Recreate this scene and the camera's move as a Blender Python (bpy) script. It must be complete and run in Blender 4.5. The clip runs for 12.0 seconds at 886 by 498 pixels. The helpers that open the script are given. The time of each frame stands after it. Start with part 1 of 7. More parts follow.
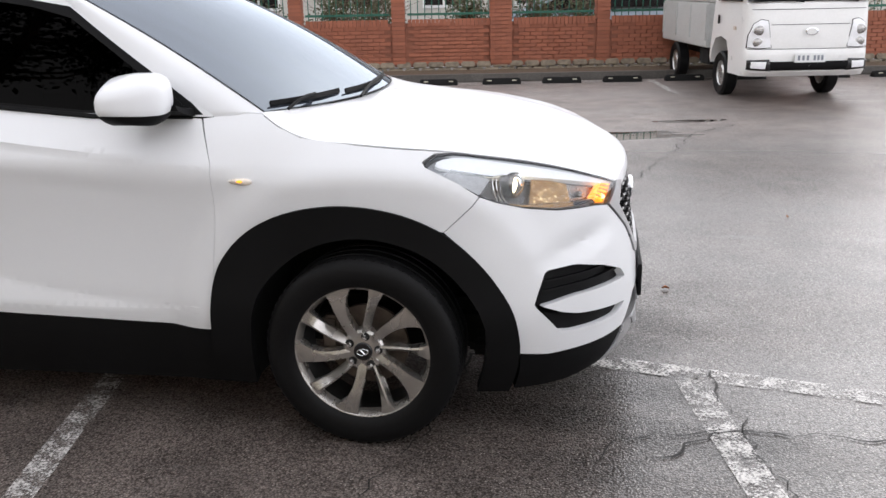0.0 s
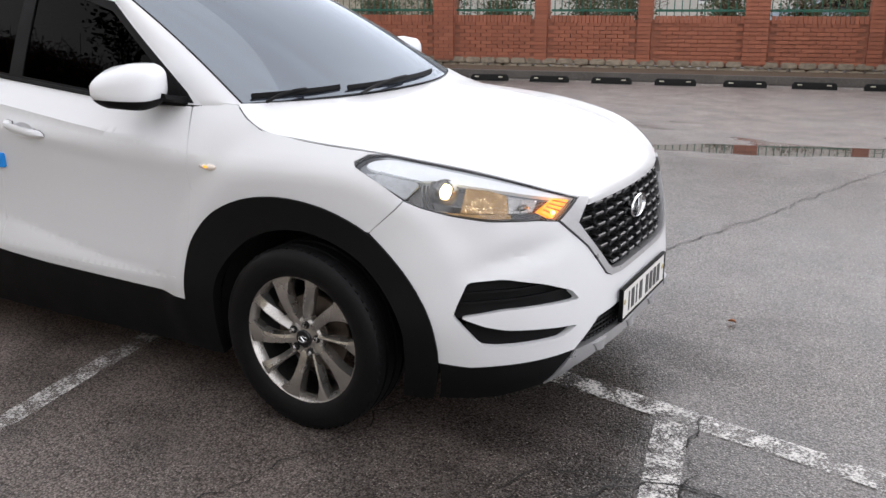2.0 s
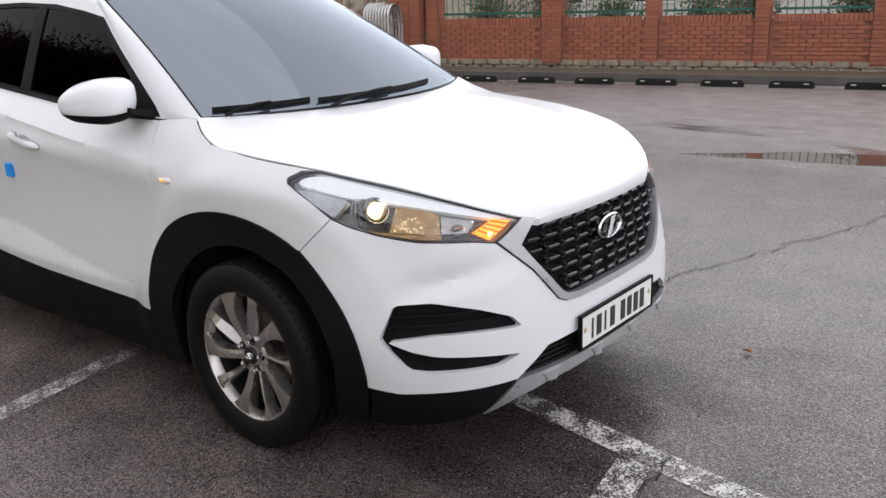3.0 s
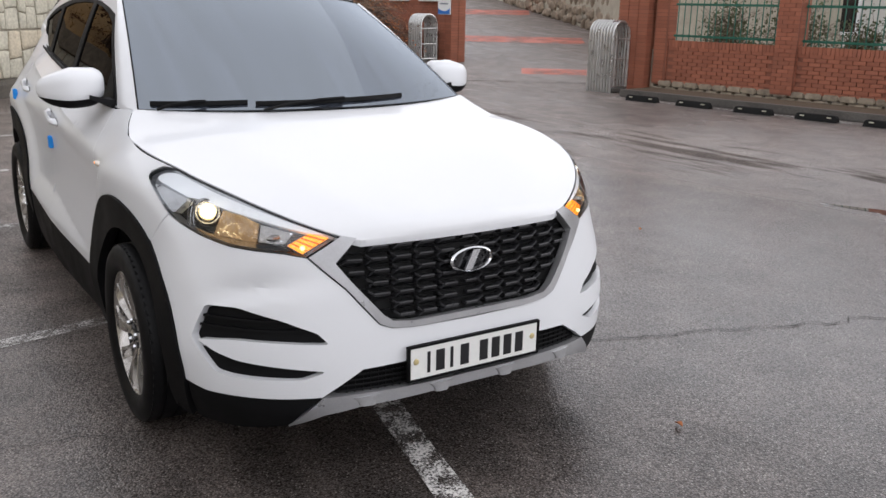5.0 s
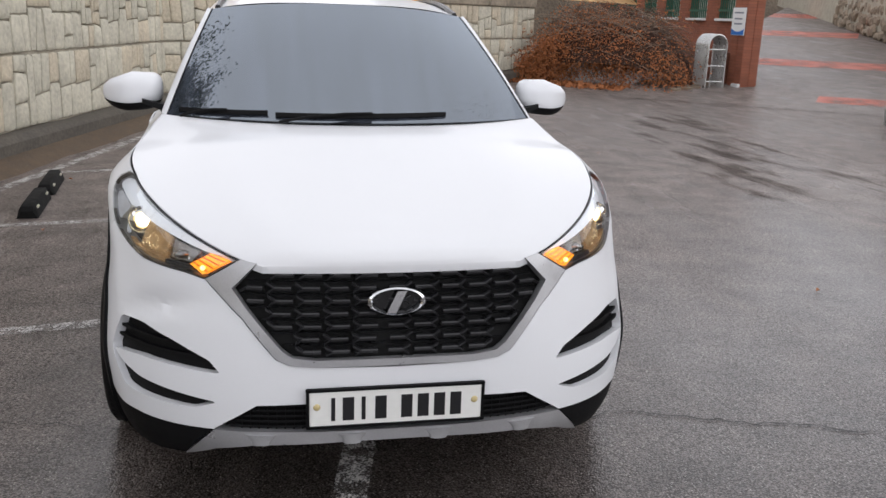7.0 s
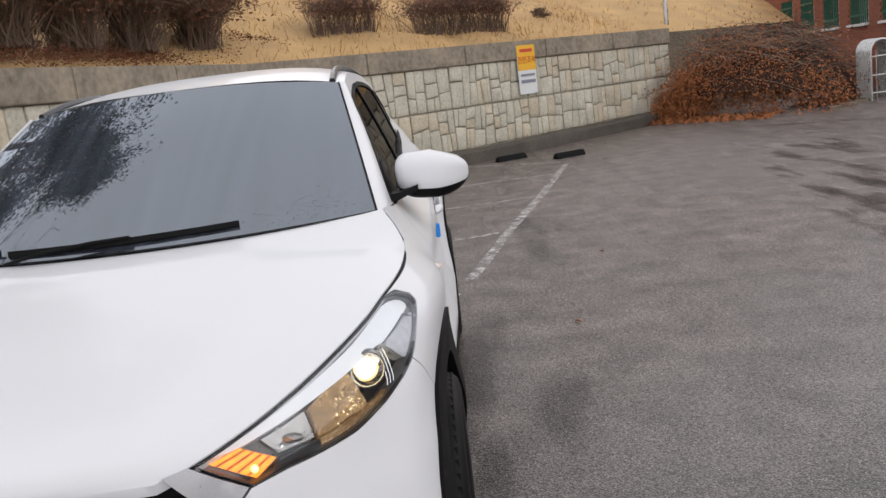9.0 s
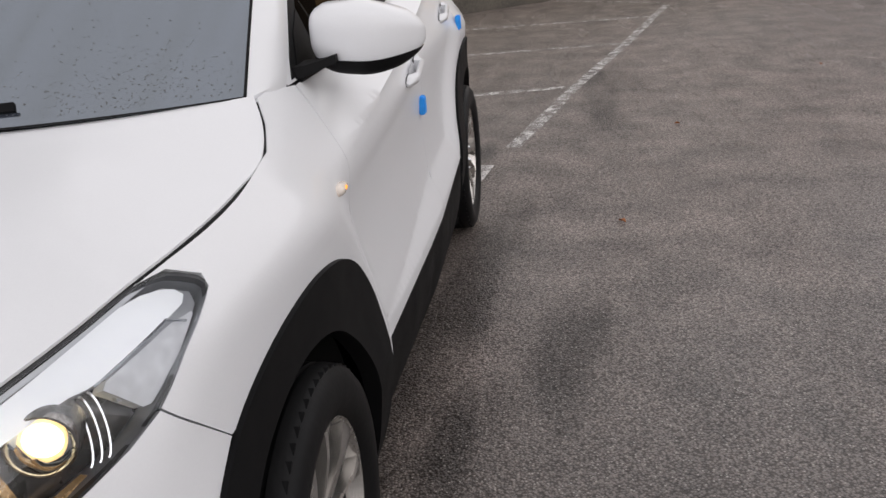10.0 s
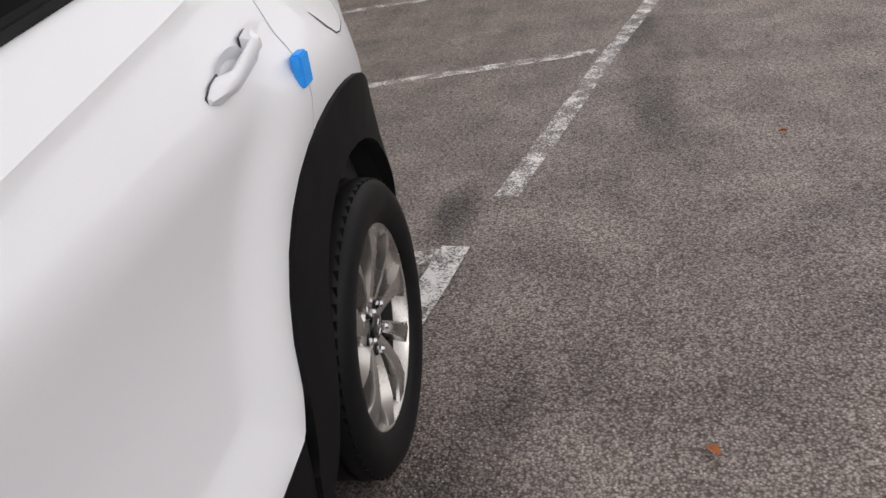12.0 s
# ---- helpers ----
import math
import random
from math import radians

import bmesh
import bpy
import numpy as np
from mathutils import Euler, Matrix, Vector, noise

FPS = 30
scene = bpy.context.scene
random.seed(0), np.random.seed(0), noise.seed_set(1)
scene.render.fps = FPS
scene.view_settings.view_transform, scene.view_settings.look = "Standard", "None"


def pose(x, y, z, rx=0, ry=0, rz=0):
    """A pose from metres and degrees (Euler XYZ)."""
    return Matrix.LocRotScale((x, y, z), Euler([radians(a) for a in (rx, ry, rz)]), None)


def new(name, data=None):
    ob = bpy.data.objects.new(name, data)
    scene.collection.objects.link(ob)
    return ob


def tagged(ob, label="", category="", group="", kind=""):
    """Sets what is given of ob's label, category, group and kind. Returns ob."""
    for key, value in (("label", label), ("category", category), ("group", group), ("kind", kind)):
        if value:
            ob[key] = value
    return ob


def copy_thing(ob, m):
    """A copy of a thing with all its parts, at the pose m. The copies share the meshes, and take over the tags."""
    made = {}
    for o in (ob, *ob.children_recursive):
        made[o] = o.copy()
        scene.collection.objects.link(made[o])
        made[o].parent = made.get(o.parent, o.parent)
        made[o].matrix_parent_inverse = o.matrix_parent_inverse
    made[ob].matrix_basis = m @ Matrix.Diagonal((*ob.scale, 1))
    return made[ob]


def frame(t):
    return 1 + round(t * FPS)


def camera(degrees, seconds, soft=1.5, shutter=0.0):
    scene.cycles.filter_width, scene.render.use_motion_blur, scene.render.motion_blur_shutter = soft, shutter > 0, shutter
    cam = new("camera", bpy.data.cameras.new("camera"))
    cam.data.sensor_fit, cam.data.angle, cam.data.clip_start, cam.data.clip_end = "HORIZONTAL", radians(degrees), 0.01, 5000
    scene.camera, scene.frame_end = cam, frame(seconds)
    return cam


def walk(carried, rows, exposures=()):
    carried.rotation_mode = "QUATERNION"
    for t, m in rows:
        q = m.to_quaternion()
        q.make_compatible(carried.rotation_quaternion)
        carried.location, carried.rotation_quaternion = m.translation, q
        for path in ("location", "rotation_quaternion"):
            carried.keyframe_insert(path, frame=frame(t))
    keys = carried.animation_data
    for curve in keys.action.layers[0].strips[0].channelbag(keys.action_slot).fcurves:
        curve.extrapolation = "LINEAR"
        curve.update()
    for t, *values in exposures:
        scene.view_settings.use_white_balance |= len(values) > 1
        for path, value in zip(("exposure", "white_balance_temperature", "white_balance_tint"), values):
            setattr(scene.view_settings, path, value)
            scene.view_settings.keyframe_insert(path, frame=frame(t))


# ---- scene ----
cam = camera(53.8, 12.0)
METRES = 9.868
ROWS = [
    (0.0, 0.0, 0.0, 0.0, -0.32, -16.69, 1.06),
    (0.5, 0.0336, 0.0004, 0.0004, 5.03, -16.59, 1.54),
    (1.0, 0.0708, -0.0032, 0.0014, 10.49, -17.12, 1.73),
    (1.5, 0.0926, 0.002, 0.0007, 12.8, -17.04, 1.19),
    (2.0, 0.116, 0.0212, 0.0018, 19.42, -16.91, 0.46),
    (2.5, 0.1444, 0.0413, 0.0014, 24.48, -16.79, 1.11),
    (3.0, 0.1712, 0.0609, 0.0027, 28.49, -16.6, 1.84),
    (3.5, 0.1987, 0.0841, 0.0032, 31.49, -16.1, 0.55),
    (5.5, 0.3022, 0.1749, 0.0035, 56.04, -15.88, 0.56),
    (6.0, 0.317, 0.2012, 0.0043, 63.74, -15.84, 1.65),
    (6.5, 0.317, 0.2353, 0.0043, 65.88, -15.09, -0.45),
    (8.5, 0.27, 0.3859, -0.0013, 79.66, -13.61, 1.37),
    (9.0, 0.2395, 0.426, -0.0032, 79.79, -10.73, 6.99),
    (9.5, 0.1966, 0.4611, -0.0057, 77.52, -15.96, 7.78),
    (10.0, 0.1425, 0.482, -0.008, 86.97, -21.12, 4.17),
    (10.5, 0.0832, 0.4987, -0.0089, 88.17, -21.87, 9.06),
    (11.0, 0.0202, 0.5157, -0.011, 87.15, -24.6, 10.73),
    (11.5, -0.0388, 0.5237, -0.0122, 87.66, -25.22, 9.8),
    (12.0, -0.0969, 0.5337, -0.0149, 88.67, -27.26, 8.16),
]
EXPOSURES = [(0.0, 0.56, 6380, 10), (2.0, 0.47, 6380, 10), (3.5, 0.30, 6370, 10), (6.5, 0.12, 6370, 10), (8.5, -0.07, 6420, 10), (9.5, -0.08, 6600, 11), (10.5, -0.24, 6640, 11), (11.5, 0.05, 6650, 11), (12.0, 0.0, 6650, 11)]
walk(cam, [(t, pose(0.764, -3.537, 1.515, 0, 0, 10.5) @ pose(METRES * x, METRES * y, METRES * z, 90 + pitch, roll, yaw)) for t, x, y, z, yaw, pitch, roll in ROWS],
     exposures=EXPOSURES)

# ---- world, sun, exposure ----
world = bpy.data.worlds.new("overcast_sky")
scene.world = world
world.use_nodes = True
wn, wl = world.node_tree.nodes, world.node_tree.links
sky = wn.new("ShaderNodeTexSky")
sky.sky_type, sky.sun_disc = "NISHITA", False
sky.sun_elevation, sky.sun_rotation = radians(35), radians(25)
sky.air_density, sky.dust_density, sky.ozone_density = 1.0, 5.0, 1.0
haze = wn.new("ShaderNodeHueSaturation")
haze.inputs["Saturation"].default_value, haze.inputs["Value"].default_value = 0.15, 0.10
cloud = wn.new("ShaderNodeMix")
cloud.data_type = "RGBA"
cloud.inputs[0].default_value = 0.7
cloud.inputs[7].default_value = (1.32, 1.30, 1.36, 1)
wl.new(sky.outputs[0], haze.inputs["Color"])
wl.new(haze.outputs[0], cloud.inputs[6])
up = wn.new("ShaderNodeTexCoord")
rise = wn.new("ShaderNodeSeparateXYZ")
low_haze = wn.new("ShaderNodeMapRange")
low_haze.interpolation_type = "SMOOTHSTEP"
low_haze.inputs["From Min"].default_value, low_haze.inputs["From Max"].default_value = 0.0, 0.85
low_haze.inputs["To Min"].default_value, low_haze.inputs["To Max"].default_value = 1.60, 0.77
veil = wn.new("ShaderNodeVectorMath")
veil.operation = "SCALE"
wl.new(up.outputs["Generated"], rise.inputs[0])
wl.new(rise.outputs[2], low_haze.inputs["Value"])
wl.new(cloud.outputs[2], veil.inputs[0])
wl.new(low_haze.outputs[0], veil.inputs["Scale"])
wl.new(veil.outputs[0], wn["Background"].inputs[0])
wn["Background"].inputs[1].default_value = 1.0
sun_lamp = bpy.data.lights.new("sun", "SUN")
sun_lamp.energy, sun_lamp.angle, sun_lamp.color = 0.6, radians(160), (1.0, 0.985, 0.96)
sun_ob = new("sun", sun_lamp)
sun_ob.matrix_basis = pose(0, 0, 30, 55, 0, -25)
scene.view_settings.exposure = 0.0


# ---- materials ----
def mat(name, base, rough=0.5, metal=0.0, var=0.15, scale=3.0, fine=40.0, bump=0.0, coat=0.0, rnd=0.0, rvar=0.08, spec=0.5, glow=None):
    """Principled surface with colour variation at two scales, uneven roughness and fine relief, at world scale."""
    m = bpy.data.materials.new(name)
    m.use_nodes = True
    nd, ln = m.node_tree.nodes, m.node_tree.links
    p = nd["Principled BSDF"]
    geo = nd.new("ShaderNodeNewGeometry")
    big, small = nd.new("ShaderNodeTexNoise"), nd.new("ShaderNodeTexNoise")
    big.inputs["Scale"].default_value, small.inputs["Scale"].default_value = scale, fine
    big.inputs["Detail"].default_value, small.inputs["Detail"].default_value = 4, 3
    for t in (big, small):
        ln.new(geo.outputs["Position"], t.inputs["Vector"])
    add = nd.new("ShaderNodeMath")
    add.operation = "ADD"
    ln.new(big.outputs[0], add.inputs[0])
    ln.new(small.outputs[0], add.inputs[1])
    last = add.outputs[0]
    if rnd:
        info = nd.new("ShaderNodeObjectInfo")
        isl = nd.new("ShaderNodeMath")
        isl.operation = "ADD"
        ln.new(info.outputs["Random"], isl.inputs[0])
        ln.new(geo.outputs["Random Per Island"], isl.inputs[1])
        wrap = nd.new("ShaderNodeMath")
        wrap.operation = "FRACT"
        ln.new(isl.outputs[0], wrap.inputs[0])
        mul = nd.new("ShaderNodeMath")
        mul.operation = "MULTIPLY_ADD"
        mul.inputs[1].default_value = rnd
        ln.new(wrap.outputs[0], mul.inputs[0])
        ln.new(last, mul.inputs[2])
        last = mul.outputs[0]
    ramp = nd.new("ShaderNodeMapRange")
    ramp.inputs["From Min"].default_value, ramp.inputs["From Max"].default_value = 0.6, 1.4 + rnd
    ramp.inputs["To Min"].default_value, ramp.inputs["To Max"].default_value = 1 - var, 1 + var
    ln.new(last, ramp.inputs["Value"])
    tint = nd.new("ShaderNodeVectorMath")
    tint.operation = "SCALE"
    tint.inputs[0].default_value = base
    ln.new(ramp.outputs[0], tint.inputs["Scale"])
    ln.new(tint.outputs[0], p.inputs["Base Color"])
    rr = nd.new("ShaderNodeMapRange")
    rr.inputs["From Min"].default_value, rr.inputs["From Max"].default_value = 0.3, 0.7
    rr.inputs["To Min"].default_value, rr.inputs["To Max"].default_value = max(rough - rvar, 0.01), min(rough + rvar, 1)
    ln.new(big.outputs[0], rr.inputs["Value"])
    ln.new(rr.outputs[0], p.inputs["Roughness"])
    p.inputs["Metallic"].default_value = metal
    p.inputs["Coat Weight"].default_value = coat
    p.inputs["Coat Roughness"].default_value = 0.04
    p.inputs["Specular IOR Level"].default_value = spec
    if bump:
        b = nd.new("ShaderNodeBump")
        b.inputs["Strength"].default_value, b.inputs["Distance"].default_value = 0.6, bump
        ln.new(add.outputs[0], b.inputs["Height"])
        ln.new(b.outputs[0], p.inputs["Normal"])
    if glow:
        p.inputs["Emission Color"].default_value = (*glow[:3], 1)
        p.inputs["Emission Strength"].default_value = glow[3]
    return m


def pane(name, tint, ior, rough=0.0, drops=0.0, sheen=(0.95, 0.97, 1.0), veil=0.0):
    """A thin glass pane: tinted see-through, with a reflection that grows towards grazing."""
    m = bpy.data.materials.new(name)
    m.use_nodes = True
    nd, ln = m.node_tree.nodes, m.node_tree.links
    nd.remove(nd["Principled BSDF"])
    clear, gloss, mix, fres = (nd.new("ShaderNodeBsdfTransparent"), nd.new("ShaderNodeBsdfGlossy"), nd.new("ShaderNodeMixShader"), nd.new("ShaderNodeFresnel"))
    clear.inputs[0].default_value = (*tint, 1)
    gloss.inputs["Roughness"].default_value = rough
    gloss.inputs["Color"].default_value = (*sheen, 1)
    fres.inputs[0].default_value = ior
    if drops:
        geo, tex, b = nd.new("ShaderNodeNewGeometry"), nd.new("ShaderNodeTexVoronoi"), nd.new("ShaderNodeBump")
        tex.inputs["Scale"].default_value = 90
        ln.new(geo.outputs["Position"], tex.inputs["Vector"])
        fine = nd.new("ShaderNodeMapRange")
        fine.inputs["From Min"].default_value, fine.inputs["From Max"].default_value = 0.0, 0.22
        fine.inputs["To Min"].default_value, fine.inputs["To Max"].default_value = 1.0, 0.0
        ln.new(tex.outputs["Distance"], fine.inputs["Value"])
        where = nd.new("ShaderNodeTexNoise")
        where.inputs["Scale"].default_value = 5
        ln.new(geo.outputs["Position"], where.inputs["Vector"])
        gate = nd.new("ShaderNodeMapRange")
        gate.inputs["From Min"].default_value, gate.inputs["From Max"].default_value = 0.55, 0.7
        ln.new(where.outputs[0], gate.inputs["Value"])
        mul = nd.new("ShaderNodeMath")
        mul.operation = "MULTIPLY"
        ln.new(fine.outputs[0], mul.inputs[0])
        ln.new(gate.outputs[0], mul.inputs[1])
        b.inputs["Strength"].default_value, b.inputs["Distance"].default_value = drops, 0.002
        ln.new(mul.outputs[0], b.inputs["Height"])
        ln.new(b.outputs[0], gloss.inputs["Normal"])
    ln.new(fres.outputs[0], mix.inputs[0])
    ln.new(clear.outputs[0], mix.inputs[1])
    ln.new(gloss.outputs[0], mix.inputs[2])
    last = mix
    if veil:
        film, over, place, run, amount = (nd.new("ShaderNodeBsdfDiffuse"), nd.new("ShaderNodeMixShader"), nd.new("ShaderNodeNewGeometry"), nd.new("ShaderNodeTexNoise"), nd.new("ShaderNodeMapRange"))
        film.inputs[0].default_value = (0.42, 0.48, 0.62, 1)
        down = nd.new("ShaderNodeMapping")
        down.inputs["Scale"].default_value = (0.5, 9.0, 0.5)
        run.inputs["Scale"].default_value, run.inputs["Detail"].default_value = 2.0, 5
        amount.inputs["From Min"].default_value, amount.inputs["From Max"].default_value = 0.35, 0.72
        amount.inputs["To Min"].default_value, amount.inputs["To Max"].default_value = veil * 0.6, veil * 1.8
        ln.new(place.outputs["Position"], down.inputs["Vector"])
        ln.new(down.outputs[0], run.inputs["Vector"])
        ln.new(run.outputs[0], amount.inputs["Value"])
        ln.new(amount.outputs[0], over.inputs[0])
        ln.new(mix.outputs[0], over.inputs[1])
        ln.new(film.outputs[0], over.inputs[2])
        last = over
    ln.new(last.outputs[0], nd["Material Output"].inputs[0])
    return m


def worn_paint(name, base, cover, scale=14.0):
    """Road paint worn through to the asphalt below it."""
    m = mat(name, base, 0.55, var=0.2, scale=4, fine=90, bump=0.002)
    nd, ln = m.node_tree.nodes, m.node_tree.links
    geo, tex, tex2, add, gate, clear, mix = (nd.new("ShaderNodeNewGeometry"), nd.new("ShaderNodeTexNoise"), nd.new("ShaderNodeTexNoise"), nd.new("ShaderNodeMath"),
                                             nd.new("ShaderNodeMapRange"), nd.new("ShaderNodeBsdfTransparent"), nd.new("ShaderNodeMixShader"))
    tex.inputs["Scale"].default_value, tex.inputs["Detail"].default_value = scale, 8
    tex2.inputs["Scale"].default_value, tex2.inputs["Detail"].default_value = 120, 2
    for t in (tex, tex2):
        ln.new(geo.outputs["Position"], t.inputs["Vector"])
    add.operation = "ADD"
    ln.new(tex.outputs[0], add.inputs[0])
    ln.new(tex2.outputs[0], add.inputs[1])
    gate.inputs["From Min"].default_value, gate.inputs["From Max"].default_value = 1.12 - cover, 1.42 - cover
    ln.new(add.outputs[0], gate.inputs["Value"])
    ln.new(gate.outputs[0], mix.inputs[0])
    ln.new(clear.outputs[0], mix.inputs[1])
    ln.new(nd["Principled BSDF"].outputs[0], mix.inputs[2])
    ln.new(mix.outputs[0], nd["Material Output"].inputs[0])
    return m


PAINT = mat("white_car_paint", (0.735, 0.745, 0.765), 0.45, var=0.02, scale=1.5, fine=300, coat=0.45, rvar=0.05, spec=0.35)
BLACK = mat("black_grained_plastic", (0.005, 0.005, 0.0055), 0.6, spec=0.13, var=0.2, scale=6, fine=500, bump=0.0006)
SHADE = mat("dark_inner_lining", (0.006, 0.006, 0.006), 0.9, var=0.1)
GLOSSY = mat("gloss_black_plastic", (0.01, 0.01, 0.011), 0.16, var=0.1, scale=5)
GREYBAR = mat("dark_grey_satin_plastic", (0.022, 0.022, 0.024), 0.32, var=0.1, scale=5)
RUBBER = mat("tyre_rubber", (0.006, 0.006, 0.0065), 0.5, spec=0.16, var=0.3, scale=7, fine=80, bump=0.0008)
ALLOY = mat("machined_grey_alloy", (0.50, 0.48, 0.455), 0.27, metal=0.85, var=0.12, scale=10, fine=200)
DARKALLOY = mat("grey_alloy_barrel", (0.05, 0.05, 0.05), 0.45, metal=0.8, var=0.3, scale=10)
STEEL = mat("rusty_brake_steel", (0.16, 0.13, 0.11), 0.5, metal=0.8, var=0.3, scale=20)
CHROME = mat("chrome", (0.75, 0.76, 0.78), 0.10, metal=1.0, var=0.05)
SATIN = mat("satin_silver_plastic", (0.42, 0.42, 0.43), 0.34, metal=0.65, var=0.08, scale=12, fine=150)
GLASS = pane("tinted_windscreen", (0.006, 0.006, 0.007), 3.1, 0.02, drops=0.10, sheen=(0.83, 0.915, 1.0), veil=0.07)
DARKGLASS = pane("dark_privacy_glass", (0.006, 0.006, 0.006), 1.2, 0.01, sheen=(0.36, 0.35, 0.34))
LENS = pane("clear_lamp_lens", (0.93, 0.94, 0.95), 1.45, 0.02)
# facets that glow, painting in the bulb's glints
LAMPGLINT = mat("painted_bulb_glint", (0.9, 0.8, 0.6), 0.2, metal=0.5, var=0.3, scale=90, glow=(1.0, 0.80, 0.42, 1.3))
LAMP = mat("lit_halogen_bulb", (0.9, 0.8, 0.6), 0.3, glow=(1.0, 0.86, 0.58, 6.0))
LAMPRING = mat("lit_projector_rim", (0.9, 0.75, 0.5), 0.25, var=0.5, scale=70, glow=(1.0, 0.72, 0.30, 1.5))
# weak glow stands in for the bulb's light on bowl and strip
BULBGLOW = mat("reflector_with_bulb_glow", (0.30, 0.21, 0.12), 0.22, metal=0.85, var=0.9, scale=38, fine=150, bump=0.008, glow=(1.0, 0.60, 0.28, 0.11))
AMBER = mat("lit_amber_lamp", (0.9, 0.35, 0.02), 0.25, var=0.4, scale=60, bump=0.003, glow=(1.0, 0.33, 0.02, 1.1))
AMBERDIM = mat("clear_and_amber_side_lamp", (0.78, 0.70, 0.62), 0.2, var=0.3, scale=70, coat=0.5)
AMBERDOT = mat("amber_bulb", (0.75, 0.22, 0.03), 0.3, var=0.3, scale=80, coat=0.5)
HOUSING = mat("dark_chrome_housing", (0.085, 0.082, 0.080), 0.22, metal=0.7, var=0.3, scale=25)
REFLECTOR = mat("chrome_reflector_bowl", (0.34, 0.33, 0.32), 0.2, metal=0.9, var=0.4, scale=45, fine=160, bump=0.003)
LIGHTBAR = mat("frosted_light_guide", (0.82, 0.83, 0.85), 0.3, var=0.05, coat=0.5)
# small glow added to lift the guide towards white
GUIDEGLOW = mat("glowing_light_guide", (0.82, 0.83, 0.85), 0.3, var=0.05, coat=0.5, glow=(0.95, 0.97, 1.0, 0.22))
BEZEL = mat("grey_lamp_bezel", (0.36, 0.37, 0.39), 0.4, metal=0.3, var=0.15, scale=40, bump=0.001)
FROST = mat("grey_frosted_reflector", (0.68, 0.69, 0.71), 0.45, metal=0.0, var=0.15, scale=60, bump=0.001)
WATER = mat("rain_water", (0.10, 0.105, 0.11), 0.05, var=0.1, coat=0.6)
BLUEFOAM = mat("blue_foam", (0.02, 0.32, 0.88), 0.7, var=0.12, scale=30, bump=0.001)
PLATE = mat("white_plate", (0.78, 0.78, 0.75), 0.35, var=0.05)
INK = mat("black_plate_ink", (0.01, 0.01, 0.012), 0.4)
YELLOWBOLT = mat("yellowed_bolt_cap", (0.55, 0.45, 0.22), 0.4)


# ---- building helpers ----
def finish(bm, name, material, parent=None, label="", smooth=True, sharp=38):
    me = bpy.data.meshes.new(name)
    bm.to_mesh(me)
    bm.free()
    me.materials.append(material)
    if smooth:
        me.polygons.foreach_set("use_smooth", [True] * len(me.polygons))
        me.set_sharp_from_angle(angle=radians(sharp))
    ob = new(name, me)
    if parent is not None:
        ob.parent = parent
    if label:
        tagged(ob, label)
    return ob


def part(name, bm, material, parent, label="", sharp=38):
    return finish(bm, name, material, parent, label, True, sharp)


def thing(name, label, category, at=(0, 0, 0), turn=0.0, group="", kind=""):
    ob = new(name)
    ob.empty_display_size = 0.1
    ob.matrix_basis = pose(*at, 0, 0, turn)
    return tagged(ob, label, category, group, kind)


def share(name, data, parent, place):
    ob = new(name, data)
    ob.parent = parent
    ob.matrix_basis = place
    return ob


def spline(xs, ys):
    """A smooth curve through a few design values."""
    xs, ys = np.array(xs, float), np.array(ys, float)
    m = np.gradient(ys, xs)

    def f(x):
        x = min(max(x, xs[0]), xs[-1])
        i = min(int(np.searchsorted(xs, x, "right")) - 1, len(xs) - 2)
        h = xs[i + 1] - xs[i]
        t = (x - xs[i]) / h
        return float((2 * t**3 - 3 * t * t + 1) * ys[i] + (t**3 - 2 * t * t + t) * h * m[i] + (3 * t * t - 2 * t**3) * ys[i + 1] + (t**3 - t * t) * h * m[i + 1])

    return f


def box(bm, c, s, rz=0.0, m=None, bevel=0.0):
    """A box of size s at c, turned about z by rz degrees, with optional rounded edges."""
    mm = (m or Matrix()) @ pose(*c, 0, 0, rz) @ Matrix.Diagonal((*s, 1))
    got = bmesh.ops.create_cube(bm, size=1.0, matrix=mm)
    if bevel:
        es = {e for v in got["verts"] for e in v.link_edges}
        bmesh.ops.bevel(bm, geom=list(es), offset=bevel, segments=2, affect="EDGES")
    return got


def rings(bm, loops, closed=True, caps=False):
    """Skin loops of points one to the next."""
    vs = [[bm.verts.new(p) for p in lp] for lp in loops]
    n = len(vs[0])
    for a, b in zip(vs, vs[1:]):
        for i in range(n if closed else n - 1):
            j = (i + 1) % n
            bm.faces.new((a[i], a[j], b[j], b[i]))
    if caps:
        bm.faces.new(list(reversed(vs[0])))
        bm.faces.new(vs[-1])
    return vs


def tube(bm, pts, radius, seg=6, caps=True):
    """A round bar along points; radius is a number or a function of 0..1."""
    pts = [Vector(p) for p in pts]
    loops, side = [], None
    for i, p in enumerate(pts):
        d = (pts[min(i + 1, len(pts) - 1)] - pts[max(i - 1, 0)]).normalized()
        if side is None:
            side = d.cross(Vector((0, 0, 1)) if abs(d.z) < 0.9 else Vector((1, 0, 0))).normalized()
        side = (side - d * side.dot(d)).normalized()
        up = d.cross(side)
        r = radius(i / (len(pts) - 1)) if callable(radius) else radius
        loops.append([p + r * (math.cos(2 * math.pi * k / seg) * side + math.sin(2 * math.pi * k / seg) * up) for k in range(seg)])
    rings(bm, loops, True, caps)


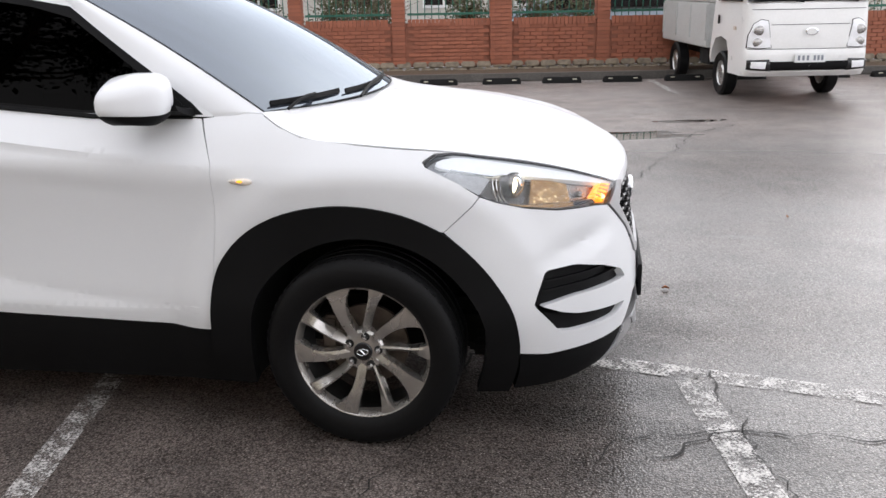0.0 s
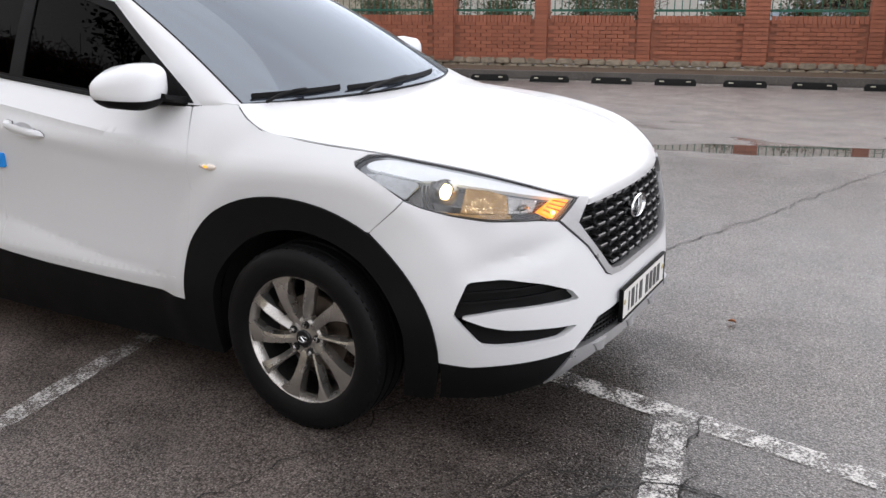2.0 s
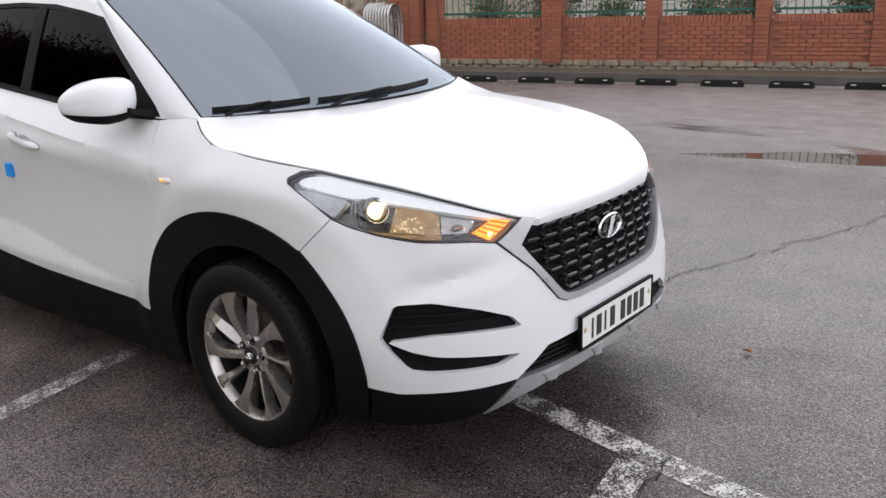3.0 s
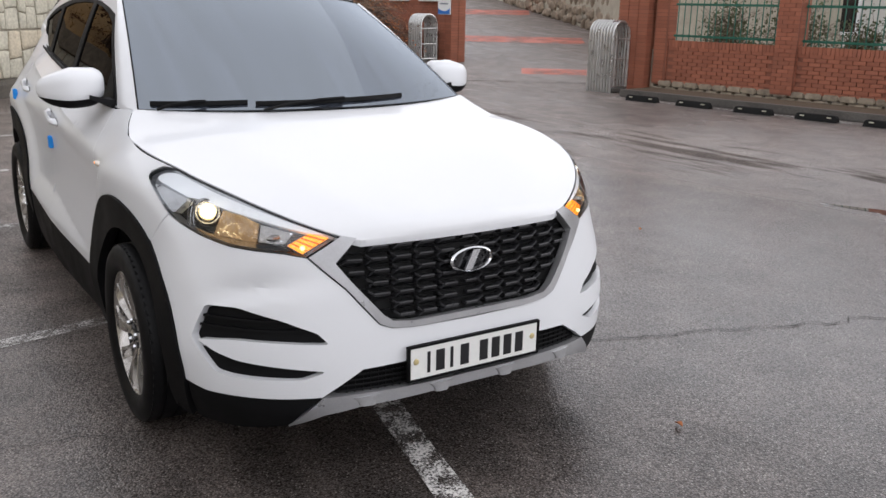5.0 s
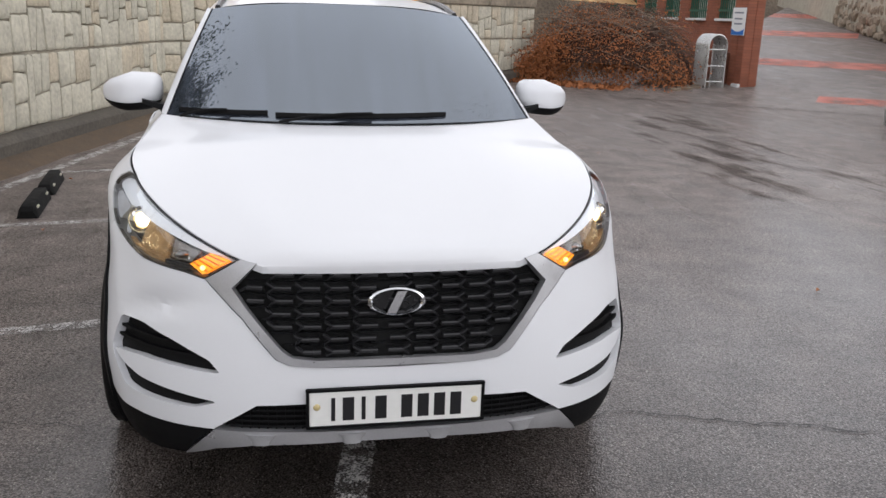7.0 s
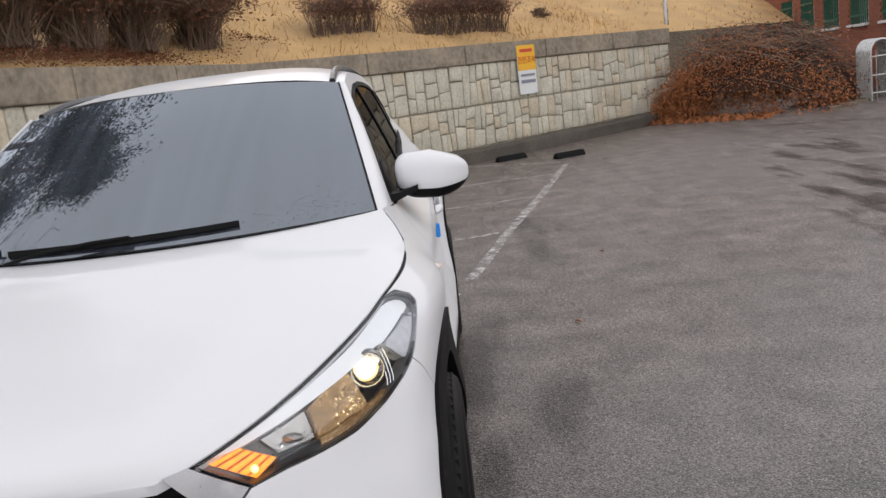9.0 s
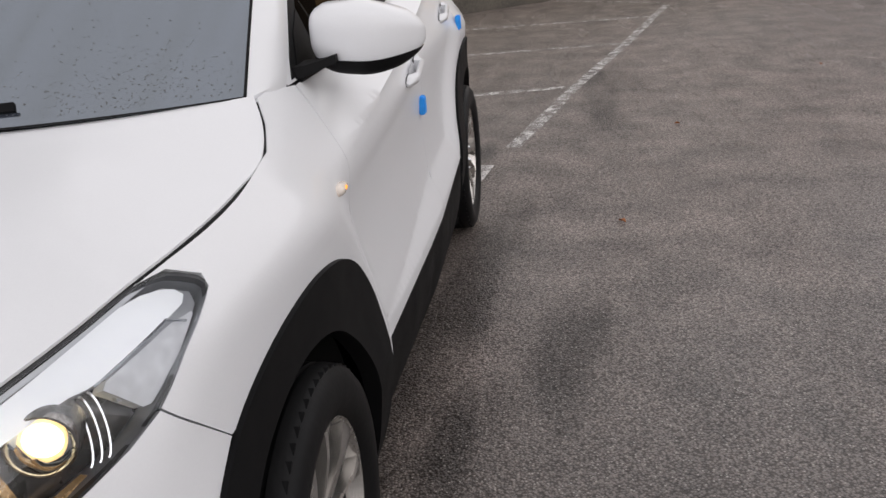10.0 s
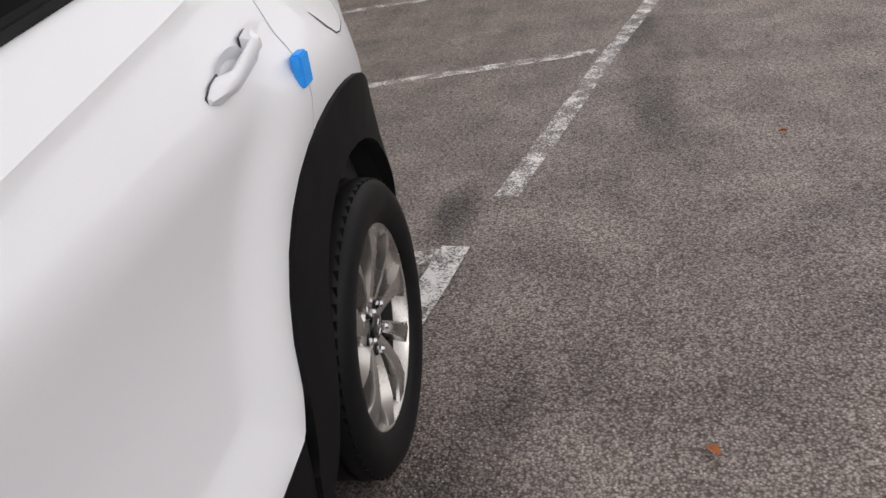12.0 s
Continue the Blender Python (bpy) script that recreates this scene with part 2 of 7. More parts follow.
def lathe(bm, profile, seg=64, c=(0, 0, 0)):
    """Turn a profile of (radius, y) about the y axis."""
    rings(bm, [[Vector(c) + Vector((r * math.cos(2 * math.pi * k / seg), y, r * math.sin(2 * math.pi * k / seg))) for k in range(seg)] for r, y in profile])


def inside(poly, pts):
    poly, pts = np.array(poly), np.array(pts)
    x, y = pts[:, 0], pts[:, 1]
    hit = np.zeros(len(pts), bool)
    for (x0, y0), (x1, y1) in zip(poly, np.roll(poly, -1, 0)):
        cond = (y0 > y) != (y1 > y)
        hit ^= cond & (x < (x1 - x0) * (y - y0) / ((y1 - y0) if y1 != y0 else 1e-12) + x0)
    return hit


def densify(poly, step, ku):
    out = []
    for (a, b), (c, d) in zip(poly, poly[1:] + poly[:1]):
        n = max(1, int(math.ceil(math.hypot((c - a) * ku, d - b) / step)))
        out += [(a + (c - a) * i / n, b + (d - b) * i / n) for i in range(n)]
    return out


def soften(poly, rounds=2, cut=0.25):
    """Round the corners of a closed outline."""
    for _ in range(rounds):
        nxt = []
        for p, q in zip(poly, poly[1:] + poly[:1]):
            nxt += [(p[0] + (q[0] - p[0]) * cut, p[1] + (q[1] - p[1]) * cut), (p[0] + (q[0] - p[0]) * (1 - cut), p[1] + (q[1] - p[1]) * (1 - cut))]
        poly = nxt
    return poly


def fair(pts, n=4):
    """A smooth open outline through a few points."""
    out = []
    for i in range(len(pts) - 1):
        p = [np.array(pts[max(min(i + k, len(pts) - 1), 0)], float) for k in (-1, 0, 1, 2)]
        for j in range(n):
            t = j / n
            q = 0.5 * (2 * p[1] + (p[2] - p[0]) * t + (2 * p[0] - 5 * p[1] + 4 * p[2] - p[3]) * t**2 + (3 * p[1] - p[0] - 3 * p[2] + p[3]) * t**3)
            out.append((float(q[0]), float(q[1])))
    return out + [tuple(pts[-1])]


def normal_of(S, u, v):
    e = 2e-3
    n = ((S(u + e, v) - S(u - e, v)).cross(S(u, v + e) - S(u, v - e))).normalized()
    return -n if S is flank else n


def skin(S, outer, holes=(), step=0.035, ku=0.92, lift=0.0, flange=0.014, folds=()):
    """A panel cut out of the surface S(u, v) along an outline, with openings, and edges that fold inwards."""
    from mathutils.geometry import delaunay_2d_cdt
    loops = [densify(list(lp), step, ku) for lp in (outer, *holes)]
    pts, edges = [], []
    for lp in loops:
        k = len(pts)
        pts += lp
        edges += [(k + i, k + (i + 1) % len(lp)) for i in range(len(lp))]
    rim = np.array(pts)
    for line in folds:
        kept = None
        for p in line:
            clear = inside(outer, np.array([p]))[0] and np.min(((rim - p) * (ku, 1)) ** 2 @ (1, 1)) > .010 ** 2
            if clear:
                pts.append(tuple(p))
                if kept is not None:
                    edges.append((kept, len(pts) - 1))
            kept = len(pts) - 1 if clear else None
    rim = np.array(pts)
    us, vs = np.arange(rim[:, 0].min(), rim[:, 0].max(), step / ku), np.arange(rim[:, 1].min(), rim[:, 1].max(), step)
    g = np.array([(u, v) for u in us for v in vs] or [(0, 0)])
    ok = inside(outer, g)
    for h in holes:
        ok &= ~inside(h, g)
    g = g[ok]
    if len(g):
        far = np.array([np.min(((rim - p) * (ku, 1)) ** 2 @ (1, 1)) for p in g]) > (0.4 * step) ** 2
        pts += [tuple(p) for p in g[far]]
    got = delaunay_2d_cdt([Vector(p) for p in pts], edges, [], 0, 1e-7)
    flat, faces = [tuple(v) for v in got[0]], got[2]
    mid = np.array([[sum(flat[i][k] for i in f) / len(f) for k in (0, 1)] for f in faces])
    ok = inside(outer, mid)
    for h in holes:
        ok &= ~inside(h, mid)
    bm = bmesh.new()
    nrm = [normal_of(S, *p) for p in flat]
    verts = [bm.verts.new(S(*p) + n * lift) for p, n in zip(flat, nrm)]
    for f, o in zip(faces, ok):
        if o:
            bm.faces.new([verts[i] for i in f])
    where = {v: i for i, v in enumerate(verts)}
    if flange:
        rimedges = [e for e in bm.edges if len(e.link_faces) == 1]
        low = {}
        for e in rimedges:
            for v in e.verts:
                if v not in low:
                    low[v] = bm.verts.new(v.co - nrm[where[v]] * flange)
        for e in rimedges:
            a, b = e.link_loops[0].vert, e.link_loops[0].link_loop_next.vert
            bm.faces.new((b, a, low[a], low[b]))
    for v in [v for v in bm.verts if not v.link_faces]:
        bm.verts.remove(v)
    if S is flank:
        bmesh.ops.reverse_faces(bm, faces=bm.faces)
    return bm

# ---- the car's form ----
XC, XR, KQ, AXLE = -0.4, -2.6, 0.9, -2.74
QR = math.pi / 2 + (XC - XR) / KQ
nose = spline([.12, .2, .25, .35, .5, .6, .7, .78, .85, .92, 1.0, 1.12, 1.25], [.80, .87, .905, .915, .91, .902, .888, .874, .857, .81, .74, .58, .4])
girth = spline([.12, .2, .3, .4, .47, .6, .75, .86, .925, .95, 1.0, 1.07, 1.12, 1.2, 1.3], [.86, .885, .905, .912, .913, .899, .892, .900, .906, .902, .873, .822, .778, .70, .6])
square = spline([.12, .5, .8, 1.0, 1.3], [3.4, 3.5, 3.2, 3.0, 2.8])
tail = spline([.12, .3, .6, .9, 1.1, 1.3], [.93, 1.0, 1.0, .98, .90, .76])


def bulge(x, z):
    """The soft swelling of the body round the wheel arches."""
    out = 0.0
    for xa in (0.0, AXLE):
        t = min(max((0.71 - math.hypot(x - xa, z - 0.36)) / 0.13, 0), 1)
        out += 0.033 * t * t * (3 - 2 * t) * min(max((z - 0.10) / 0.35, 0), 1)
    return out


def side_y(x, z):
    """Half width of the flank, with the rising shoulder line and the flared lower door."""
    y = girth(z - 0.026 * min(max(XC - x, 0), 1.9))
    swell = bulge(x, z)
    back = -x
    high = 0.09 * min(max((back - 0.68) / 0.75, 0), 1.15)
    if high > 0:
        crest = 0.462 + 0.035 * min(max((back - 1.1) / 0.9, 0), 1)
        push = 0.36 * high * (1 - .8 * min(max((back - 2.16) / .10, 0), 1))
        swell = max(swell, push * min(max((crest + high - z) / high, 0), 1))
    y += swell
    keen = min(max((back - 0.35) / 0.8, 0), 1) * min(max((3.0 - back) / .5, 0), 1)
    if keen > 0 and z > .8:
        crease = 0.955 + 0.098 * (back - 0.43)
        d = crease - z
        y += keen * .026 * (max(1 - d / .12, 0) if d > 0 else max(1 + d / .075, 0) ** 1.5)
        if d > 0:
            y -= keen * .0075 * (d / .030) * math.exp(1 - d / .030)
    return y


def hull(q, z):
    """The lower body: q runs from the nose round the corner and along the flank to the tail, left positive, right negative."""
    s, q = (1, q) if q >= 0 else (-1, -q)
    if q <= math.pi / 2:
        a, b, n = nose(z) - XC, girth(z), square(z)
        c, d = max(math.cos(q), 1e-9), max(math.sin(q), 1e-9)
        r = ((c / a) ** n + (d / b) ** n) ** (-1 / n)
        if q > 0.6:
            r += bulge(XC + r * c, z) * min((q - 0.6) / 0.25, 1)
        r += 0.034 * math.exp(-((q - 0.70) / 0.20) ** 2) * min(max((0.97 - z) / 0.30, 0), 1)
        if s < 0 and 0.3 < q < 0.9 and 0.5 < z < 0.8:
            dz = z - 0.672 - 0.28 * (0.56 - q)
            r -= 0.024 * math.exp(-((q - 0.57) / 0.10) ** 2 - (dz / (0.016 if dz < 0 else 0.045)) ** 2)
        return Vector((XC + r * c, s * r * d, z))
    if q <= QR:
        x = XC - (q - math.pi / 2) * KQ
        return Vector((x, s * side_y(x, z), z))
    f = min(q - QR, math.pi / 2)
    a, b, n = tail(z), side_y(XR, z) - bulge(XR, z), 3.0
    c, d = max(math.cos(f), 1e-9), max(math.sin(f), 1e-9)
    r = ((d / a) ** n + (c / b) ** n) ** (-1 / n)
    x, y = XR - r * d, r * c
    return Vector((x, s * (y + bulge(x, z) * c), z))


def q_at(x):
    return math.pi / 2 + (XC - x) / KQ


def belt(x):
    return 1.112 + 0.072 * max(-0.95 - x, 0) + 0.05 * max(-2.8 - x, 0)


def flank(x, z):
    """The side of the cabin above the belt line, left side."""
    b = belt(x)
    return Vector((x, side_y(x, b) - 0.36 * (z - b) - 0.14 * (z - b) ** 2, z))


def flank_r(x, z):
    p = flank(x, z)
    return Vector((p.x, -p.y, p.z))


car = thing("car", "white compact SUV with dented bumper and lit headlamps on asphalt", "car", (0, 0.012, 0), 0.4)

HEDGE = [(.305, .828), (.36, .848), (.452, .886), (.545, .924), (.663, .964), (.785, .991), (.862, 1.005), (.937, 1.014), (1.148, 1.033), (1.35, 1.054), (1.446, 1.087), (1.524, 1.124)]
HEAD = [(.36, .846), (.452, .884), (.545, .921), (.663, .961), (.785, .988), (.862, 1.001), (.915, .998), (.955, .980), (.953, .962), (.885, .917), (.83, .873), (.787, .851), (.716, .826),
        (.625, .806), (.49, .796), (.437, .784)]
GRILLE = [(.318, .8340), (.368, .764), (.334, .708), (.255, .590), (.232, .568), (.18, .559)]
SILVER = [(.316, .8375), (.352, .846), (.43, .784), (.342, .682), (.266, .564), (.236, .546), (.18, .538)]
FOG = [(.728, .506), (.716, .545), (.688, .614), (.60, .620), (.495, .586), (.414, .548), (.388, .511), (.51, .521), (.606, .522)]
LIP = [(.737, .496), (.664, .412), (.62, .402), (.45, .399), (.395, .426), (.5, .441), (.605, .453), (.655, .470)]
ARCH = [(.762, .343), (.767, .403), (.79, .523), (.839, .639), (.915, .742), (1.013, .806), (1.129, .840), (1.266, .846), (1.419, .817), (1.556, .754), (1.655, .662), (1.702, .561), (1.722, .400)]
ARCHIN = [(.842, .20), (.845, .42), (.885, .56), (.955, .661), (1.047, .716), (1.15, .739), (1.273, .723), (1.389, .671), (1.505, .568), (1.557, .447), (1.575, .20)]

MOUTH = [(.386, .511), (.414, .550), (.495, .590), (.60, .622), (.690, .617), (.718, .545), (.730, .508), (.664, .408), (.62, .399), (.45, .397), (.393, .424), (.5, .441), (.605, .455), (.655, .472), (.714, .505),
         (.606, .521), (.51, .520)]
ARCH, ARCHIN = fair(ARCH), fair(ARCHIN)
A_TOP = next(i for i, p in enumerate(ARCH) if p[0] > .93)
HEAD = fair(HEAD[:7], 2)[:-1] + fair(HEAD[6:15], 2) + HEAD[15:]

def both(half):
    """A closed outline over the middle of the car from its left half."""
    return half + [(-q, z) for q, z in reversed(half)]


def flip(outline, s):
    return [(s * q, z) for q, z in outline]


G = 0.0011
# bumper
bumper_half = [(0, .531)] + [(.18, .536), (.236, .543), (.268, .561), (.345, .679), (.434, .780), (.49, .792), (.625, .802), (.716, .822), (.787, .847), (.8315, .8695), (.9275, .7585)] + \
    list(reversed(ARCH[:A_TOP - 1])) + [(.69, .330), (.612, .331), (.5, .333), (.405, .336), (.388, .352), (.308, .420), (.205, .425), (0, .425)]
bumper_loop = bumper_half[1:-1] + [(0, .425)] + [(-q, z) for q, z in reversed(bumper_half[1:-1])] + [(0, .531)]
part("front_bumper", skin(hull, bumper_loop, [soften(flip(MOUTH, 1), 2, .10), soften(flip(MOUTH, -1), 2, .10)], step=0.022, flange=0.03), PAINT, car,
     "white bumper with a dent above one fog lamp recess")
part("inner_shell", skin(hull, [(-QR - 1.5, .45), (-1.75, .45), (-1.75, .95), (-.70, .95), (-.70, .25), (.70, .25), (.70, .95), (1.75, .95), (1.75, .45), (QR + 1.5, .45), (QR + 1.5, 1.02),
                                (1.6, 1.05), (.9, .97), (.3, .80), (-.3, .80), (-.9, .97), (-1.6, 1.05), (-QR - 1.5, 1.02)], step=0.08, lift=-0.075, flange=0), SHADE, car)
part("grille_surround", skin(hull, both(SILVER) + list(reversed(both(GRILLE))), step=0.022, lift=0.006, flange=0.03), SATIN, car, "satin silver grille frame")
fill = skin(hull, both([(.36, .845), (.40, .79), (.29, .56), (.22, .525)]), step=0.05, lift=-0.045, flange=0)
part("grille_back", fill, SHADE, car)
part("lower_intake", skin(hull, both([(.41, .33), (.40, .36), (.31, .43)]), step=0.03, lift=-0.035, flange=0), BLACK, car)
bm = bmesh.new()
for k in range(5):
    z = .346 + .017 * k
    w = .37 - (z - .345) * 1.0
    tube(bm, [hull(-w + 2 * w * i / 16, z) + Vector((-0.016, 0, 0)) for i in range(17)], 0.0035, 5)
for k in range(-18, 19):
    q = k * .019
    top = .424 if abs(q) < .3 else .424 - (abs(q) - .3) * .9
    tube(bm, [hull(q, .338) + Vector((-0.019, 0, 0)), hull(q, top) + Vector((-0.019, 0, 0))], 0.0025, 4)
part("intake_lattice", bm, BLACK, car)

# cascading grille lattice
bm = bmesh.new()
rowstep = .0375


def blade(path, w=.0050, top=-0.006, deep=-0.036):
    """One bar of the lattice along (q, z) points, laid into the grille opening."""
    loops = []
    for q, z in path:
        p, n = hull(q, z), normal_of(hull, q, z)
        up = Vector((0, 0, 1))
        loops.append([p + n * deep + up * w, p + n * (top - 0.004) + up * w, p + n * top + up * w * 0.3, p + n * (top - 0.003) - up * w, p + n * deep - up * w])
    rings(bm, loops, True, True)


inner = both([(q * .985, z * .985 + .0105) for q, z in GRILLE])
for r in range(7):
    z0 = .580 + r * rowstep
    for k in range(0, 7):
        for s in (1, -1):
            c = k * .064 + .004 * (r % 2)
            if k == 0 and s < 0:
                continue
            flat = [(s * (c + d), z0) for d in ((-.022, .0, .016) if k else (-.018, .0, .016))]
            arms = [[(s * (c + d), z0 + h) for d, h in ((.016, .0), (.026, .0085), (.034, .0150))], [(s * (c + d), z0 + h) for d, h in ((.016, .0), (.025, -.0065), (.030, -.0115))]]
            for pth, w in ((flat, .0056), (arms[0], .0046), (arms[1], .0036)):
                if inside(inner, pth).all() and max(p[1] for p in pth) < .818:
                    blade(pth, w)
    edge = [q / 200 for q in range(0, 80) if inside(inner, [(q / 200, z0 + rowstep * .55)])[0]]
    if edge and z0 + rowstep * .55 < .815:
        w = edge[-1]
        blade([(-w + 2 * w * i / 24, z0 + rowstep * .55) for i in range(25)], .0020, -0.022)
part("grille_lattice", bm, GREYBAR, car, "black cascading grille lattice")

# emblem as a plain oval with a slanted bar
bm = bmesh.new()
cz, n = .728, 40
loops = []
for rr, out in ((1.0, .004), (1.02, .016), (.93, .021), (.86, .016), (.84, .006)):
    loops.append([Vector((hull(0, cz).x - 0.012 + out + (z0 := 0), .084 * rr * math.cos(2 * math.pi * k / n), cz + .043 * rr * math.sin(2 * math.pi * k / n))) for k in range(n)])
rings(bm, loops)
x = hull(0, cz).x + 0.001
vs = [(x, -.030, cz - .034), (x, -.002, cz - .034), (x, .030, cz + .034), (x, .002, cz + .034)]
rings(bm, [vs, [(x + .009, y, z) for _, y, z in vs]], True, True)
part("emblem", bm, CHROME, car, "chrome oval emblem")
bm = bmesh.new()
x = hull(0, cz).x - 0.014
box(bm, (x - .008, 0, cz), (.02, .15, .07), bevel=.008)
part("emblem_base", bm, GLOSSY, car)

# fog recesses, lower lips, lower black apron and skid plate
for s in (1, -1):
    big = [(q * 1.0 + (.012 if q > .6 else -.012), z + (.012 if z > .55 else -.012)) for q, z in FOG]
    back = part("fog_lamp_recess", skin(hull, flip(big, s), step=0.03, lift=-0.030, flange=0), BLACK, car)
    bm = bmesh.new()
    for zz in (.548, .578):
        qs = [q / 100 for q in range(38, 76) if inside(FOG, [(q / 100, zz)])[0]]
        rings(bm, [[hull(s * q, zz + .006 - .02 * (q - .55)) + normal_of(hull, s * q, zz) * d for d, zz in ((-.03, zz + .004), (-.010, zz + .004), (-.010, zz - .004), (-.03, zz - .004))] for q in qs], True, True)
    part("fog_slat", bm, BLACK, car)
    part("lower_lip", skin(hull, flip([(q * 1.02, z - .004) for q, z in LIP], s), step=0.03, lift=-0.022, flange=0), BLACK, car)
    part("lower_apron", skin(hull, flip([(.758, .337), (.69, .326), (.612, .327), (.5, .329), (.408, .331), (.45, .285), (.487, .226), (.6, .198), (.75, .196)], s), step=0.03, lift=-0.002, flange=0.05), BLACK, car)
skid_loop = [(.487, .229), (.404, .334), (.3, .338), (.113, .335), (-.113, .335), (-.3, .338), (-.404, .334), (-.487, .229), (-.40, .274), (-.31, .294), (-.1, .300), (.1, .300), (.31, .294), (.40, .274)]
part("skid_plate", skin(hull, skid_loop, step=0.02, lift=0.004, flange=0.05), SATIN, car, "satin silver skid plate")
for q in (-.30, -.10, .10, .30):
    bm = bmesh.new()
    loops = []
    for i in range(7):
        z = .298 + .030 * i / 6
        w = .018 + .016 * (i / 6) ** 2
        loops.append([hull(q + d * w, z) + normal_of(hull, q, z) * (h + .004 * (1 - i / 6)) for d, h in ((-1.5, -.02), (-1, .006), (-.5, .012), (.5, .012), (1, .006), (1.5, -.02))])
    rings(bm, loops, True, True)
    part("skid_rib", bm, SATIN, car)

# number plate: characters as plain bars
plate = part("number_plate", bmesh.new(), PLATE, car, "white number plate with plain dark bars")
bm = bmesh.new()
box(bm, (.927, 0, .415), (.006, .52, .112), bevel=.0025)
bm.to_mesh(plate.data)
bm.free()
bm = bmesh.new()
for (y, z, sy, sz) in ((0, .4735, .54, .009), (0, .3565, .54, .009), (.2645, .415, .009, .126), (-.2645, .415, .009, .126)):
    box(bm, (.925, y, z), (.016, sy, sz), bevel=.002)
part("plate_holder", bm, BLACK, plate)
for i, y in enumerate((-.190, -.145, -.100, -.048, .030, .080, .130, .180)):
    bm = bmesh.new()
    box(bm, (.9308, y, .413), (.0016, .034 if i not in (0, 2) else .012, .074), bevel=.0005)
    part("plate_bar", bm, INK, plate)
for y in (-.238, .238):
    bm = bmesh.new()
    bmesh.ops.create_uvsphere(bm, u_segments=10, v_segments=6, radius=.011, matrix=pose(.930, y, .422) @ Matrix.Diagonal((.4, 1, 1, 1)))
    part("plate_bolt", bm, YELLOWBOLT, plate)

# fenders, doors, quarters, sills
FOLDS = [[(q_at(-x), f(x)) for x in [.45 + .04 * i for i in range(58)]] for f in
         (lambda x: .955 + .098 * (x - .43), lambda x: .462 + .035 * min(max((x - 1.1) / .9, 0), 1), lambda x: .925 + .098 * (x - .43),
          lambda x: .462 + .035 * min(max((x - 1.1) / .9, 0), 1) + .09 * min(max((x - .68) / .75, .25), 1.15))]
seam_fd = [(1.758, 1.106), (1.69, .971), (1.687, .761), (1.701, .565)]
for s in (1, -1):
    fender = [(q, z - .003) for q, z in HEDGE[6:]] + [(1.60, 1.122), (1.752, 1.107)] + [(q - G * .7, z) for q, z in seam_fd[1:]] + [p for p in reversed(ARCH) if p[0] > .936 and p[1] > .565] + \
        [(.9290, .7597), (.8335, .8716), (.888, .918), (.937, .951), (.962, .967), (.964, .982), (.918, 1.003), (.866, 1.003)]
    part("fender", skin(hull, flip(fender, s), step=0.024, folds=[flip(f, s) for f in FOLDS[:1]]), PAINT, car)
    x1 = -1.605
    fd = [(q + G * .5, z) for q, z in seam_fd] + [(1.722 + G, .404), (q_at(-1.0), .420), (q_at(-1.33), .432), (q_at(x1), .452), (q_at(x1 - .01), .7), (q_at(x1 - .02), .98), (q_at(x1 - .02), belt(x1) - .003)]
    fd += [(q_at(x), belt(x) - .003) for x in (-1.4, -1.2, -1.0, -.8, -.65)]
    front_door = part("front_door", skin(hull, flip(fd, s), step=0.020, folds=[flip(f, s) for f in FOLDS]), PAINT, car)
    rarch = [(q_at(AXLE + .555 * math.cos(a) * (1 + .03 * math.sin(2 * a) ** 2)), .34 + .555 * math.sin(a) * (1 + .03 * math.sin(2 * a) ** 2)) for a in [math.pi * i / 24 for i in range(25)]]
    head_arch = [p for p in rarch if p[0] < q_at(-2.56) and p[1] > .50]
    rd = [(q_at(x1) + G, .452), (q_at(-1.9), .475), (q_at(AXLE + .558), .497)] + head_arch + [(q_at(-2.565), .872), (q_at(-2.59), .99), (q_at(-2.64), 1.10), (q_at(-2.64), belt(-2.64) - .003)]
    rd += [(q_at(x), belt(x) - .003) for x in (-2.4, -2.1, -1.8)] + [(q_at(x1 - .02) + G, belt(x1) - .003), (q_at(x1 - .02) + G, .98), (q_at(x1 - .01) + G, .7)]
    rear_door = part("rear_door", skin(hull, flip(rd, s), step=0.022, folds=[flip(f, s) for f in FOLDS]), PAINT, car)
    tail_arch = [p for p in rarch if p[0] > q_at(-2.575) and p[1] > .43]
    qp = [(q_at(-2.57) + G, .872)] + tail_arch + [(rarch[-1][0] + .02, .43), (QR + math.pi / 2, .43), (QR + math.pi / 2, 1.05), (QR + .75, 1.12), (q_at(-3.0), belt(-3.0) - .003), (q_at(-2.8), belt(-2.8) - .003),
          (q_at(-2.645) + G, belt(-2.645) - .003), (q_at(-2.645) + G, 1.10), (q_at(-2.595) + G, .99)]
    part("rear_quarter", skin(hull, flip(qp, s), step=0.04), PAINT, car)
    part("sill_cladding", skin(hull, flip([(1.72, .400), (q_at(-1.0), .416), (q_at(-1.33), .428), (q_at(x1), .448), (q_at(-1.9), .471), (q_at(AXLE + .565), .493), (q_at(AXLE + .565), .19), (1.60, .19), (1.60, .36)], s), step=0.05, lift=0.0, flange=0.05), BLACK, car)
    part("rear_apron", skin(hull, flip([(rarch[-1][0] - .02, .19), (rarch[-1][0] + .0, .425), (QR + math.pi / 2, .425), (QR + math.pi / 2, .22)], s), step=0.06, flange=0.04), BLACK, car)
    # wheel arch claddings
    ring = ARCH + [(1.735, .20)] + list(reversed(ARCHIN)) + [(.765, .197)]
    part("arch_cladding", skin(hull, flip(ring, s), step=0.026, lift=0.010, flange=0.04), BLACK, car)
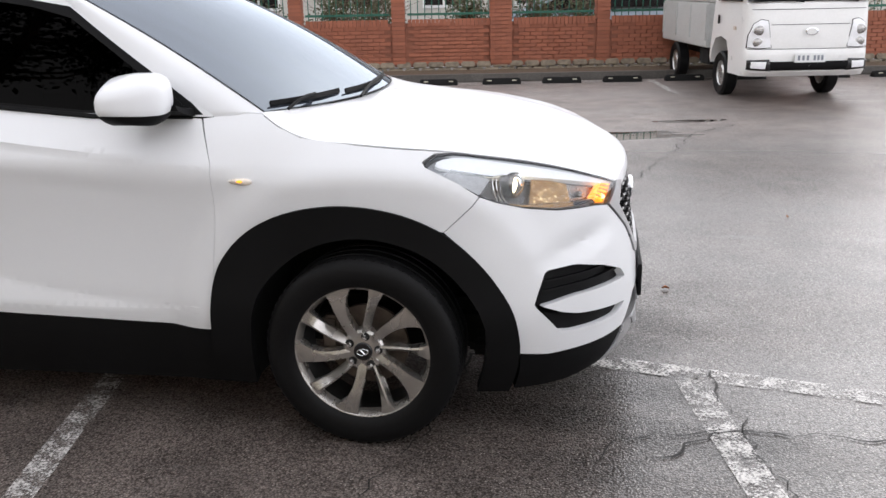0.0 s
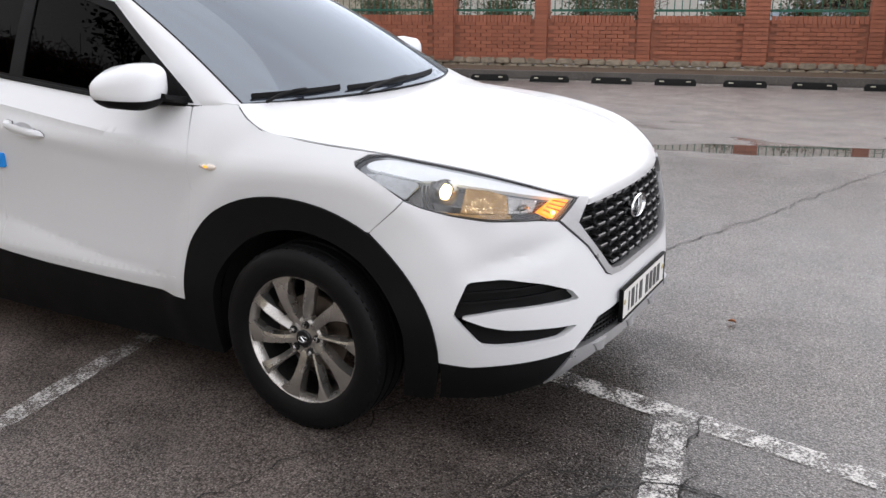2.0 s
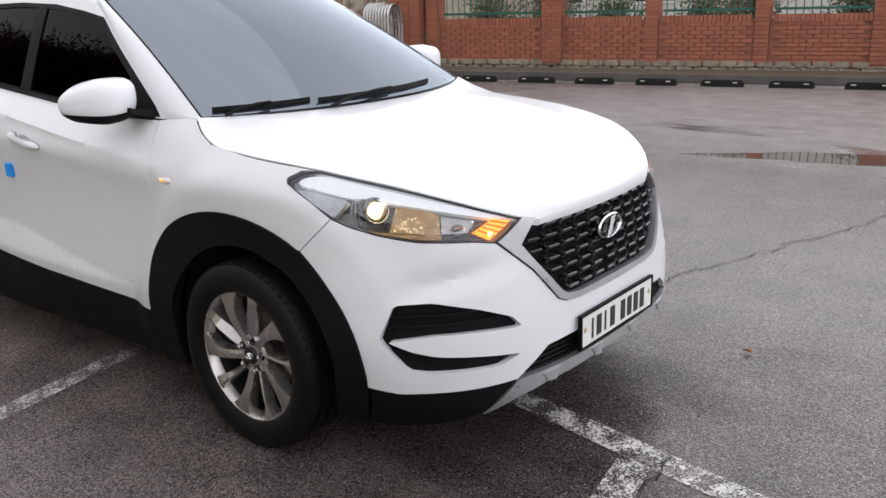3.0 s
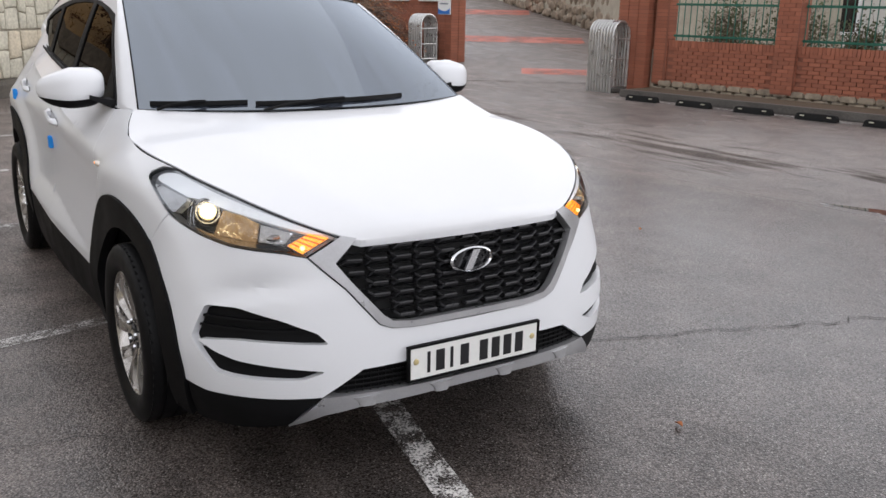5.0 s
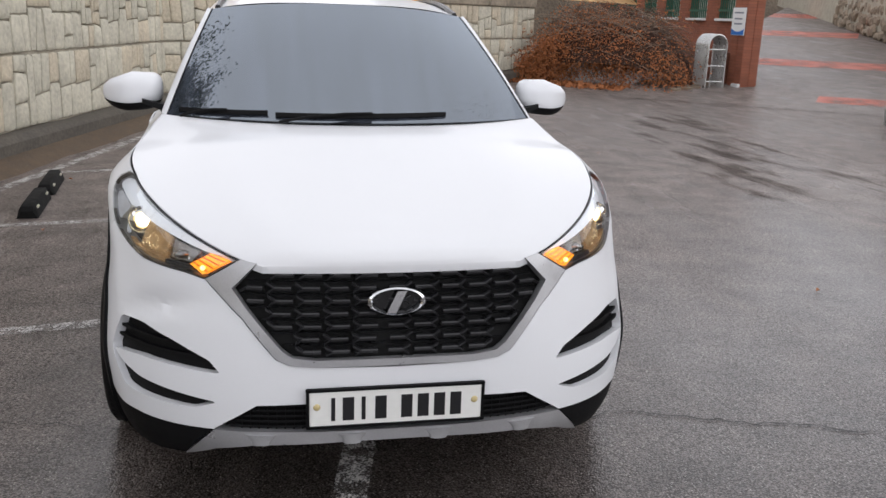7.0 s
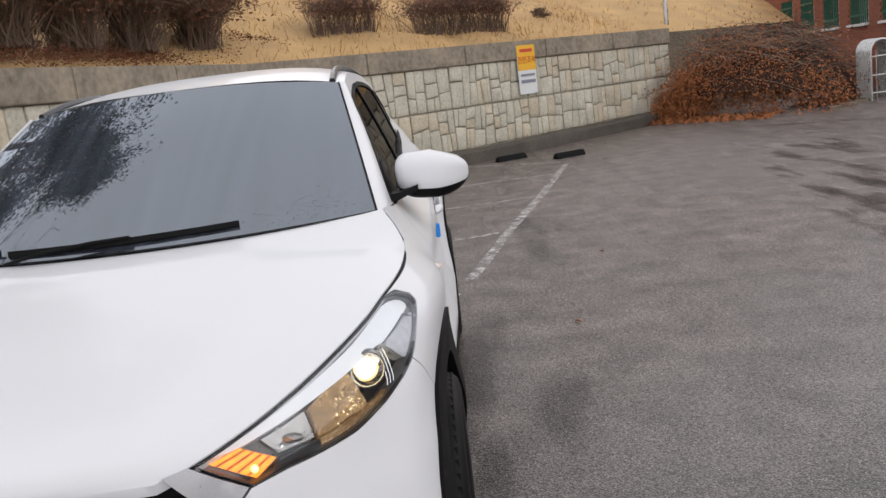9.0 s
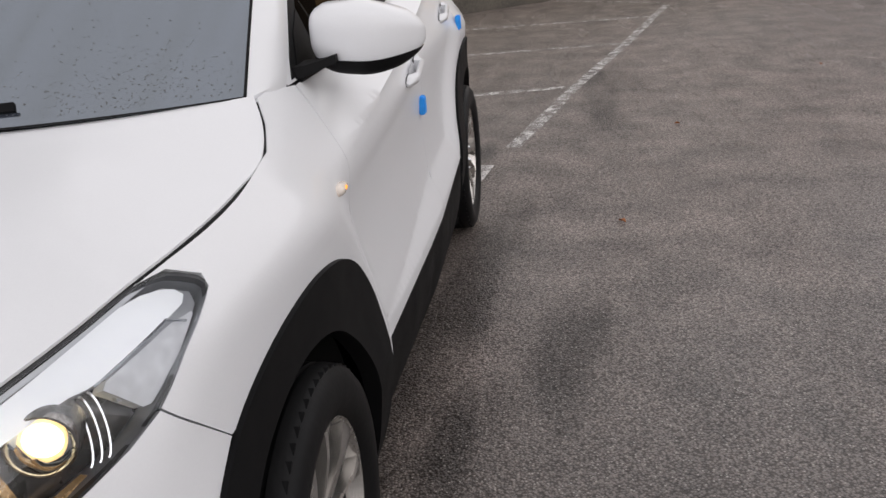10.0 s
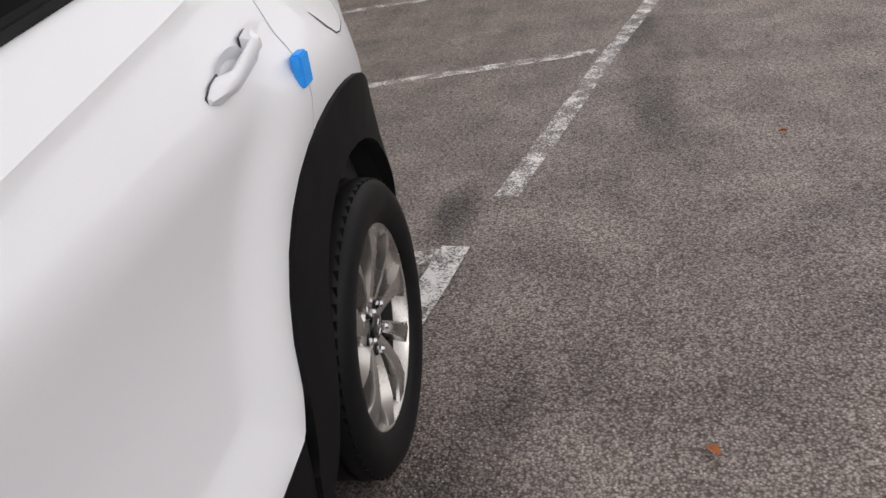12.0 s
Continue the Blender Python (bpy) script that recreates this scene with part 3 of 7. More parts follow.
    rin = [(q_at(AXLE + .425 * math.cos(a)), .335 + .425 * math.sin(a)) for a in [math.pi * i / 20 for i in range(21)]]
    rring = [(q_at(AXLE + .563), .19), (q_at(AXLE + .560), .40)] + rarch[1:-1] + [(q_at(AXLE - .56), .36), (q_at(AXLE - .55), .19), (q_at(AXLE - .42), .19)] + list(reversed(rin)) + [(q_at(AXLE + .43), .19)]
    part("arch_cladding", skin(hull, flip(rring, s), step=0.03, lift=0.010, flange=0.04), BLACK, car)
    for xa in (0.0, AXLE):
        bm = bmesh.new()
        rings(bm, [[Vector((xa + .43 * math.cos(a), s * y, .34 + .43 * math.sin(a))) for a in [math.pi * (i - 2) / 20 for i in range(25)]] for y in (.45, .6, .75, .875)], False)
        rings(bm, [[Vector((xa + r * math.cos(a), s * .46, .34 + r * math.sin(a))) for a in [math.pi * (i - 2) / 20 for i in range(25)]] for r in (.43, .02)], False)
        part("wheel_well", bm, SHADE, car)
    # door handles
    for door, hx, hz in ((front_door, -1.405, .978), (rear_door, -2.40, 1.045)):
        y = side_y(hx, hz)
        bm = bmesh.new()
        loops, feet = [], ([], [])
        for i in range(25):
            t = i / 24
            x = hx + .125 - .25 * t
            zc = hz - .016 + .034 * t
            skin_y = side_y(x, zc)
            out = .010 + .026 * min(1, 4.5 * t, 6 * (1 - t)) ** 0.7
            hh = (.0155 + .005 * t) * min(1, .35 + 7 * t, .70 + 5 * (1 - t))
            grip = min(1, max(0, (t - .20) / .08), max(0, (.80 - t) / .05))
            under = skin_y - .002 + (out - .012) * grip
            ridge = skin_y + out
            loops.append([Vector((x, s * y2, zc + z2)) for y2, z2 in ((under, hh * .86), (under * .35 + ridge * .65 - .003, hh), (ridge - .003, hh * .62), (ridge, .10 * hh), (ridge - .002, -.25 * hh),
                                                                      (under * .4 + ridge * .6 - .003, -hh), (under, -hh * .86))])
            if t <= .26 or t >= .78:
                e = .0012
                grow = e if t <= .26 else -e
                feet[0 if t <= .26 else 1].append([Vector((x + (grow if i in (0, 24) else 0), s * (skin_y + d), zc + z2)) for d, z2 in ((-.002, .86 * hh + e), (.0015, .86 * hh + e), (.0015, -.86 * hh - e), (-.002, -.86 * hh - e))])
        rings(bm, loops, True, True)
        for f in feet:
            gb = bmesh.new()
            rings(gb, f, True, True)
            bmesh.ops.recalc_face_normals(gb, faces=gb.faces)
            part("handle_gasket", gb, GREYBAR, door)
        part("door_handle", bm, PAINT, door)
        bm = bmesh.new()
        rings(bm, [[Vector((hx + .062 * r * math.cos(a), s * (side_y(hx, hz) + .0035 - (1 - r) * .012), hz + .030 * r * math.sin(a))) for a in [2 * math.pi * k / 24 for k in range(24)]] for r in (1, .9, .6, .05)])
        part("handle_cup", bm, PAINT, door)
    # foam edge guards
    for door, gx, gz in ((front_door, -1.595, .835), (rear_door, -2.575, .985)):
        bm = bmesh.new()
        y = side_y(gx, gz)
        box(bm, (gx, s * (y + .008), gz), (.046, .022, .060), bevel=.004)
        part("door_guard", bm, BLUEFOAM, door, "blue foam door edge guard")
    # side repeater lamps
    bm = bmesh.new()
    loops = []
    for rr, out in ((1.0, .0), (.97, .007), (.75, .013), (.4, .016), (.02, .017)):
        lp = []
        for k in range(28):
            a = 2 * math.pi * k / 28
            u, v = math.cos(a), math.sin(a)
            qq, zz = 1.572 + .046 * rr * u, .919 + (.0098 * v * (1 if v > 0 else 1.25)) * rr * (1 - .25 * u)
            lp.append(hull(s * qq, zz) + normal_of(hull, s * qq, zz) * out)
        loops.append(lp)
    rings(bm, loops)
    rep = part("side_repeater", bm, AMBERDIM, car, "clear side indicator with an amber bulb")
    bm = bmesh.new()
    cr = hull(s * 1.565, .918) + normal_of(hull, s * 1.565, .918) * .0115
    bmesh.ops.create_uvsphere(bm, u_segments=12, v_segments=8, radius=.0072, matrix=Matrix.Translation(cr) @ Matrix.Diagonal((2.4, 1, .85, 1)))
    part("amber_bulb", bm, AMBER, rep)

# fuel lid on the left rear quarter
lid = soften([(q_at(-2.80), .972), (q_at(-2.99), .985), (q_at(-3.0), 1.15), (q_at(-2.81), 1.145)], 2, .2)
mid_lid = (q_at(-2.90), 1.06)
lid_in = [(mid_lid[0] + (q - mid_lid[0]) * .968, mid_lid[1] + (z - mid_lid[1]) * .968) for q, z in lid]
gap = part("fuel_lid_gap", skin(hull, lid, [lid_in], step=0.02, lift=0.0008, flange=0), SHADE, car)
part("fuel_lid", skin(hull, lid_in, step=0.03, lift=0.0010, flange=0), PAINT, gap, "white fuel filler lid")

# headlamps
def scatter_facets(name, region, s, depth, count, size, material, parent, seed):
    """Small tilted facets of a bowl reflector."""
    rnd = random.Random(seed)
    bm = bmesh.new()
    lo, hi = np.array(region).min(0), np.array(region).max(0)
    while count:
        q, z = rnd.uniform(lo[0], hi[0]), rnd.uniform(lo[1], hi[1])
        if not inside(region, [(q, z)])[0]:
            continue
        count -= 1
        n = normal_of(hull, s * q, z)
        c = hull(s * q, z) - n * (depth + rnd.uniform(0, .008))
        u = (n.orthogonal().normalized() + n * rnd.uniform(-.5, .5)) * size * rnd.uniform(.4, 1.2)
        v = (n.cross(u).normalized() + n * rnd.uniform(-.5, .5)) * size * rnd.uniform(.3, .9)
        bm.faces.new([bm.verts.new(p) for p in (c - u, c - v, c + u, c + v)])
    ob = part(name, bm, material, parent)
    return tagged(ob, "glinting facets", kind="stuff")


GUIDE = soften([(.380, .8525), (.43, .8705), (.518, .9045), (.605, .935), (.697, .9615), (.785, .9825), (.855, .9945), (.915, .988), (.932, .970), (.880, .958), (.780, .930), (.738, .934), (.671, .9195), (.58, .899),
                (.475, .870), (.425, .856)], 1)
CORNER = [(.934, .956), (.888, .9545), (.782, .926), (.826, .876), (.884, .916)]
SIGNAL = [(.382, .843), (.43, .857), (.482, .819), (.446, .793)]
BOWL = [(.690, .832), (.664, .914), (.60, .902), (.560, .885), (.566, .822)]
CLEAR = [(.562, .824), (.556, .884), (.470, .862), (.494, .822)]
STRIP = [(.56, .819), (.489, .815), (.474, .800), (.56, .806)]
GLOWSTRIP = [(.745, .842), (.715, .832), (.563, .820), (.563, .806), (.625, .811), (.712, .827)]
for s in (1, -1):
    unit = part("headlamp", skin(hull, flip(HEAD, s), step=0.03, lift=-0.062, flange=-0.058), BEZEL, car, "lit headlamp with amber indicator")
    part("inner_bezel", skin(hull, flip([(.80, .928), (.84, .882), (.787, .853), (.716, .828), (.625, .808), (.49, .798), (.44, .786), (.38, .845), (.47, .866), (.58, .896), (.68, .918)], s), step=0.03, lift=-0.052, flange=0), HOUSING, unit)
    part("headlamp_trim", skin(hull, flip([(q + (.0025 if z < .9 or q > .9 else -.002), z + (.002 if z > .85 else -.0025)) for q, z in HEAD], s), [flip([(.64 + (q - .64) * .9965, .90 + (z - .90) * .988) for q, z in HEAD], s)], step=0.03, lift=-0.001, flange=0.012), GREYBAR, unit)
    part("light_guide", skin(hull, flip(GUIDE, s), step=0.02, lift=-0.010, flange=0.03), GUIDEGLOW, unit, "frosted light guide strip")
    part("corner_reflector", skin(hull, flip(soften(CORNER, 1, .1), s), step=0.02, lift=-0.016, flange=0.03), FROST, unit)
    part("rear_bezel", skin(hull, flip([(.79, .984), (.862, .996), (.914, .993), (.948, .977), (.946, .963), (.886, .921), (.838, .884), (.80, .90)], s), step=0.02, lift=-0.024, flange=0.01), BEZEL, unit, "pale grey inner bezel")
    edge = [(.912, .948), (.886, .960), (.776, .930)]
    bm = bmesh.new()
    tube(bm, [hull(s * q, z) - normal_of(hull, s * q, z) * .011 for q, z in [(a[0] + (b[0] - a[0]) * i / 5, a[1] + (b[1] - a[1]) * i / 5) for a, b in zip(edge, edge[1:]) for i in range(6)]], 0.0020, 5)
    part("reflector_rim", bm, CHROME, unit)
    part("lower_strip", skin(hull, flip(STRIP, s), step=0.02, lift=-0.014, flange=0.02), GREYBAR, unit)
    # rest of the strip, the bulb's golden reflection put in as glow
    part("glowing_strip", skin(hull, flip(GLOWSTRIP, s), step=0.02, lift=-0.016, flange=0.02), BULBGLOW, unit, "lower strip with the bulb's warm glow painted in")
    # projector with its chrome barrel
    c, nn = hull(s * .698, .890), Vector((.93, s * .36, .0)).normalized()
    m = Matrix.Translation(c - nn * .048) @ Vector((0, 1, 0)).rotation_difference(nn).to_matrix().to_4x4()
    bm = bmesh.new()
    lathe(bm, [(.046, -.03), (.044, .004), (.043, .012), (.041, .018), (.038, .018), (.0365, .010), (.0355, -.016)], 36)
    bmesh.ops.transform(bm, matrix=m, verts=bm.verts)
    part("projector_ring", bm, REFLECTOR, unit)
    bm = bmesh.new()
    lathe(bm, [(.0358, -.004), (.030, .000), (.0235, .002)], 32)
    bmesh.ops.transform(bm, matrix=m, verts=bm.verts)
    part("projector_rim", bm, LAMPRING, unit, "golden lit rim of the projector")
    bm = bmesh.new()
    lathe(bm, [(.0235, .002), (.018, .006), (.010, .008), (.0005, .009)], 32)
    bmesh.ops.transform(bm, matrix=m, verts=bm.verts)
    part("projector_bulb", bm, LAMP, unit, "bright lit projector")
    bm = bmesh.new()
    lathe(bm, [(.0375, .012), (.034, .022), (.026, .030), (.014, .035), (.0005, .037)], 32)
    bmesh.ops.transform(bm, matrix=m, verts=bm.verts)
    dome = part("projector_lens", bm, LENS, unit, "clear domed projector lens")
    dome.visible_shadow = False
    for k in range(3):
        bm = bmesh.new()
        dq = .016 + .010 * k
        tube(bm, [hull(s * (.735 + dq + .010 * math.cos(a)), .885 + .040 * math.sin(a)) - normal_of(hull, s * .75, .885) * .022 for a in [math.pi * (-.45 + .9 * i / 12) for i in range(13)]], .0020, 5)
        part("barrel_fin", bm, CHROME, unit)
    bm = skin(hull, flip(BOWL, s), step=0.008, lift=-0.026, flange=0.012)
    mid_bowl = hull(s * .625, .862)
    for v in bm.verts:
        v.co.x -= .034 * math.exp(-((v.co - mid_bowl).length / .042) ** 2)
    part("main_beam_reflector", bm, BULBGLOW, unit, "reflector bowl with the bulb's warm glow painted in")
    scatter_facets("bowl_facets", BOWL, s, .030, 90, .0035, BULBGLOW, unit, 3)
    # painted glints near the projector
    scatter_facets("bowl_glints", [(.688, .834), (.668, .885), (.62, .885), (.60, .828)], s, .024, 60, .0022, LAMPGLINT, unit, 5)
    part("clear_reflector", skin(hull, flip(CLEAR, s), step=0.015, lift=-0.036, flange=0.012), REFLECTOR, unit, "unlit chrome reflector")
    scatter_facets("chrome_facets", CLEAR, s, .032, 14, .006, CHROME, unit, 8)
    bm = bmesh.new()
    c2 = hull(s * .520, .842) - normal_of(hull, s * .52, .842) * .030
    bmesh.ops.create_uvsphere(bm, u_segments=14, v_segments=8, radius=.012, matrix=Matrix.Translation(c2) @ Matrix.Diagonal((1, 2.0, .9, 1)))
    part("main_beam_bulb", bm, REFLECTOR, unit)
    part("turn_signal", skin(hull, flip(SIGNAL, s), step=0.012, lift=-0.010, flange=0.03), AMBER, unit, "lit amber turn signal")
    for k in range(4):
        t = (k + .7) / 4.6
        a = tuple(SIGNAL[0][i] + (SIGNAL[3][i] - SIGNAL[0][i]) * t for i in (0, 1))
        b = tuple(SIGNAL[1][i] + (SIGNAL[2][i] - SIGNAL[1][i]) * t for i in (0, 1))
        bm = bmesh.new()
        tube(bm, [hull(s * (a[0] + (b[0] - a[0]) * i / 4), a[1] + (b[1] - a[1]) * i / 4) - normal_of(hull, s * a[0], a[1]) * .008 for i in range(5)], .0024, 4)
        part("signal_rib", bm, AMBERDOT, unit)
    bm = bmesh.new()
    c3 = hull(s * .445, .812) - normal_of(hull, s * .445, .812) * .006
    bmesh.ops.create_uvsphere(bm, u_segments=10, v_segments=6, radius=.008, matrix=Matrix.Translation(c3))
    part("signal_bulb", bm, LAMPRING, unit)
    lens = part("lamp_lens", skin(hull, flip(HEAD, s), step=0.025, lift=0.001, flange=0), LENS, unit, "clear lens")
    lens.visible_shadow = False

# bonnet
qs = [p[0] for p in HEDGE]
acc = [0.0]
epts = [hull(q, z) for q, z in HEDGE]
for a, b in zip(epts, epts[1:]):
    acc.append(acc[-1] + (b - a).length)
fx, fy, fz = (spline(acc, [p[k] for p in epts]) for k in range(3))
midx = spline([0, .02, .05, .09, .16, .28, .45, .65, .85, 1], [.868, .866, .852, .822, .752, .62, .43, .21, .0, -.145])
midz = spline([0, .02, .05, .09, .16, .28, .45, .65, .85, 1], [.832, .848, .871, .890, .918, .957, 1.005, 1.053, 1.092, 1.113])


def bonnet(u, v):
    t = v * acc[-1]
    inset = 1 - .0055 / .8
    e = Vector((fx(t) - .002, fy(t) * inset, fz(t) + .001))
    w = abs(u)
    z = midz(v) + (e.z - midz(v)) * w ** 2.6
    z += .007 * math.exp(-((w - .62) / .13) ** 2) * math.sin(math.pi * min(v * 1.1, 1)) ** .7
    return Vector((midx(v) + (e.x - midx(v)) * w ** 2.1, math.copysign(e.y, u) * w, z))


bm = bmesh.new()
vv = [(i / 70) ** 1.35 for i in range(71)]
uu = [math.sin(math.pi / 2 * (i / 26 - 1)) for i in range(53)]
vs = rings(bm, [[bonnet(u, v) for u in uu] for v in vv], False)
rim = [e for e in bm.edges if len(e.link_faces) == 1]
low = {}
for e in rim:
    for v in e.verts:
        low.setdefault(v, None)
for v in low:
    low[v] = bm.verts.new(v.co + Vector((-.004 if v.co.x > .3 else 0, 0, -.022)))
for e in rim:
    bm.faces.new((e.verts[0], e.verts[1], low[e.verts[1]], low[e.verts[0]]))
bmesh.ops.recalc_face_normals(bm, faces=bm.faces)
part("bonnet", bm, PAINT, car)
# black strip laid in the bonnet gap to stand for its shade
for s in (1, -1):
    bm = bmesh.new()
    tube(bm, [Vector((fx(t) - .002, s * (fy(t) - .003), fz(t) - .0062)) for t in [acc[-1] * (.04 + .95 * i / 70) for i in range(71)]], .0040, 6)
    part("bonnet_seal", bm, BLACK, car, "black strip painting in the shade of the bonnet gap")

# windscreen, cowl, wipers
wb = lambda u: Vector((-.140 - .220 * abs(u) ** 2.2, .752 * u, 1.119 + .003 * abs(u) ** 2))
wt = lambda u: Vector((-1.0 - .135 * abs(u) ** 2, .602 * u, 1.578 - .040 * abs(u) ** 2.4))


def screen(u, v):
    p = wb(u).lerp(wt(u), v)
    return p + Vector((.42, 0, .9)) * (.030 * math.sin(math.pi * v) * (1 - .5 * u * u))


bm = bmesh.new()
rings(bm, [[screen(-1 + 2 * i / 36, j / 24) for i in range(37)] for j in range(25)], False)
bmesh.ops.recalc_face_normals(bm, faces=bm.faces)
part("windscreen", bm, GLASS, car, "tinted windscreen with rain drops")
bm = bmesh.new()
for edge in ([(-1 + .022 * k, k2) for k in (0,) for k2 in (0,)],):
    for s in (1, -1):
        rings(bm, [[screen(s * (1 - w), j / 24) + Vector((.001, 0, .003)) for w in (-.005, .002)] for j in range(25)], False)
    rings(bm, [[screen(-1 + 2 * i / 36, w) + Vector((.001, 0, .003)) for w in (-.004, .002)] for i in range(37)], False)
part("windscreen_border", bm, BLACK, car)
bm = bmesh.new()
rings(bm, [[a, a.lerp(b, .5) + Vector((0, 0, -.012)), b] for a, b in ((bonnet(u, 1) + Vector((.02, 0, -.018)), wb(u) + Vector((-.01, 0, .002))) for u in [-.99 + 1.98 * i / 36 for i in range(37)])], False)
part("cowl", bm, BLACK, car)
for y0, y1, lead in ((-.33, .36, .014), (-.71, -.36, .010)):
    wiper = None
    bm = bmesh.new()
    loops = []
    for i in range(17):
        t = i / 16
        u = (y0 + (y1 - y0) * t) / .75
        v = .036 + lead * t ** 1.6
        p = screen(u, v) + Vector((.006, 0, .008))
        w = .004 + .004 * math.sin(math.pi * t)
        loops.append([p + Vector((w, 0, -.006)), p + Vector((.3 * w, 0, .010)), p + Vector((-w, 0, .004)), p + Vector((-.2 * w, 0, -.012))])
    rings(bm, loops, True, True)
    wiper = part("wiper", bm, BLACK, car)
    bm = bmesh.new()
    a, b = screen(y0 / .75 + .02, .0) + Vector((.03, 0, .006)), screen((y0 * .45 + y1 * .55) / .75, .036 + lead * .4) + Vector((.012, 0, .018))
    tube(bm, [a, a.lerp(b, .3) + Vector((.004, 0, .010)), a.lerp(b, .7) + Vector((0, 0, .008)), b], .006, 6)
    part("wiper_arm", bm, BLACK, wiper)

rnd = random.Random(77)
bm = bmesh.new()
for k in range(1500):
    side = rnd.random() < .7
    u = rnd.gauss(.72, .2) if side else rnd.uniform(-.97, .97)
    v = abs(rnd.gauss(0, .13)) + .02 if side else rnd.uniform(.04, .97)
    if not (-.98 < u < .985 and v < .98):
        continue
    p = screen(u, v)
    n = Vector((.46, .12 * u, .88)).normalized()
    e1 = n.orthogonal().normalized()
    e2 = n.cross(e1)
    r = .0007 + .0018 * rnd.random() ** 3
    lp = [[p + (e1 * math.cos(a) + e2 * math.sin(a) * rnd.uniform(.85, 1.15)) * r * w + n * r * h for a in [math.pi * i / 3 for i in range(6)]] for w, h in ((1, 0), (.75, .35), (.2, .55))]
    rings(bm, lp, True, False)
tagged(part("rain_drops", bm, WATER, car), "small rain drops on the windscreen", kind="stuff")

# roof and pillars
rz = spline([-3.45, -3.0, -2.5, -2.0, -1.5, -1.17], [1.37, 1.485, 1.555, 1.583, 1.572, 1.532])
cz_roof = spline([-3.32, -3.0, -2.5, -1.9, -1.4, -1.0], [1.525, 1.582, 1.634, 1.650, 1.627, 1.579])


def roof(u, t):
    sx, cx = -1.17 - 2.28 * t, -1.0 - 2.32 * t
    sd = flank(sx, rz(sx))
    w = abs(u)
    return Vector((cx + (sx - cx) * w * w, sd.y * u, cz_roof(cx) + (sd.z - cz_roof(cx)) * w ** 3.4))


bm = bmesh.new()
rings(bm, [[roof(math.sin(math.pi / 2 * (-1 + 2 * i / 32)), j / 30) for i in range(33)] for j in range(31)], False)
bmesh.ops.recalc_face_normals(bm, faces=bm.faces)
part("roof", bm, PAINT, car)
for s in (1, -1):
    F = flank if s > 0 else flank_r
    bcurve = [(-.53, 1.116), (-.62, 1.172), (-.75, 1.258), (-.90, 1.356), (-1.02, 1.436), (-1.10, 1.490), (-1.17, 1.532)]
    bx = spline([i / 6 for i in range(7)], [p[0] for p in bcurve])
    bzz = spline([i / 6 for i in range(7)], [p[1] for p in bcurve])
    bm = bmesh.new()
    loops = []
    for j in range(-2, 25):
        v = max(j, 0) / 24
        a, b = screen(s * 1.0, v) + Vector((0, s * .004, -.001)), F(bx(v), bzz(v))
        out = Vector((.25, s * .8, .5)).normalized()
        sink = Vector((.012, -s * .008, -.030)) * min(j, 0) * -1
        loops.append([a.lerp(b, w) + out * (.014 * math.sin(math.pi * w)) + sink for w in (0, .12, .3, .5, .7, .88, 1)])
    rings(bm, loops, False)
    bmesh.ops.recalc_face_normals(bm, faces=bm.faces)
    part("windscreen_pillar", bm, PAINT, car)
    top = [(x, rz(x) - .042) for x in (-1.25, -1.5, -1.8, -2.1, -2.4, -2.7, -2.95)]
    dlo = [(-.565, belt(-.5) + .006)] + [(x, belt(x) + .004) for x in (-.8, -1.1, -1.4, -1.7, -2.0, -2.3, -2.6, -2.8)] + [(-3.05, 1.335), (-3.17, 1.40)] + list(reversed(top)) + [(x + .012, z - .016) for x, z in reversed(bcurve[1:6])]
    shell = [(x, belt(x)) for x in [-.53 - i * .146 for i in range(21)]] + [(x, rz(x)) for x in [-3.45 + i * .152 for i in range(15)]] + list(reversed(bcurve))
    part("cabin_side", skin(F, shell, [dlo], step=0.05, ku=1, flange=0), PAINT, car)
    win = [(-.80, 1.128), (-1.0, belt(-1.0) + .016), (-1.3, belt(-1.3) + .016), (-1.565, belt(-1.565) + .016), (-1.575, rz(-1.575) - .062), (-1.4, rz(-1.4) - .062), (-1.23, rz(-1.23) - .065), (-1.08, 1.436), (-.93, 1.338), (-.80, 1.25)]
    win2 = [(-1.655, belt(-1.655) + .016), (-2.0, belt(-2.0) + .016), (-2.42, belt(-2.42) + .016), (-2.47, rz(-2.47) - .07), (-2.2, rz(-2.2) - .062), (-1.9, rz(-1.9) - .062), (-1.655, rz(-1.655) - .062)]
    win3 = [(-2.52, belt(-2.52) + .018), (-2.78, belt(-2.78) + .02), (-3.02, 1.345), (-3.11, 1.40), (-2.92, rz(-2.92) - .07), (-2.56, rz(-2.56) - .07)]
    part("window_surround", skin(F, dlo, [win, win2, win3], step=0.05, ku=1, lift=0.002, flange=0.012), BLACK, car)
    for nm, w in (("front_window", win), ("rear_window", win2), ("quarter_window", win3)):
        part(nm, skin(F, [(x, z) for x, z in w], step=0.08, ku=1, lift=-0.004, flange=0), DARKGLASS, car)
    bm = bmesh.new()
    tube(bm, [F(x, belt(x)) + Vector((0, s * .006, .001)) for x in [-.60 - i * .12 for i in range(20)]], .0085, 6)
    part("belt_moulding", bm, BLACK, car)
    bm = bmesh.new()
    tube(bm, [roof(s * .93, t) + Vector((0, 0, .002 + .012 * min(1, 12 * t, 12 * (.93 - t)))) for t in [.93 * i / 24 for i in range(25)]], .014, 6)
    part("roof_rail", bm, GREYBAR, car, "dark grey roof rail")
    # door mirror
    cx, cy, cz2 = -.725, .930, 1.183
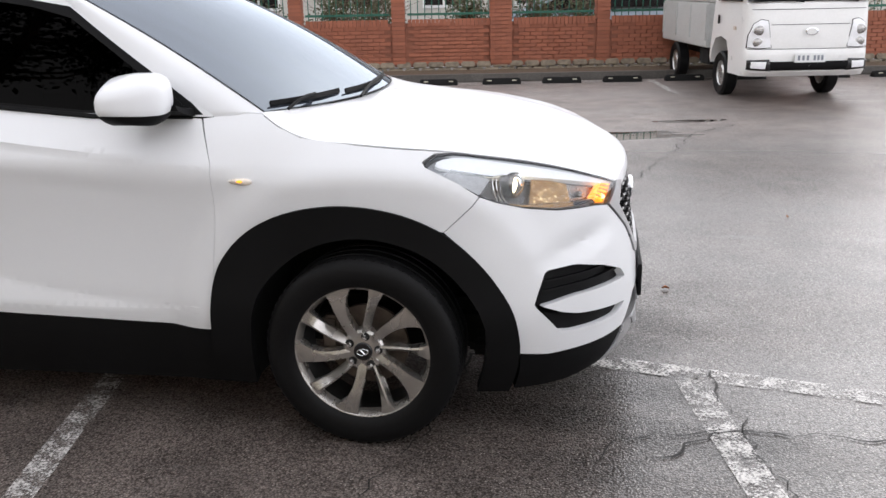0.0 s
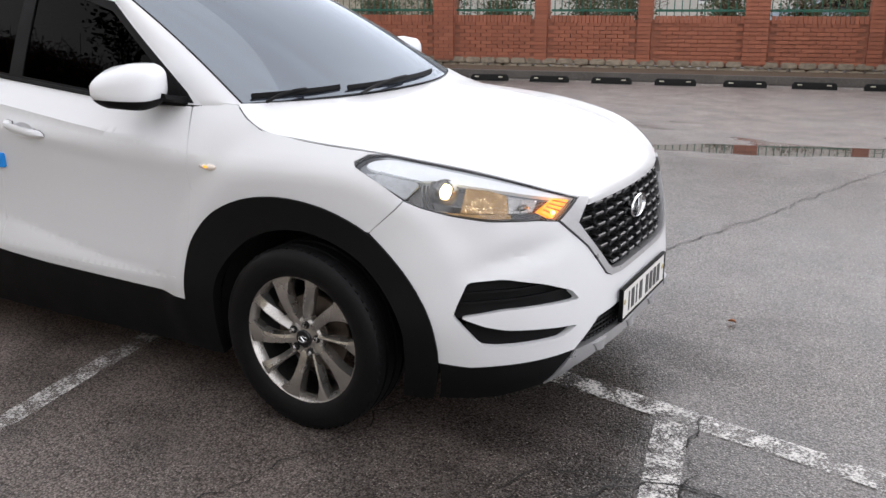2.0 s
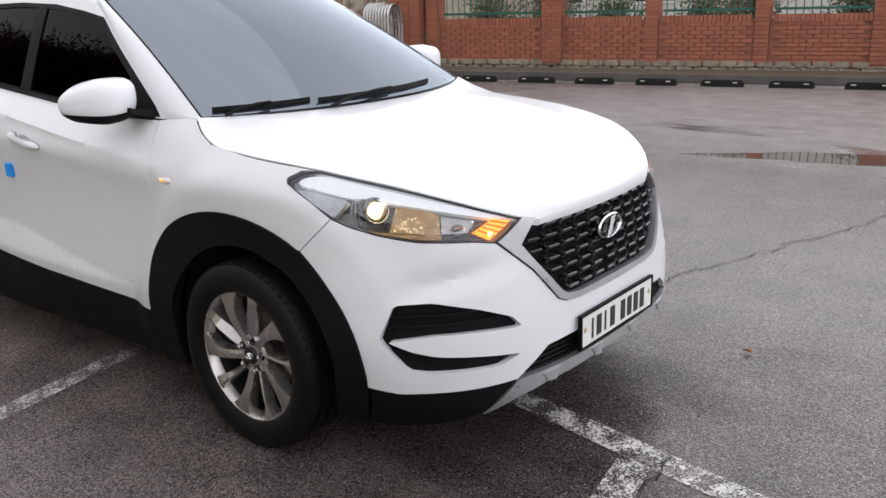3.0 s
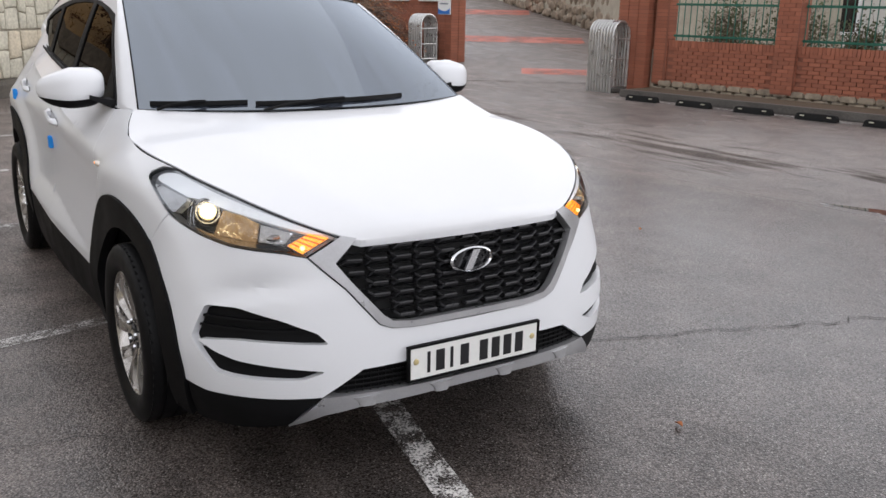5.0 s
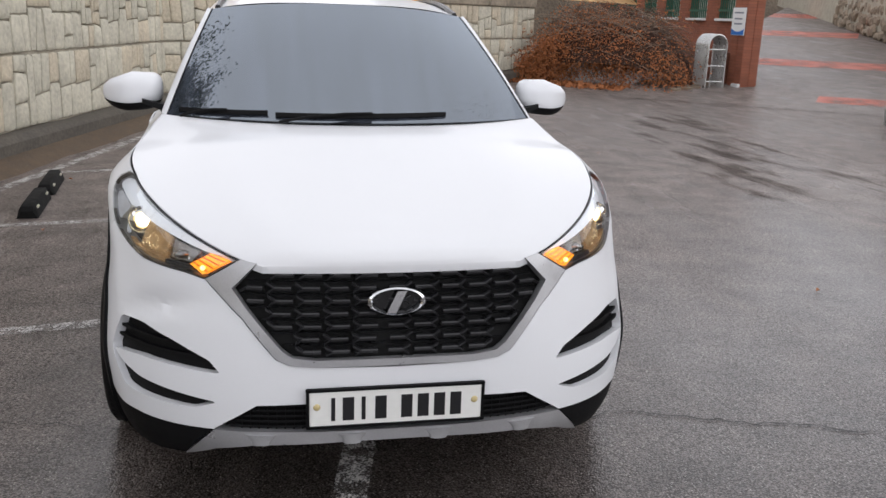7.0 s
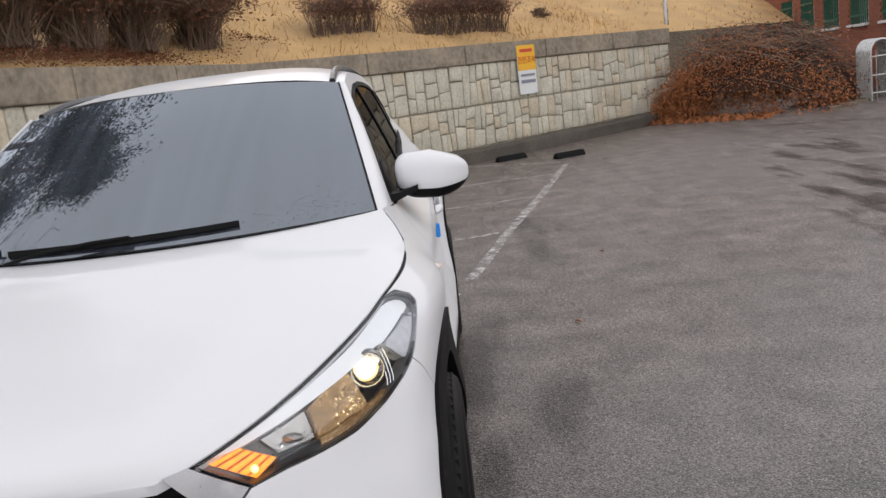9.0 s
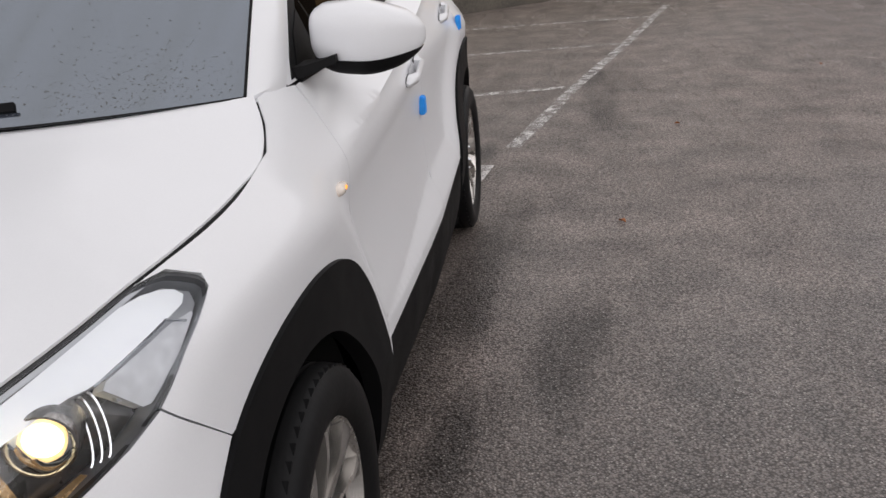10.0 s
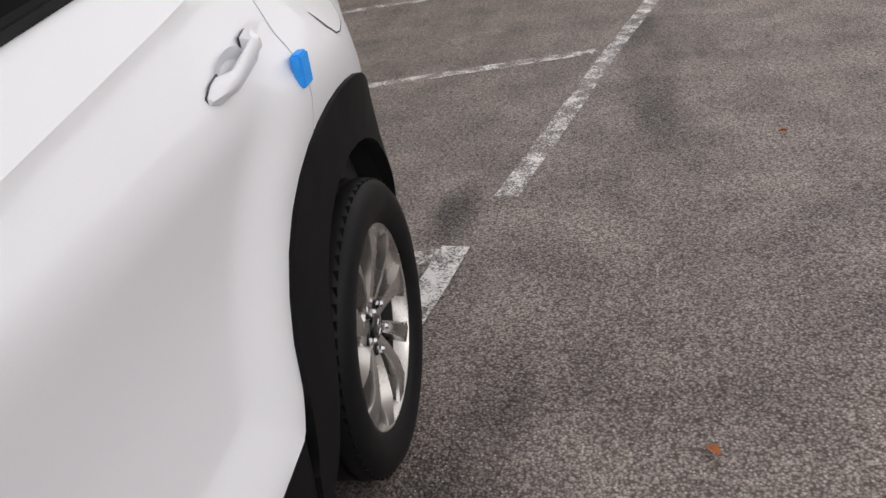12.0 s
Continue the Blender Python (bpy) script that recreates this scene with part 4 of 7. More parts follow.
    for nm, lo, hi, mt in (("mirror_cap", -.60, 1.0, PAINT), ("mirror_base_shell", -1.04, -.61, BLACK)):
        bm = bmesh.new()
        loops = []
        for j in range(13):
            lat = lo + (hi - lo) * j / 12
            r = max(1 - abs(lat / (1.13 if lat < -.6 else 1)) ** 3.2, 0) ** (1 / 3.2)
            lp = []
            for k in range(36):
                a = 2 * math.pi * k / 36
                c, d = math.cos(a), math.sin(a)
                e = 2.8
                rr = (abs(c) ** e + abs(d) ** e) ** (-1 / e) * r
                xx = rr * c * (.10 if c > 0 else .095)
                yy = rr * d * .128
                taper = 1 - .42 * max(yy / .128, 0) ** 1.6
                lp.append(Vector((cx + xx * taper - .05 * max(yy / .128, 0) ** 2, s * (cy + yy), cz2 + .079 * lat * taper - .010 * yy / .128 + .004)))
            loops.append(lp)
        rings(bm, loops, True, True)
        bmesh.ops.recalc_face_normals(bm, faces=bm.faces)
        if nm == "mirror_cap":
            mirror = part("mirror", bm, mt, car, "white door mirror with black underside")
        else:
            part(nm, bm, mt, mirror)
    bm = bmesh.new()
    y0 = flank(-.66, 1.12).y
    rings(bm, [[Vector((-.645 + dx * w, s * y, z + dz * w)) for dx, dz in ((.060, -.016), (.05, .014), (-.05, .016), (-.065, -.014))] for y, z, w in ((y0 - .03, 1.124, 1.0), (y0 + .02, 1.130, .8), (y0 + .06, 1.142, .65), (y0 + .09, 1.152, .6))], True, True)
    part("mirror_arm", bm, BLACK, mirror)
    bm = bmesh.new()
    sail = [(-.60, belt(-.6) + .004), (-.79, belt(-.79) + .004), (-.79, 1.245), (-.70, 1.20)]
    part("sail_panel", skin(F, sail, step=0.05, ku=1, lift=0.005, flange=0.01), BLACK, car)

# tail gate and rear glass
bm = bmesh.new()
us = [-1 + i / 10 for i in range(21)]
def gate_low(u):
    q = QR + math.pi / 2 - (math.pi / 2 + (-3.0 - XR) * -1 / KQ * 0 + .02) * abs(u)
    return hull(math.copysign(q, u if u else 1), 1.05 + .20 * abs(u) ** 2)
rows = []
for j in range(9):
    w = j / 8
    rows.append([roof(u, 1).lerp(gate_low(u), w) + Vector((-.05 * math.sin(math.pi * w), 0, .03 * math.sin(math.pi * w))) for u in us])
rings(bm, rows, False)
bmesh.ops.recalc_face_normals(bm, faces=bm.faces)
part("tailgate", bm, PAINT, car)
bm = bmesh.new()
rings(bm, [[Vector((p.x - .008, p.y, p.z + .006)) for p in r[3:18]] for r in rows[1:8]], False)
bmesh.ops.recalc_face_normals(bm, faces=bm.faces)
part("rear_screen", bm, DARKGLASS, car)
bm = bmesh.new()
box(bm, (-1.35, 0, .30), (4.2, 1.1, .2), bevel=.05)
box(bm, (-1.75, 0, .62), (2.6, 1.50, .5), bevel=.05)
box(bm, (.15, 0, .55), (1.1, .9, .4), bevel=.05)
box(bm, (.46, 0, .26), (.30, 1.30, .07), bevel=.02)
box(bm, (-1.37, 0, .27), (1.80, 1.66, .10), bevel=.02)
part("underbody", bm, SHADE, car)
for sx in (-1.35, -2.3):
    for sy in (-.38, .38):
        bm = bmesh.new()
        box(bm, (sx, sy, .85), (.5, .5, .2), bevel=.06)
        box(bm, (sx - .28, sy, 1.12), (.16, .48, .62), bevel=.06)
        box(bm, (sx - .32, sy, 1.45), (.10, .26, .16), bevel=.04)
        part("seat", bm, SHADE, car, "dark seat")
bm = bmesh.new()
box(bm, (-.75, 0, 1.0), (.5, 1.4, .16), bevel=.05)
part("dashboard", bm, SHADE, car)

# wheels
tyre_bm = bmesh.new()
prof = [(.236, -.085), (.244, -.098), (.27, -.110), (.30, -.113), (.325, -.107), (.339, -.094), (.345, -.080)]
for g in (-.052, 0.0, .052):
    prof += [(.347, g - .007), (.338, g - .0055), (.338, g + .0055), (.347, g + .007)]
prof += [(r, -y) for r, y in reversed(prof[:7])]
lathe(tyre_bm, prof, 96)
for k in range(64):
    a = 2 * math.pi * k / 64
    for sy in (1, -1):
        mm = Matrix.Rotation(-a, 4, "Y") @ Matrix.Translation((.3362, sy * .082, 0)) @ Matrix.Rotation(sy * .2, 4, "Y") @ Matrix.Diagonal((.012, .022, .021, 1))
        bmesh.ops.create_cube(tyre_bm, size=1, matrix=mm)
tyre_me = finish(tyre_bm, "tyre", RUBBER, None).data
rim_bm = bmesh.new()
lathe(rim_bm, [(.246, .078), (.251, .088), (.247, .094), (.238, .091), (.229, .078), (.222, .055)], 96)
spoke_me = []
for odd in (0, 1):
    sb = bmesh.new()
    loops = []
    for i in range(15):
        t = i / 14
        r = .040 + .200 * t
        er_a = (.16 * t ** 2 - .05) if odd == 0 else (.12 * t - .03)
        wl, wr = (.016 + .003 * t + .026 * t ** 6, .016 + .003 * t + .045 * t ** 4) if odd == 0 else (.012 + .003 * t + .018 * t ** 8, .012 + .005 * t + .012 * t ** 6)
        y = .064 + .026 * min(1, t * 1.5) ** .8 + .003 * math.sin(math.pi * t)
        er, et = Vector((math.cos(er_a), 0, math.sin(er_a))), Vector((-math.sin(er_a), 0, math.cos(er_a)))
        c = er * r
        ridge, drop = ((.2, .004) if odd == 0 else (-.5, .026 * math.sin(math.pi * min(t * 1.1, 1)) + .004))
        loops.append([c - et * wl + Vector((0, y - .045, 0)), c - et * wl + Vector((0, y - .003, 0)), c + et * (wr * ridge) + Vector((0, y, 0)), c + et * wr * .92 + Vector((0, y - drop, 0)), c + et * wr + Vector((0, y - drop - .008, 0)),
                      c + et * wr * .8 + Vector((0, y - .050, 0))])
    rings(sb, loops, True, True)
    bmesh.ops.recalc_face_normals(sb, faces=sb.faces)
    so = finish(sb, "spoke", ALLOY, None, sharp=25)
    spoke_me.append(so.data)
    bpy.data.objects.remove(so)
lathe(rim_bm, [(.0005, .066), (.034, .068), (.040, .066), (.068, .0675), (.076, .060), (.080, .03)], 40)
rim_me = finish(rim_bm, "wheel", ALLOY, None, sharp=30).data
bar_bm = bmesh.new()
lathe(bar_bm, [(.238, .090), (.228, .05), (.222, .0), (.216, -.06), (.236, -.085)], 72)
barrel_me = finish(bar_bm, "rim_barrel", DARKALLOY, None).data
disc_bm = bmesh.new()
lathe(disc_bm, [(.06, .0), (.145, .0), (.148, -.006), (.145, -.02), (.06, -.02)], 48)
box(disc_bm, (.13, .0, .04), (.06, .05, .13), bevel=.012)
disc_me = finish(disc_bm, "brake_disc", STEEL, None).data
cap_bm = bmesh.new()
lathe(cap_bm, [(.033, .060), (.033, .074), (.030, .077), (.0005, .078)], 32)
cap_me = finish(cap_bm, "hub_cap", GLOSSY, None).data
ring_bm = bmesh.new()
tube(ring_bm, [(.020 * math.cos(a), .0795, .011 * math.sin(a)) for a in [2 * math.pi * i / 24 for i in range(25)]], .0016, 5)
tube(ring_bm, [(-.006, .0795, -.008), (.006, .0795, .008)], .003, 4)
mark_me = finish(ring_bm, "cap_emblem", CHROME, None).data
nut_bm = bmesh.new()
lathe(nut_bm, [(.0005, .022), (.006, .022), (.0095, .016), (.0095, .0)], 6)
nut_me = finish(nut_bm, "lug_nut", CHROME, None).data
# flat black disc on the hub paints the shade of a nut's recess
pit_bm = bmesh.new()
lathe(pit_bm, [(.0005, .0), (.0145, .0), (.0155, -.004)], 20)
pit_me = finish(pit_bm, "nut_recess", SHADE, None).data
for nm in ("nut_recess", "tyre", "wheel", "rim_barrel", "brake_disc", "hub_cap", "cap_emblem", "lug_nut"):
    bpy.data.objects.remove(bpy.data.objects[nm])
for xa in (0.0, AXLE):
    for s in (1, -1):
        roll = 8 if xa == 0 else 40
        wheel = share("wheel", rim_me, car, pose(xa - (.014 if xa == 0 else 0), s * .836, .337, 0, 0, 0 if s > 0 else 180) @ Matrix.Diagonal((.978, 1, .978, 1)) @ pose(0, 0, 0, 0, roll, 0))
        share("tyre", tyre_me, wheel, Matrix())
        share("rim_barrel", barrel_me, wheel, Matrix())
        share("brake_disc", disc_me, wheel, Matrix.Rotation(radians(-roll), 4, "Y"))
        share("hub_cap", cap_me, wheel, Matrix())
        share("cap_emblem", mark_me, wheel, Matrix())
        for k in range(10):
            share("spoke", spoke_me[k % 2], wheel, pose(0, 0, 0, 0, 36 * k, 0))
        for k in range(5):
            a = 2 * math.pi * (k + .5) / 5
            share("lug_nut", nut_me, wheel, pose(.055 * math.cos(a), .066, .055 * math.sin(a)))
            share("nut_recess", pit_me, wheel, pose(.055 * math.cos(a), .0705, .055 * math.sin(a)))

# ---- ground ----
BRICK = mat("red_brick", (0.30, 0.105, 0.060), 0.75, var=0.28, scale=5, fine=120, bump=0.002, rnd=0.7)
MORTAR = mat("stained_mortar", (0.23, 0.092, 0.058), 0.9, var=0.3, scale=3, fine=80, bump=0.002)
STONE = mat("pale_moulded_stone", (0.53, 0.50, 0.405), 0.85, var=0.34, scale=3.0, fine=20, bump=0.024, rnd=0.18)
TANSTONE = mat("ochre_moulded_stone", (0.54, 0.475, 0.36), 0.85, var=0.34, scale=3.0, fine=20, bump=0.024, rnd=0.18)
JOINT = mat("dark_stone_joint", (0.37, 0.335, 0.265), 0.95, var=0.3, scale=3)
CONCRETE = mat("weathered_concrete", (0.26, 0.218, 0.165), 0.85, var=0.5, scale=1.8, fine=12, bump=0.004)
KERB = mat("dark_wet_concrete", (0.085, 0.078, 0.07), 0.6, var=0.45, scale=2.5, fine=40, bump=0.003)
RUBBLE = mat("rubble_stone", (0.235, 0.185, 0.135), 0.85, var=0.5, scale=3, fine=30, bump=0.006, rnd=0.6)
GREEN = mat("dark_green_metal", (0.012, 0.10, 0.065), 0.45, var=0.25, scale=8)
STAINLESS = mat("stainless_tube", (0.55, 0.55, 0.54), 0.32, metal=0.85, var=0.15, scale=8)
SOIL = mat("wet_soil", (0.10, 0.07, 0.045), 0.85, var=0.4, scale=6, fine=60, bump=0.01)
STRAW = mat("dry_straw_grass", (0.50, 0.32, 0.14), 0.9, var=0.3, scale=1.2, fine=50, bump=0.02)
TWIG = mat("brown_twigs", (0.13, 0.085, 0.06), 0.85, var=0.4, scale=6, rnd=0.4)
DULLLEAF = mat("dull_brown_leaves", (0.20, 0.088, 0.055), 0.85, var=0.5, scale=8, rnd=0.7)
DEADLEAF = mat("russet_dead_leaves", (0.36, 0.13, 0.045), 0.8, var=0.5, scale=8, rnd=0.8)
BARK = mat("grey_brown_bark", (0.12, 0.095, 0.075), 0.9, var=0.35, scale=8, fine=60, bump=0.01)
NEEDLE = mat("dark_evergreen_leaves", (0.035, 0.055, 0.028), 0.7, var=0.4, scale=3, rnd=0.7)
LEAF = mat("olive_hedge_leaves", (0.07, 0.085, 0.035), 0.7, var=0.4, scale=3, rnd=0.8)
STOPPER = mat("black_rubber_block", (0.008, 0.008, 0.008), 0.8, spec=0.2, var=0.3, scale=15, bump=0.001)
REFLEX = mat("pale_reflector", (0.55, 0.53, 0.42), 0.3, var=0.1)
TRUCKWHITE = mat("white_truck_paint", (0.74, 0.74, 0.73), 0.35, var=0.05, scale=3, coat=0.4)
BOXGREY = mat("grey_cargo_panel", (0.46, 0.47, 0.46), 0.45, var=0.12, scale=4)
REDROAD = worn_paint("faded_red_road_paint", (0.50, 0.13, 0.085), 0.36, 2.0)
LINE = worn_paint("worn_white_line", (0.64, 0.62, 0.60), 0.23, 11.0)
LINEFRESH = worn_paint("less_worn_white_line", (0.64, 0.62, 0.60), 0.36, 11.0)
LINEFAINT = worn_paint("faint_white_line", (0.60, 0.59, 0.56), 0.05, 9.0)
CRACK = mat("crack_filler", (0.012, 0.011, 0.010), 0.8)
SIGNBLUE = mat("blue_sign_print", (0.03, 0.16, 0.50), 0.4)
SIGNWHITE = mat("white_sign", (0.75, 0.76, 0.76), 0.4, var=0.05)
SIGNYELLOW = mat("yellow_sign", (0.85, 0.47, 0.03), 0.45, var=0.06)
SIGNRED = mat("red_sign_print", (0.60, 0.06, 0.03), 0.5)
SIGNGREY = mat("grey_sign_print", (0.22, 0.24, 0.28), 0.5)
PALEWALL = mat("pale_rendered_wall", (0.50, 0.49, 0.45), 0.8, var=0.15, scale=1)
BLUECAR = mat("pale_blue_car_paint", (0.38, 0.47, 0.56), 0.3, coat=0.5)


def asphalt():
    m = bpy.data.materials.new("wet_worn_asphalt")
    m.use_nodes = True
    nd, ln = m.node_tree.nodes, m.node_tree.links
    p = nd["Principled BSDF"]
    geo = nd.new("ShaderNodeNewGeometry")

    def tex(kind, scale, detail=3.0, stretch=None):
        t = nd.new(kind)
        t.inputs["Scale"].default_value = scale
        if "Detail" in t.inputs:
            t.inputs["Detail"].default_value = detail
        if stretch:
            mp = nd.new("ShaderNodeMapping")
            mp.inputs["Scale"].default_value = stretch
            mp.inputs["Rotation"].default_value = (0, 0, radians(-12))
            ln.new(geo.outputs["Position"], mp.inputs["Vector"])
            ln.new(mp.outputs[0], t.inputs["Vector"])
        else:
            ln.new(geo.outputs["Position"], t.inputs["Vector"])
        return t.outputs[0]

    def rng(v, a, b, c, d):
        r = nd.new("ShaderNodeMapRange")
        for k, val in zip(("From Min", "From Max", "To Min", "To Max"), (a, b, c, d)):
            r.inputs[k].default_value = val
        ln.new(v, r.inputs["Value"])
        return r.outputs[0]

    def op(kind, a, b):
        o = nd.new("ShaderNodeMath")
        o.operation = kind
        for i, v in enumerate((a, b)):
            if isinstance(v, (int, float)):
                o.inputs[i].default_value = v
            else:
                ln.new(v, o.inputs[i])
        return o.outputs[0]

    def blot(x, y, rx, ry, soft=0.5):
        mp = nd.new("ShaderNodeMapping")
        mp.vector_type = "TEXTURE"
        mp.inputs["Location"].default_value = (x, y, 0)
        mp.inputs["Rotation"].default_value = (0, 0, radians(-8))
        mp.inputs["Scale"].default_value = (rx, ry, 1)
        ln.new(geo.outputs["Position"], mp.inputs["Vector"])
        ns = nd.new("ShaderNodeVectorMath")
        ns.operation = "LENGTH"
        ln.new(mp.outputs[0], ns.inputs[0])
        return rng(op("ADD", ns.outputs["Value"], op("MULTIPLY", op("SUBTRACT", ragged, 0.5), 3.2)), 1.0 - soft, 1.0, 1.0, 0.0)

    ragged = tex("ShaderNodeTexNoise", 2.4, 7, (0.45, 1.7, 1))
    patch = tex("ShaderNodeTexNoise", 0.35, 5, (0.55, 1.3, 1))
    streak = tex("ShaderNodeTexNoise", 1.1, 4, (0.35, 1.6, 1))
    cells = nd.new("ShaderNodeTexVoronoi")
    cells.inputs["Scale"].default_value = 135
    ln.new(geo.outputs["Position"], cells.inputs["Vector"])
    grit = cells.outputs["Distance"]
    split = nd.new("ShaderNodeSeparateColor")
    ln.new(cells.outputs["Color"], split.inputs[0])
    fine = tex("ShaderNodeTexNoise", 160, 2)
    pebble = tex("ShaderNodeTexNoise", 48, 3)
    mottle = tex("ShaderNodeTexNoise", 3.2, 7)
    place = nd.new("ShaderNodeSeparateXYZ")
    ln.new(geo.outputs["Position"], place.inputs[0])
    wet = rng(op("ADD", op("ADD", place.outputs[0], op("MULTIPLY", place.outputs[1], 0.6)), op("MULTIPLY", op("SUBTRACT", patch, 0.5), 5.0)), -2.6, 1.6, 0.0, 1.0)
    stone = op("MULTIPLY", rng(grit, 0.3, 0.75, 1.18, 0.50), op("POWER", rng(split.outputs[0], 0.0, 1.0, 0.68, 1.34), 1.2))
    tone = op("MULTIPLY", op("MULTIPLY", rng(patch, 0.35, 0.65, 1.12, 0.86), rng(mottle, 0.32, 0.68, 0.68, 1.32)), op("MULTIPLY", stone, rng(pebble, 0.3, 0.7, 0.72, 1.28)))
    speck = op("MULTIPLY", rng(split.outputs[1], 0.90, 0.94, 0.0, 1.0), rng(grit, 0.3, 0.5, 1.0, 0.0))
    damp_and_shade, dry = None, None
    for spot in ((-4.04, .86, .30, .10), (-6.33, 1.6, .45, .12)):
        b0 = op("MULTIPLY", blot(*spot, 0.95), 0.85)
        damp_and_shade = b0 if damp_and_shade is None else op("MAXIMUM", damp_and_shade, b0)
    for spot in ((-7.4, 5.3, 2.6, .75), (-5.6, 4.6, 1.5, .45), (-3.9, 5.9, 1.8, .9), (-9.8, 6.2, 1.2, .5), (-1.4, 6.5, 1.0, .4)):
        b0 = blot(*spot)
        dry = b0 if dry is None else op("MAXIMUM", dry, b0)
    dry = op("MULTIPLY", dry, rng(tex("ShaderNodeTexNoise", 1.5, 5, (0.35, 2.2, 1)), 0.46, 0.60, 0.0, 1.0))
    damp_and_shade = op("MAXIMUM", damp_and_shade, op("MULTIPLY", op("MAXIMUM", op("MAXIMUM", blot(-0.85, 1.06, 0.5, 0.14, 0.9), blot(-1.5, 1.45, 0.50, 0.26, 0.8)), blot(-5.4, 1.7, 1.6, 0.22, 0.9)), 0.72))
    # paints the car's shade and dark reflection, with drip wet, along sill and nose
    damp_and_shade = op("MAXIMUM", damp_and_shade, op("MULTIPLY", op("MAXIMUM", blot(-1.4, 0.86, 2.1, 0.17, 0.6), blot(0.72, 0.0, 0.62, 1.0, 0.6)), 0.65))
    # one more darker patch off the right front corner
    damp_and_shade = op("MAXIMUM", damp_and_shade, op("MULTIPLY", blot(1.12, -0.75, 0.55, 0.50, 0.7), 0.6))
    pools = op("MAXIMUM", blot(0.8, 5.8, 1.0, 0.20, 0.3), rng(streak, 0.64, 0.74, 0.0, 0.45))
    tone = op("MULTIPLY", tone, op("SUBTRACT", 1.0, op("MULTIPLY", op("MAXIMUM", op("MAXIMUM", damp_and_shade, op("MULTIPLY", dry, 0.6)), op("MULTIPLY", pools, 0.6)), 0.72)))
    # paler tone near the kerb paints in the sky's grazing sheen on the asphalt
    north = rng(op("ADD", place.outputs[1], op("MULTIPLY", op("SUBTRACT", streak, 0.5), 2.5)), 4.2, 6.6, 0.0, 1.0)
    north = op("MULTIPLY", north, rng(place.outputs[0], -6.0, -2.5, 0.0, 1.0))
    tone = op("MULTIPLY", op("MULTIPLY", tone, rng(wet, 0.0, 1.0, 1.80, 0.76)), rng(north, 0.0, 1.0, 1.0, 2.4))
    base = nd.new("ShaderNodeVectorMath")
    base.operation = "SCALE"
    base.inputs[0].default_value = (0.108, 0.090, 0.081)
    ln.new(tone, base.inputs["Scale"])
    mixc = nd.new("ShaderNodeMix")
    mixc.data_type = "RGBA"
    ln.new(op("MULTIPLY", speck, 0.55), mixc.inputs[0])
    ln.new(base.outputs[0], mixc.inputs[6])
    mixc.inputs[7].default_value = (0.50, 0.46, 0.42, 1)
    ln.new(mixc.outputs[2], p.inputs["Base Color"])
    tops = op("MAXIMUM", rng(grit, 0.32, 0.66, 1.0, 0.10), pools)
    rough = rng(patch, 0.35, 0.68, 0.58, 0.40)
    rough = op("MULTIPLY", rough, op("SUBTRACT", 1.0, op("MULTIPLY", pools, 0.7)))
    ln.new(op("ADD", rough, op("MULTIPLY", dry, 0.35)), p.inputs["Roughness"])
    ln.new(op("MULTIPLY", op("SUBTRACT", 0.45, op("MULTIPLY", dry, 0.35)), tops), p.inputs["Specular IOR Level"])
    b = nd.new("ShaderNodeBump")
    b.inputs["Distance"].default_value = 0.010
    ln.new(op("MULTIPLY", op("SUBTRACT", 1.0, op("MULTIPLY", pools, 0.95)), 0.50), b.inputs["Strength"])
    ln.new(op("ADD", op("MULTIPLY", grit, -1.0), op("ADD", op("MULTIPLY", fine, 0.5), pebble)), b.inputs["Height"])
    ln.new(b.outputs[0], p.inputs["Normal"])
    film = op("MULTIPLY", op("MAXIMUM", rng(patch, 0.36, 0.64, 0.7, 1.0), pools), op("MULTIPLY", rng(tops, 0.0, 1.0, 0.72, 1.0), op("SUBTRACT", 1.0, op("MULTIPLY", op("MAXIMUM", dry, op("MULTIPLY", damp_and_shade, 0.65)), 0.85))))
    ln.new(op("MULTIPLY", film, rng(wet, 0.0, 1.0, 0.26, 1.0)), p.inputs["Coat Weight"])
    p.inputs["Coat IOR"].default_value = 1.57
    ln.new(op("MULTIPLY", op("ADD", op("MULTIPLY", rng(streak, 0.3, 0.7, 0.26, 0.16), rng(wet, 0.0, 1.0, 1.2, 0.95)), op("MULTIPLY", north, 0.28)), op("SUBTRACT", 1.0, op("MULTIPLY", pools, 0.6))), p.inputs["Coat Roughness"])
    soft = nd.new("ShaderNodeBump")
    soft.inputs["Strength"].default_value, soft.inputs["Distance"].default_value = 0.20, 0.006
    ln.new(op("ADD", pebble, op("MULTIPLY", grit, -0.6)), soft.inputs["Height"])
    ln.new(soft.outputs[0], p.inputs["Coat Normal"])
    return m


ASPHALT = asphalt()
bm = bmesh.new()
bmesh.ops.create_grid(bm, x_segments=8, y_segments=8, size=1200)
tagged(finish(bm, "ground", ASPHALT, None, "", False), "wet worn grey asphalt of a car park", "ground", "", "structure")


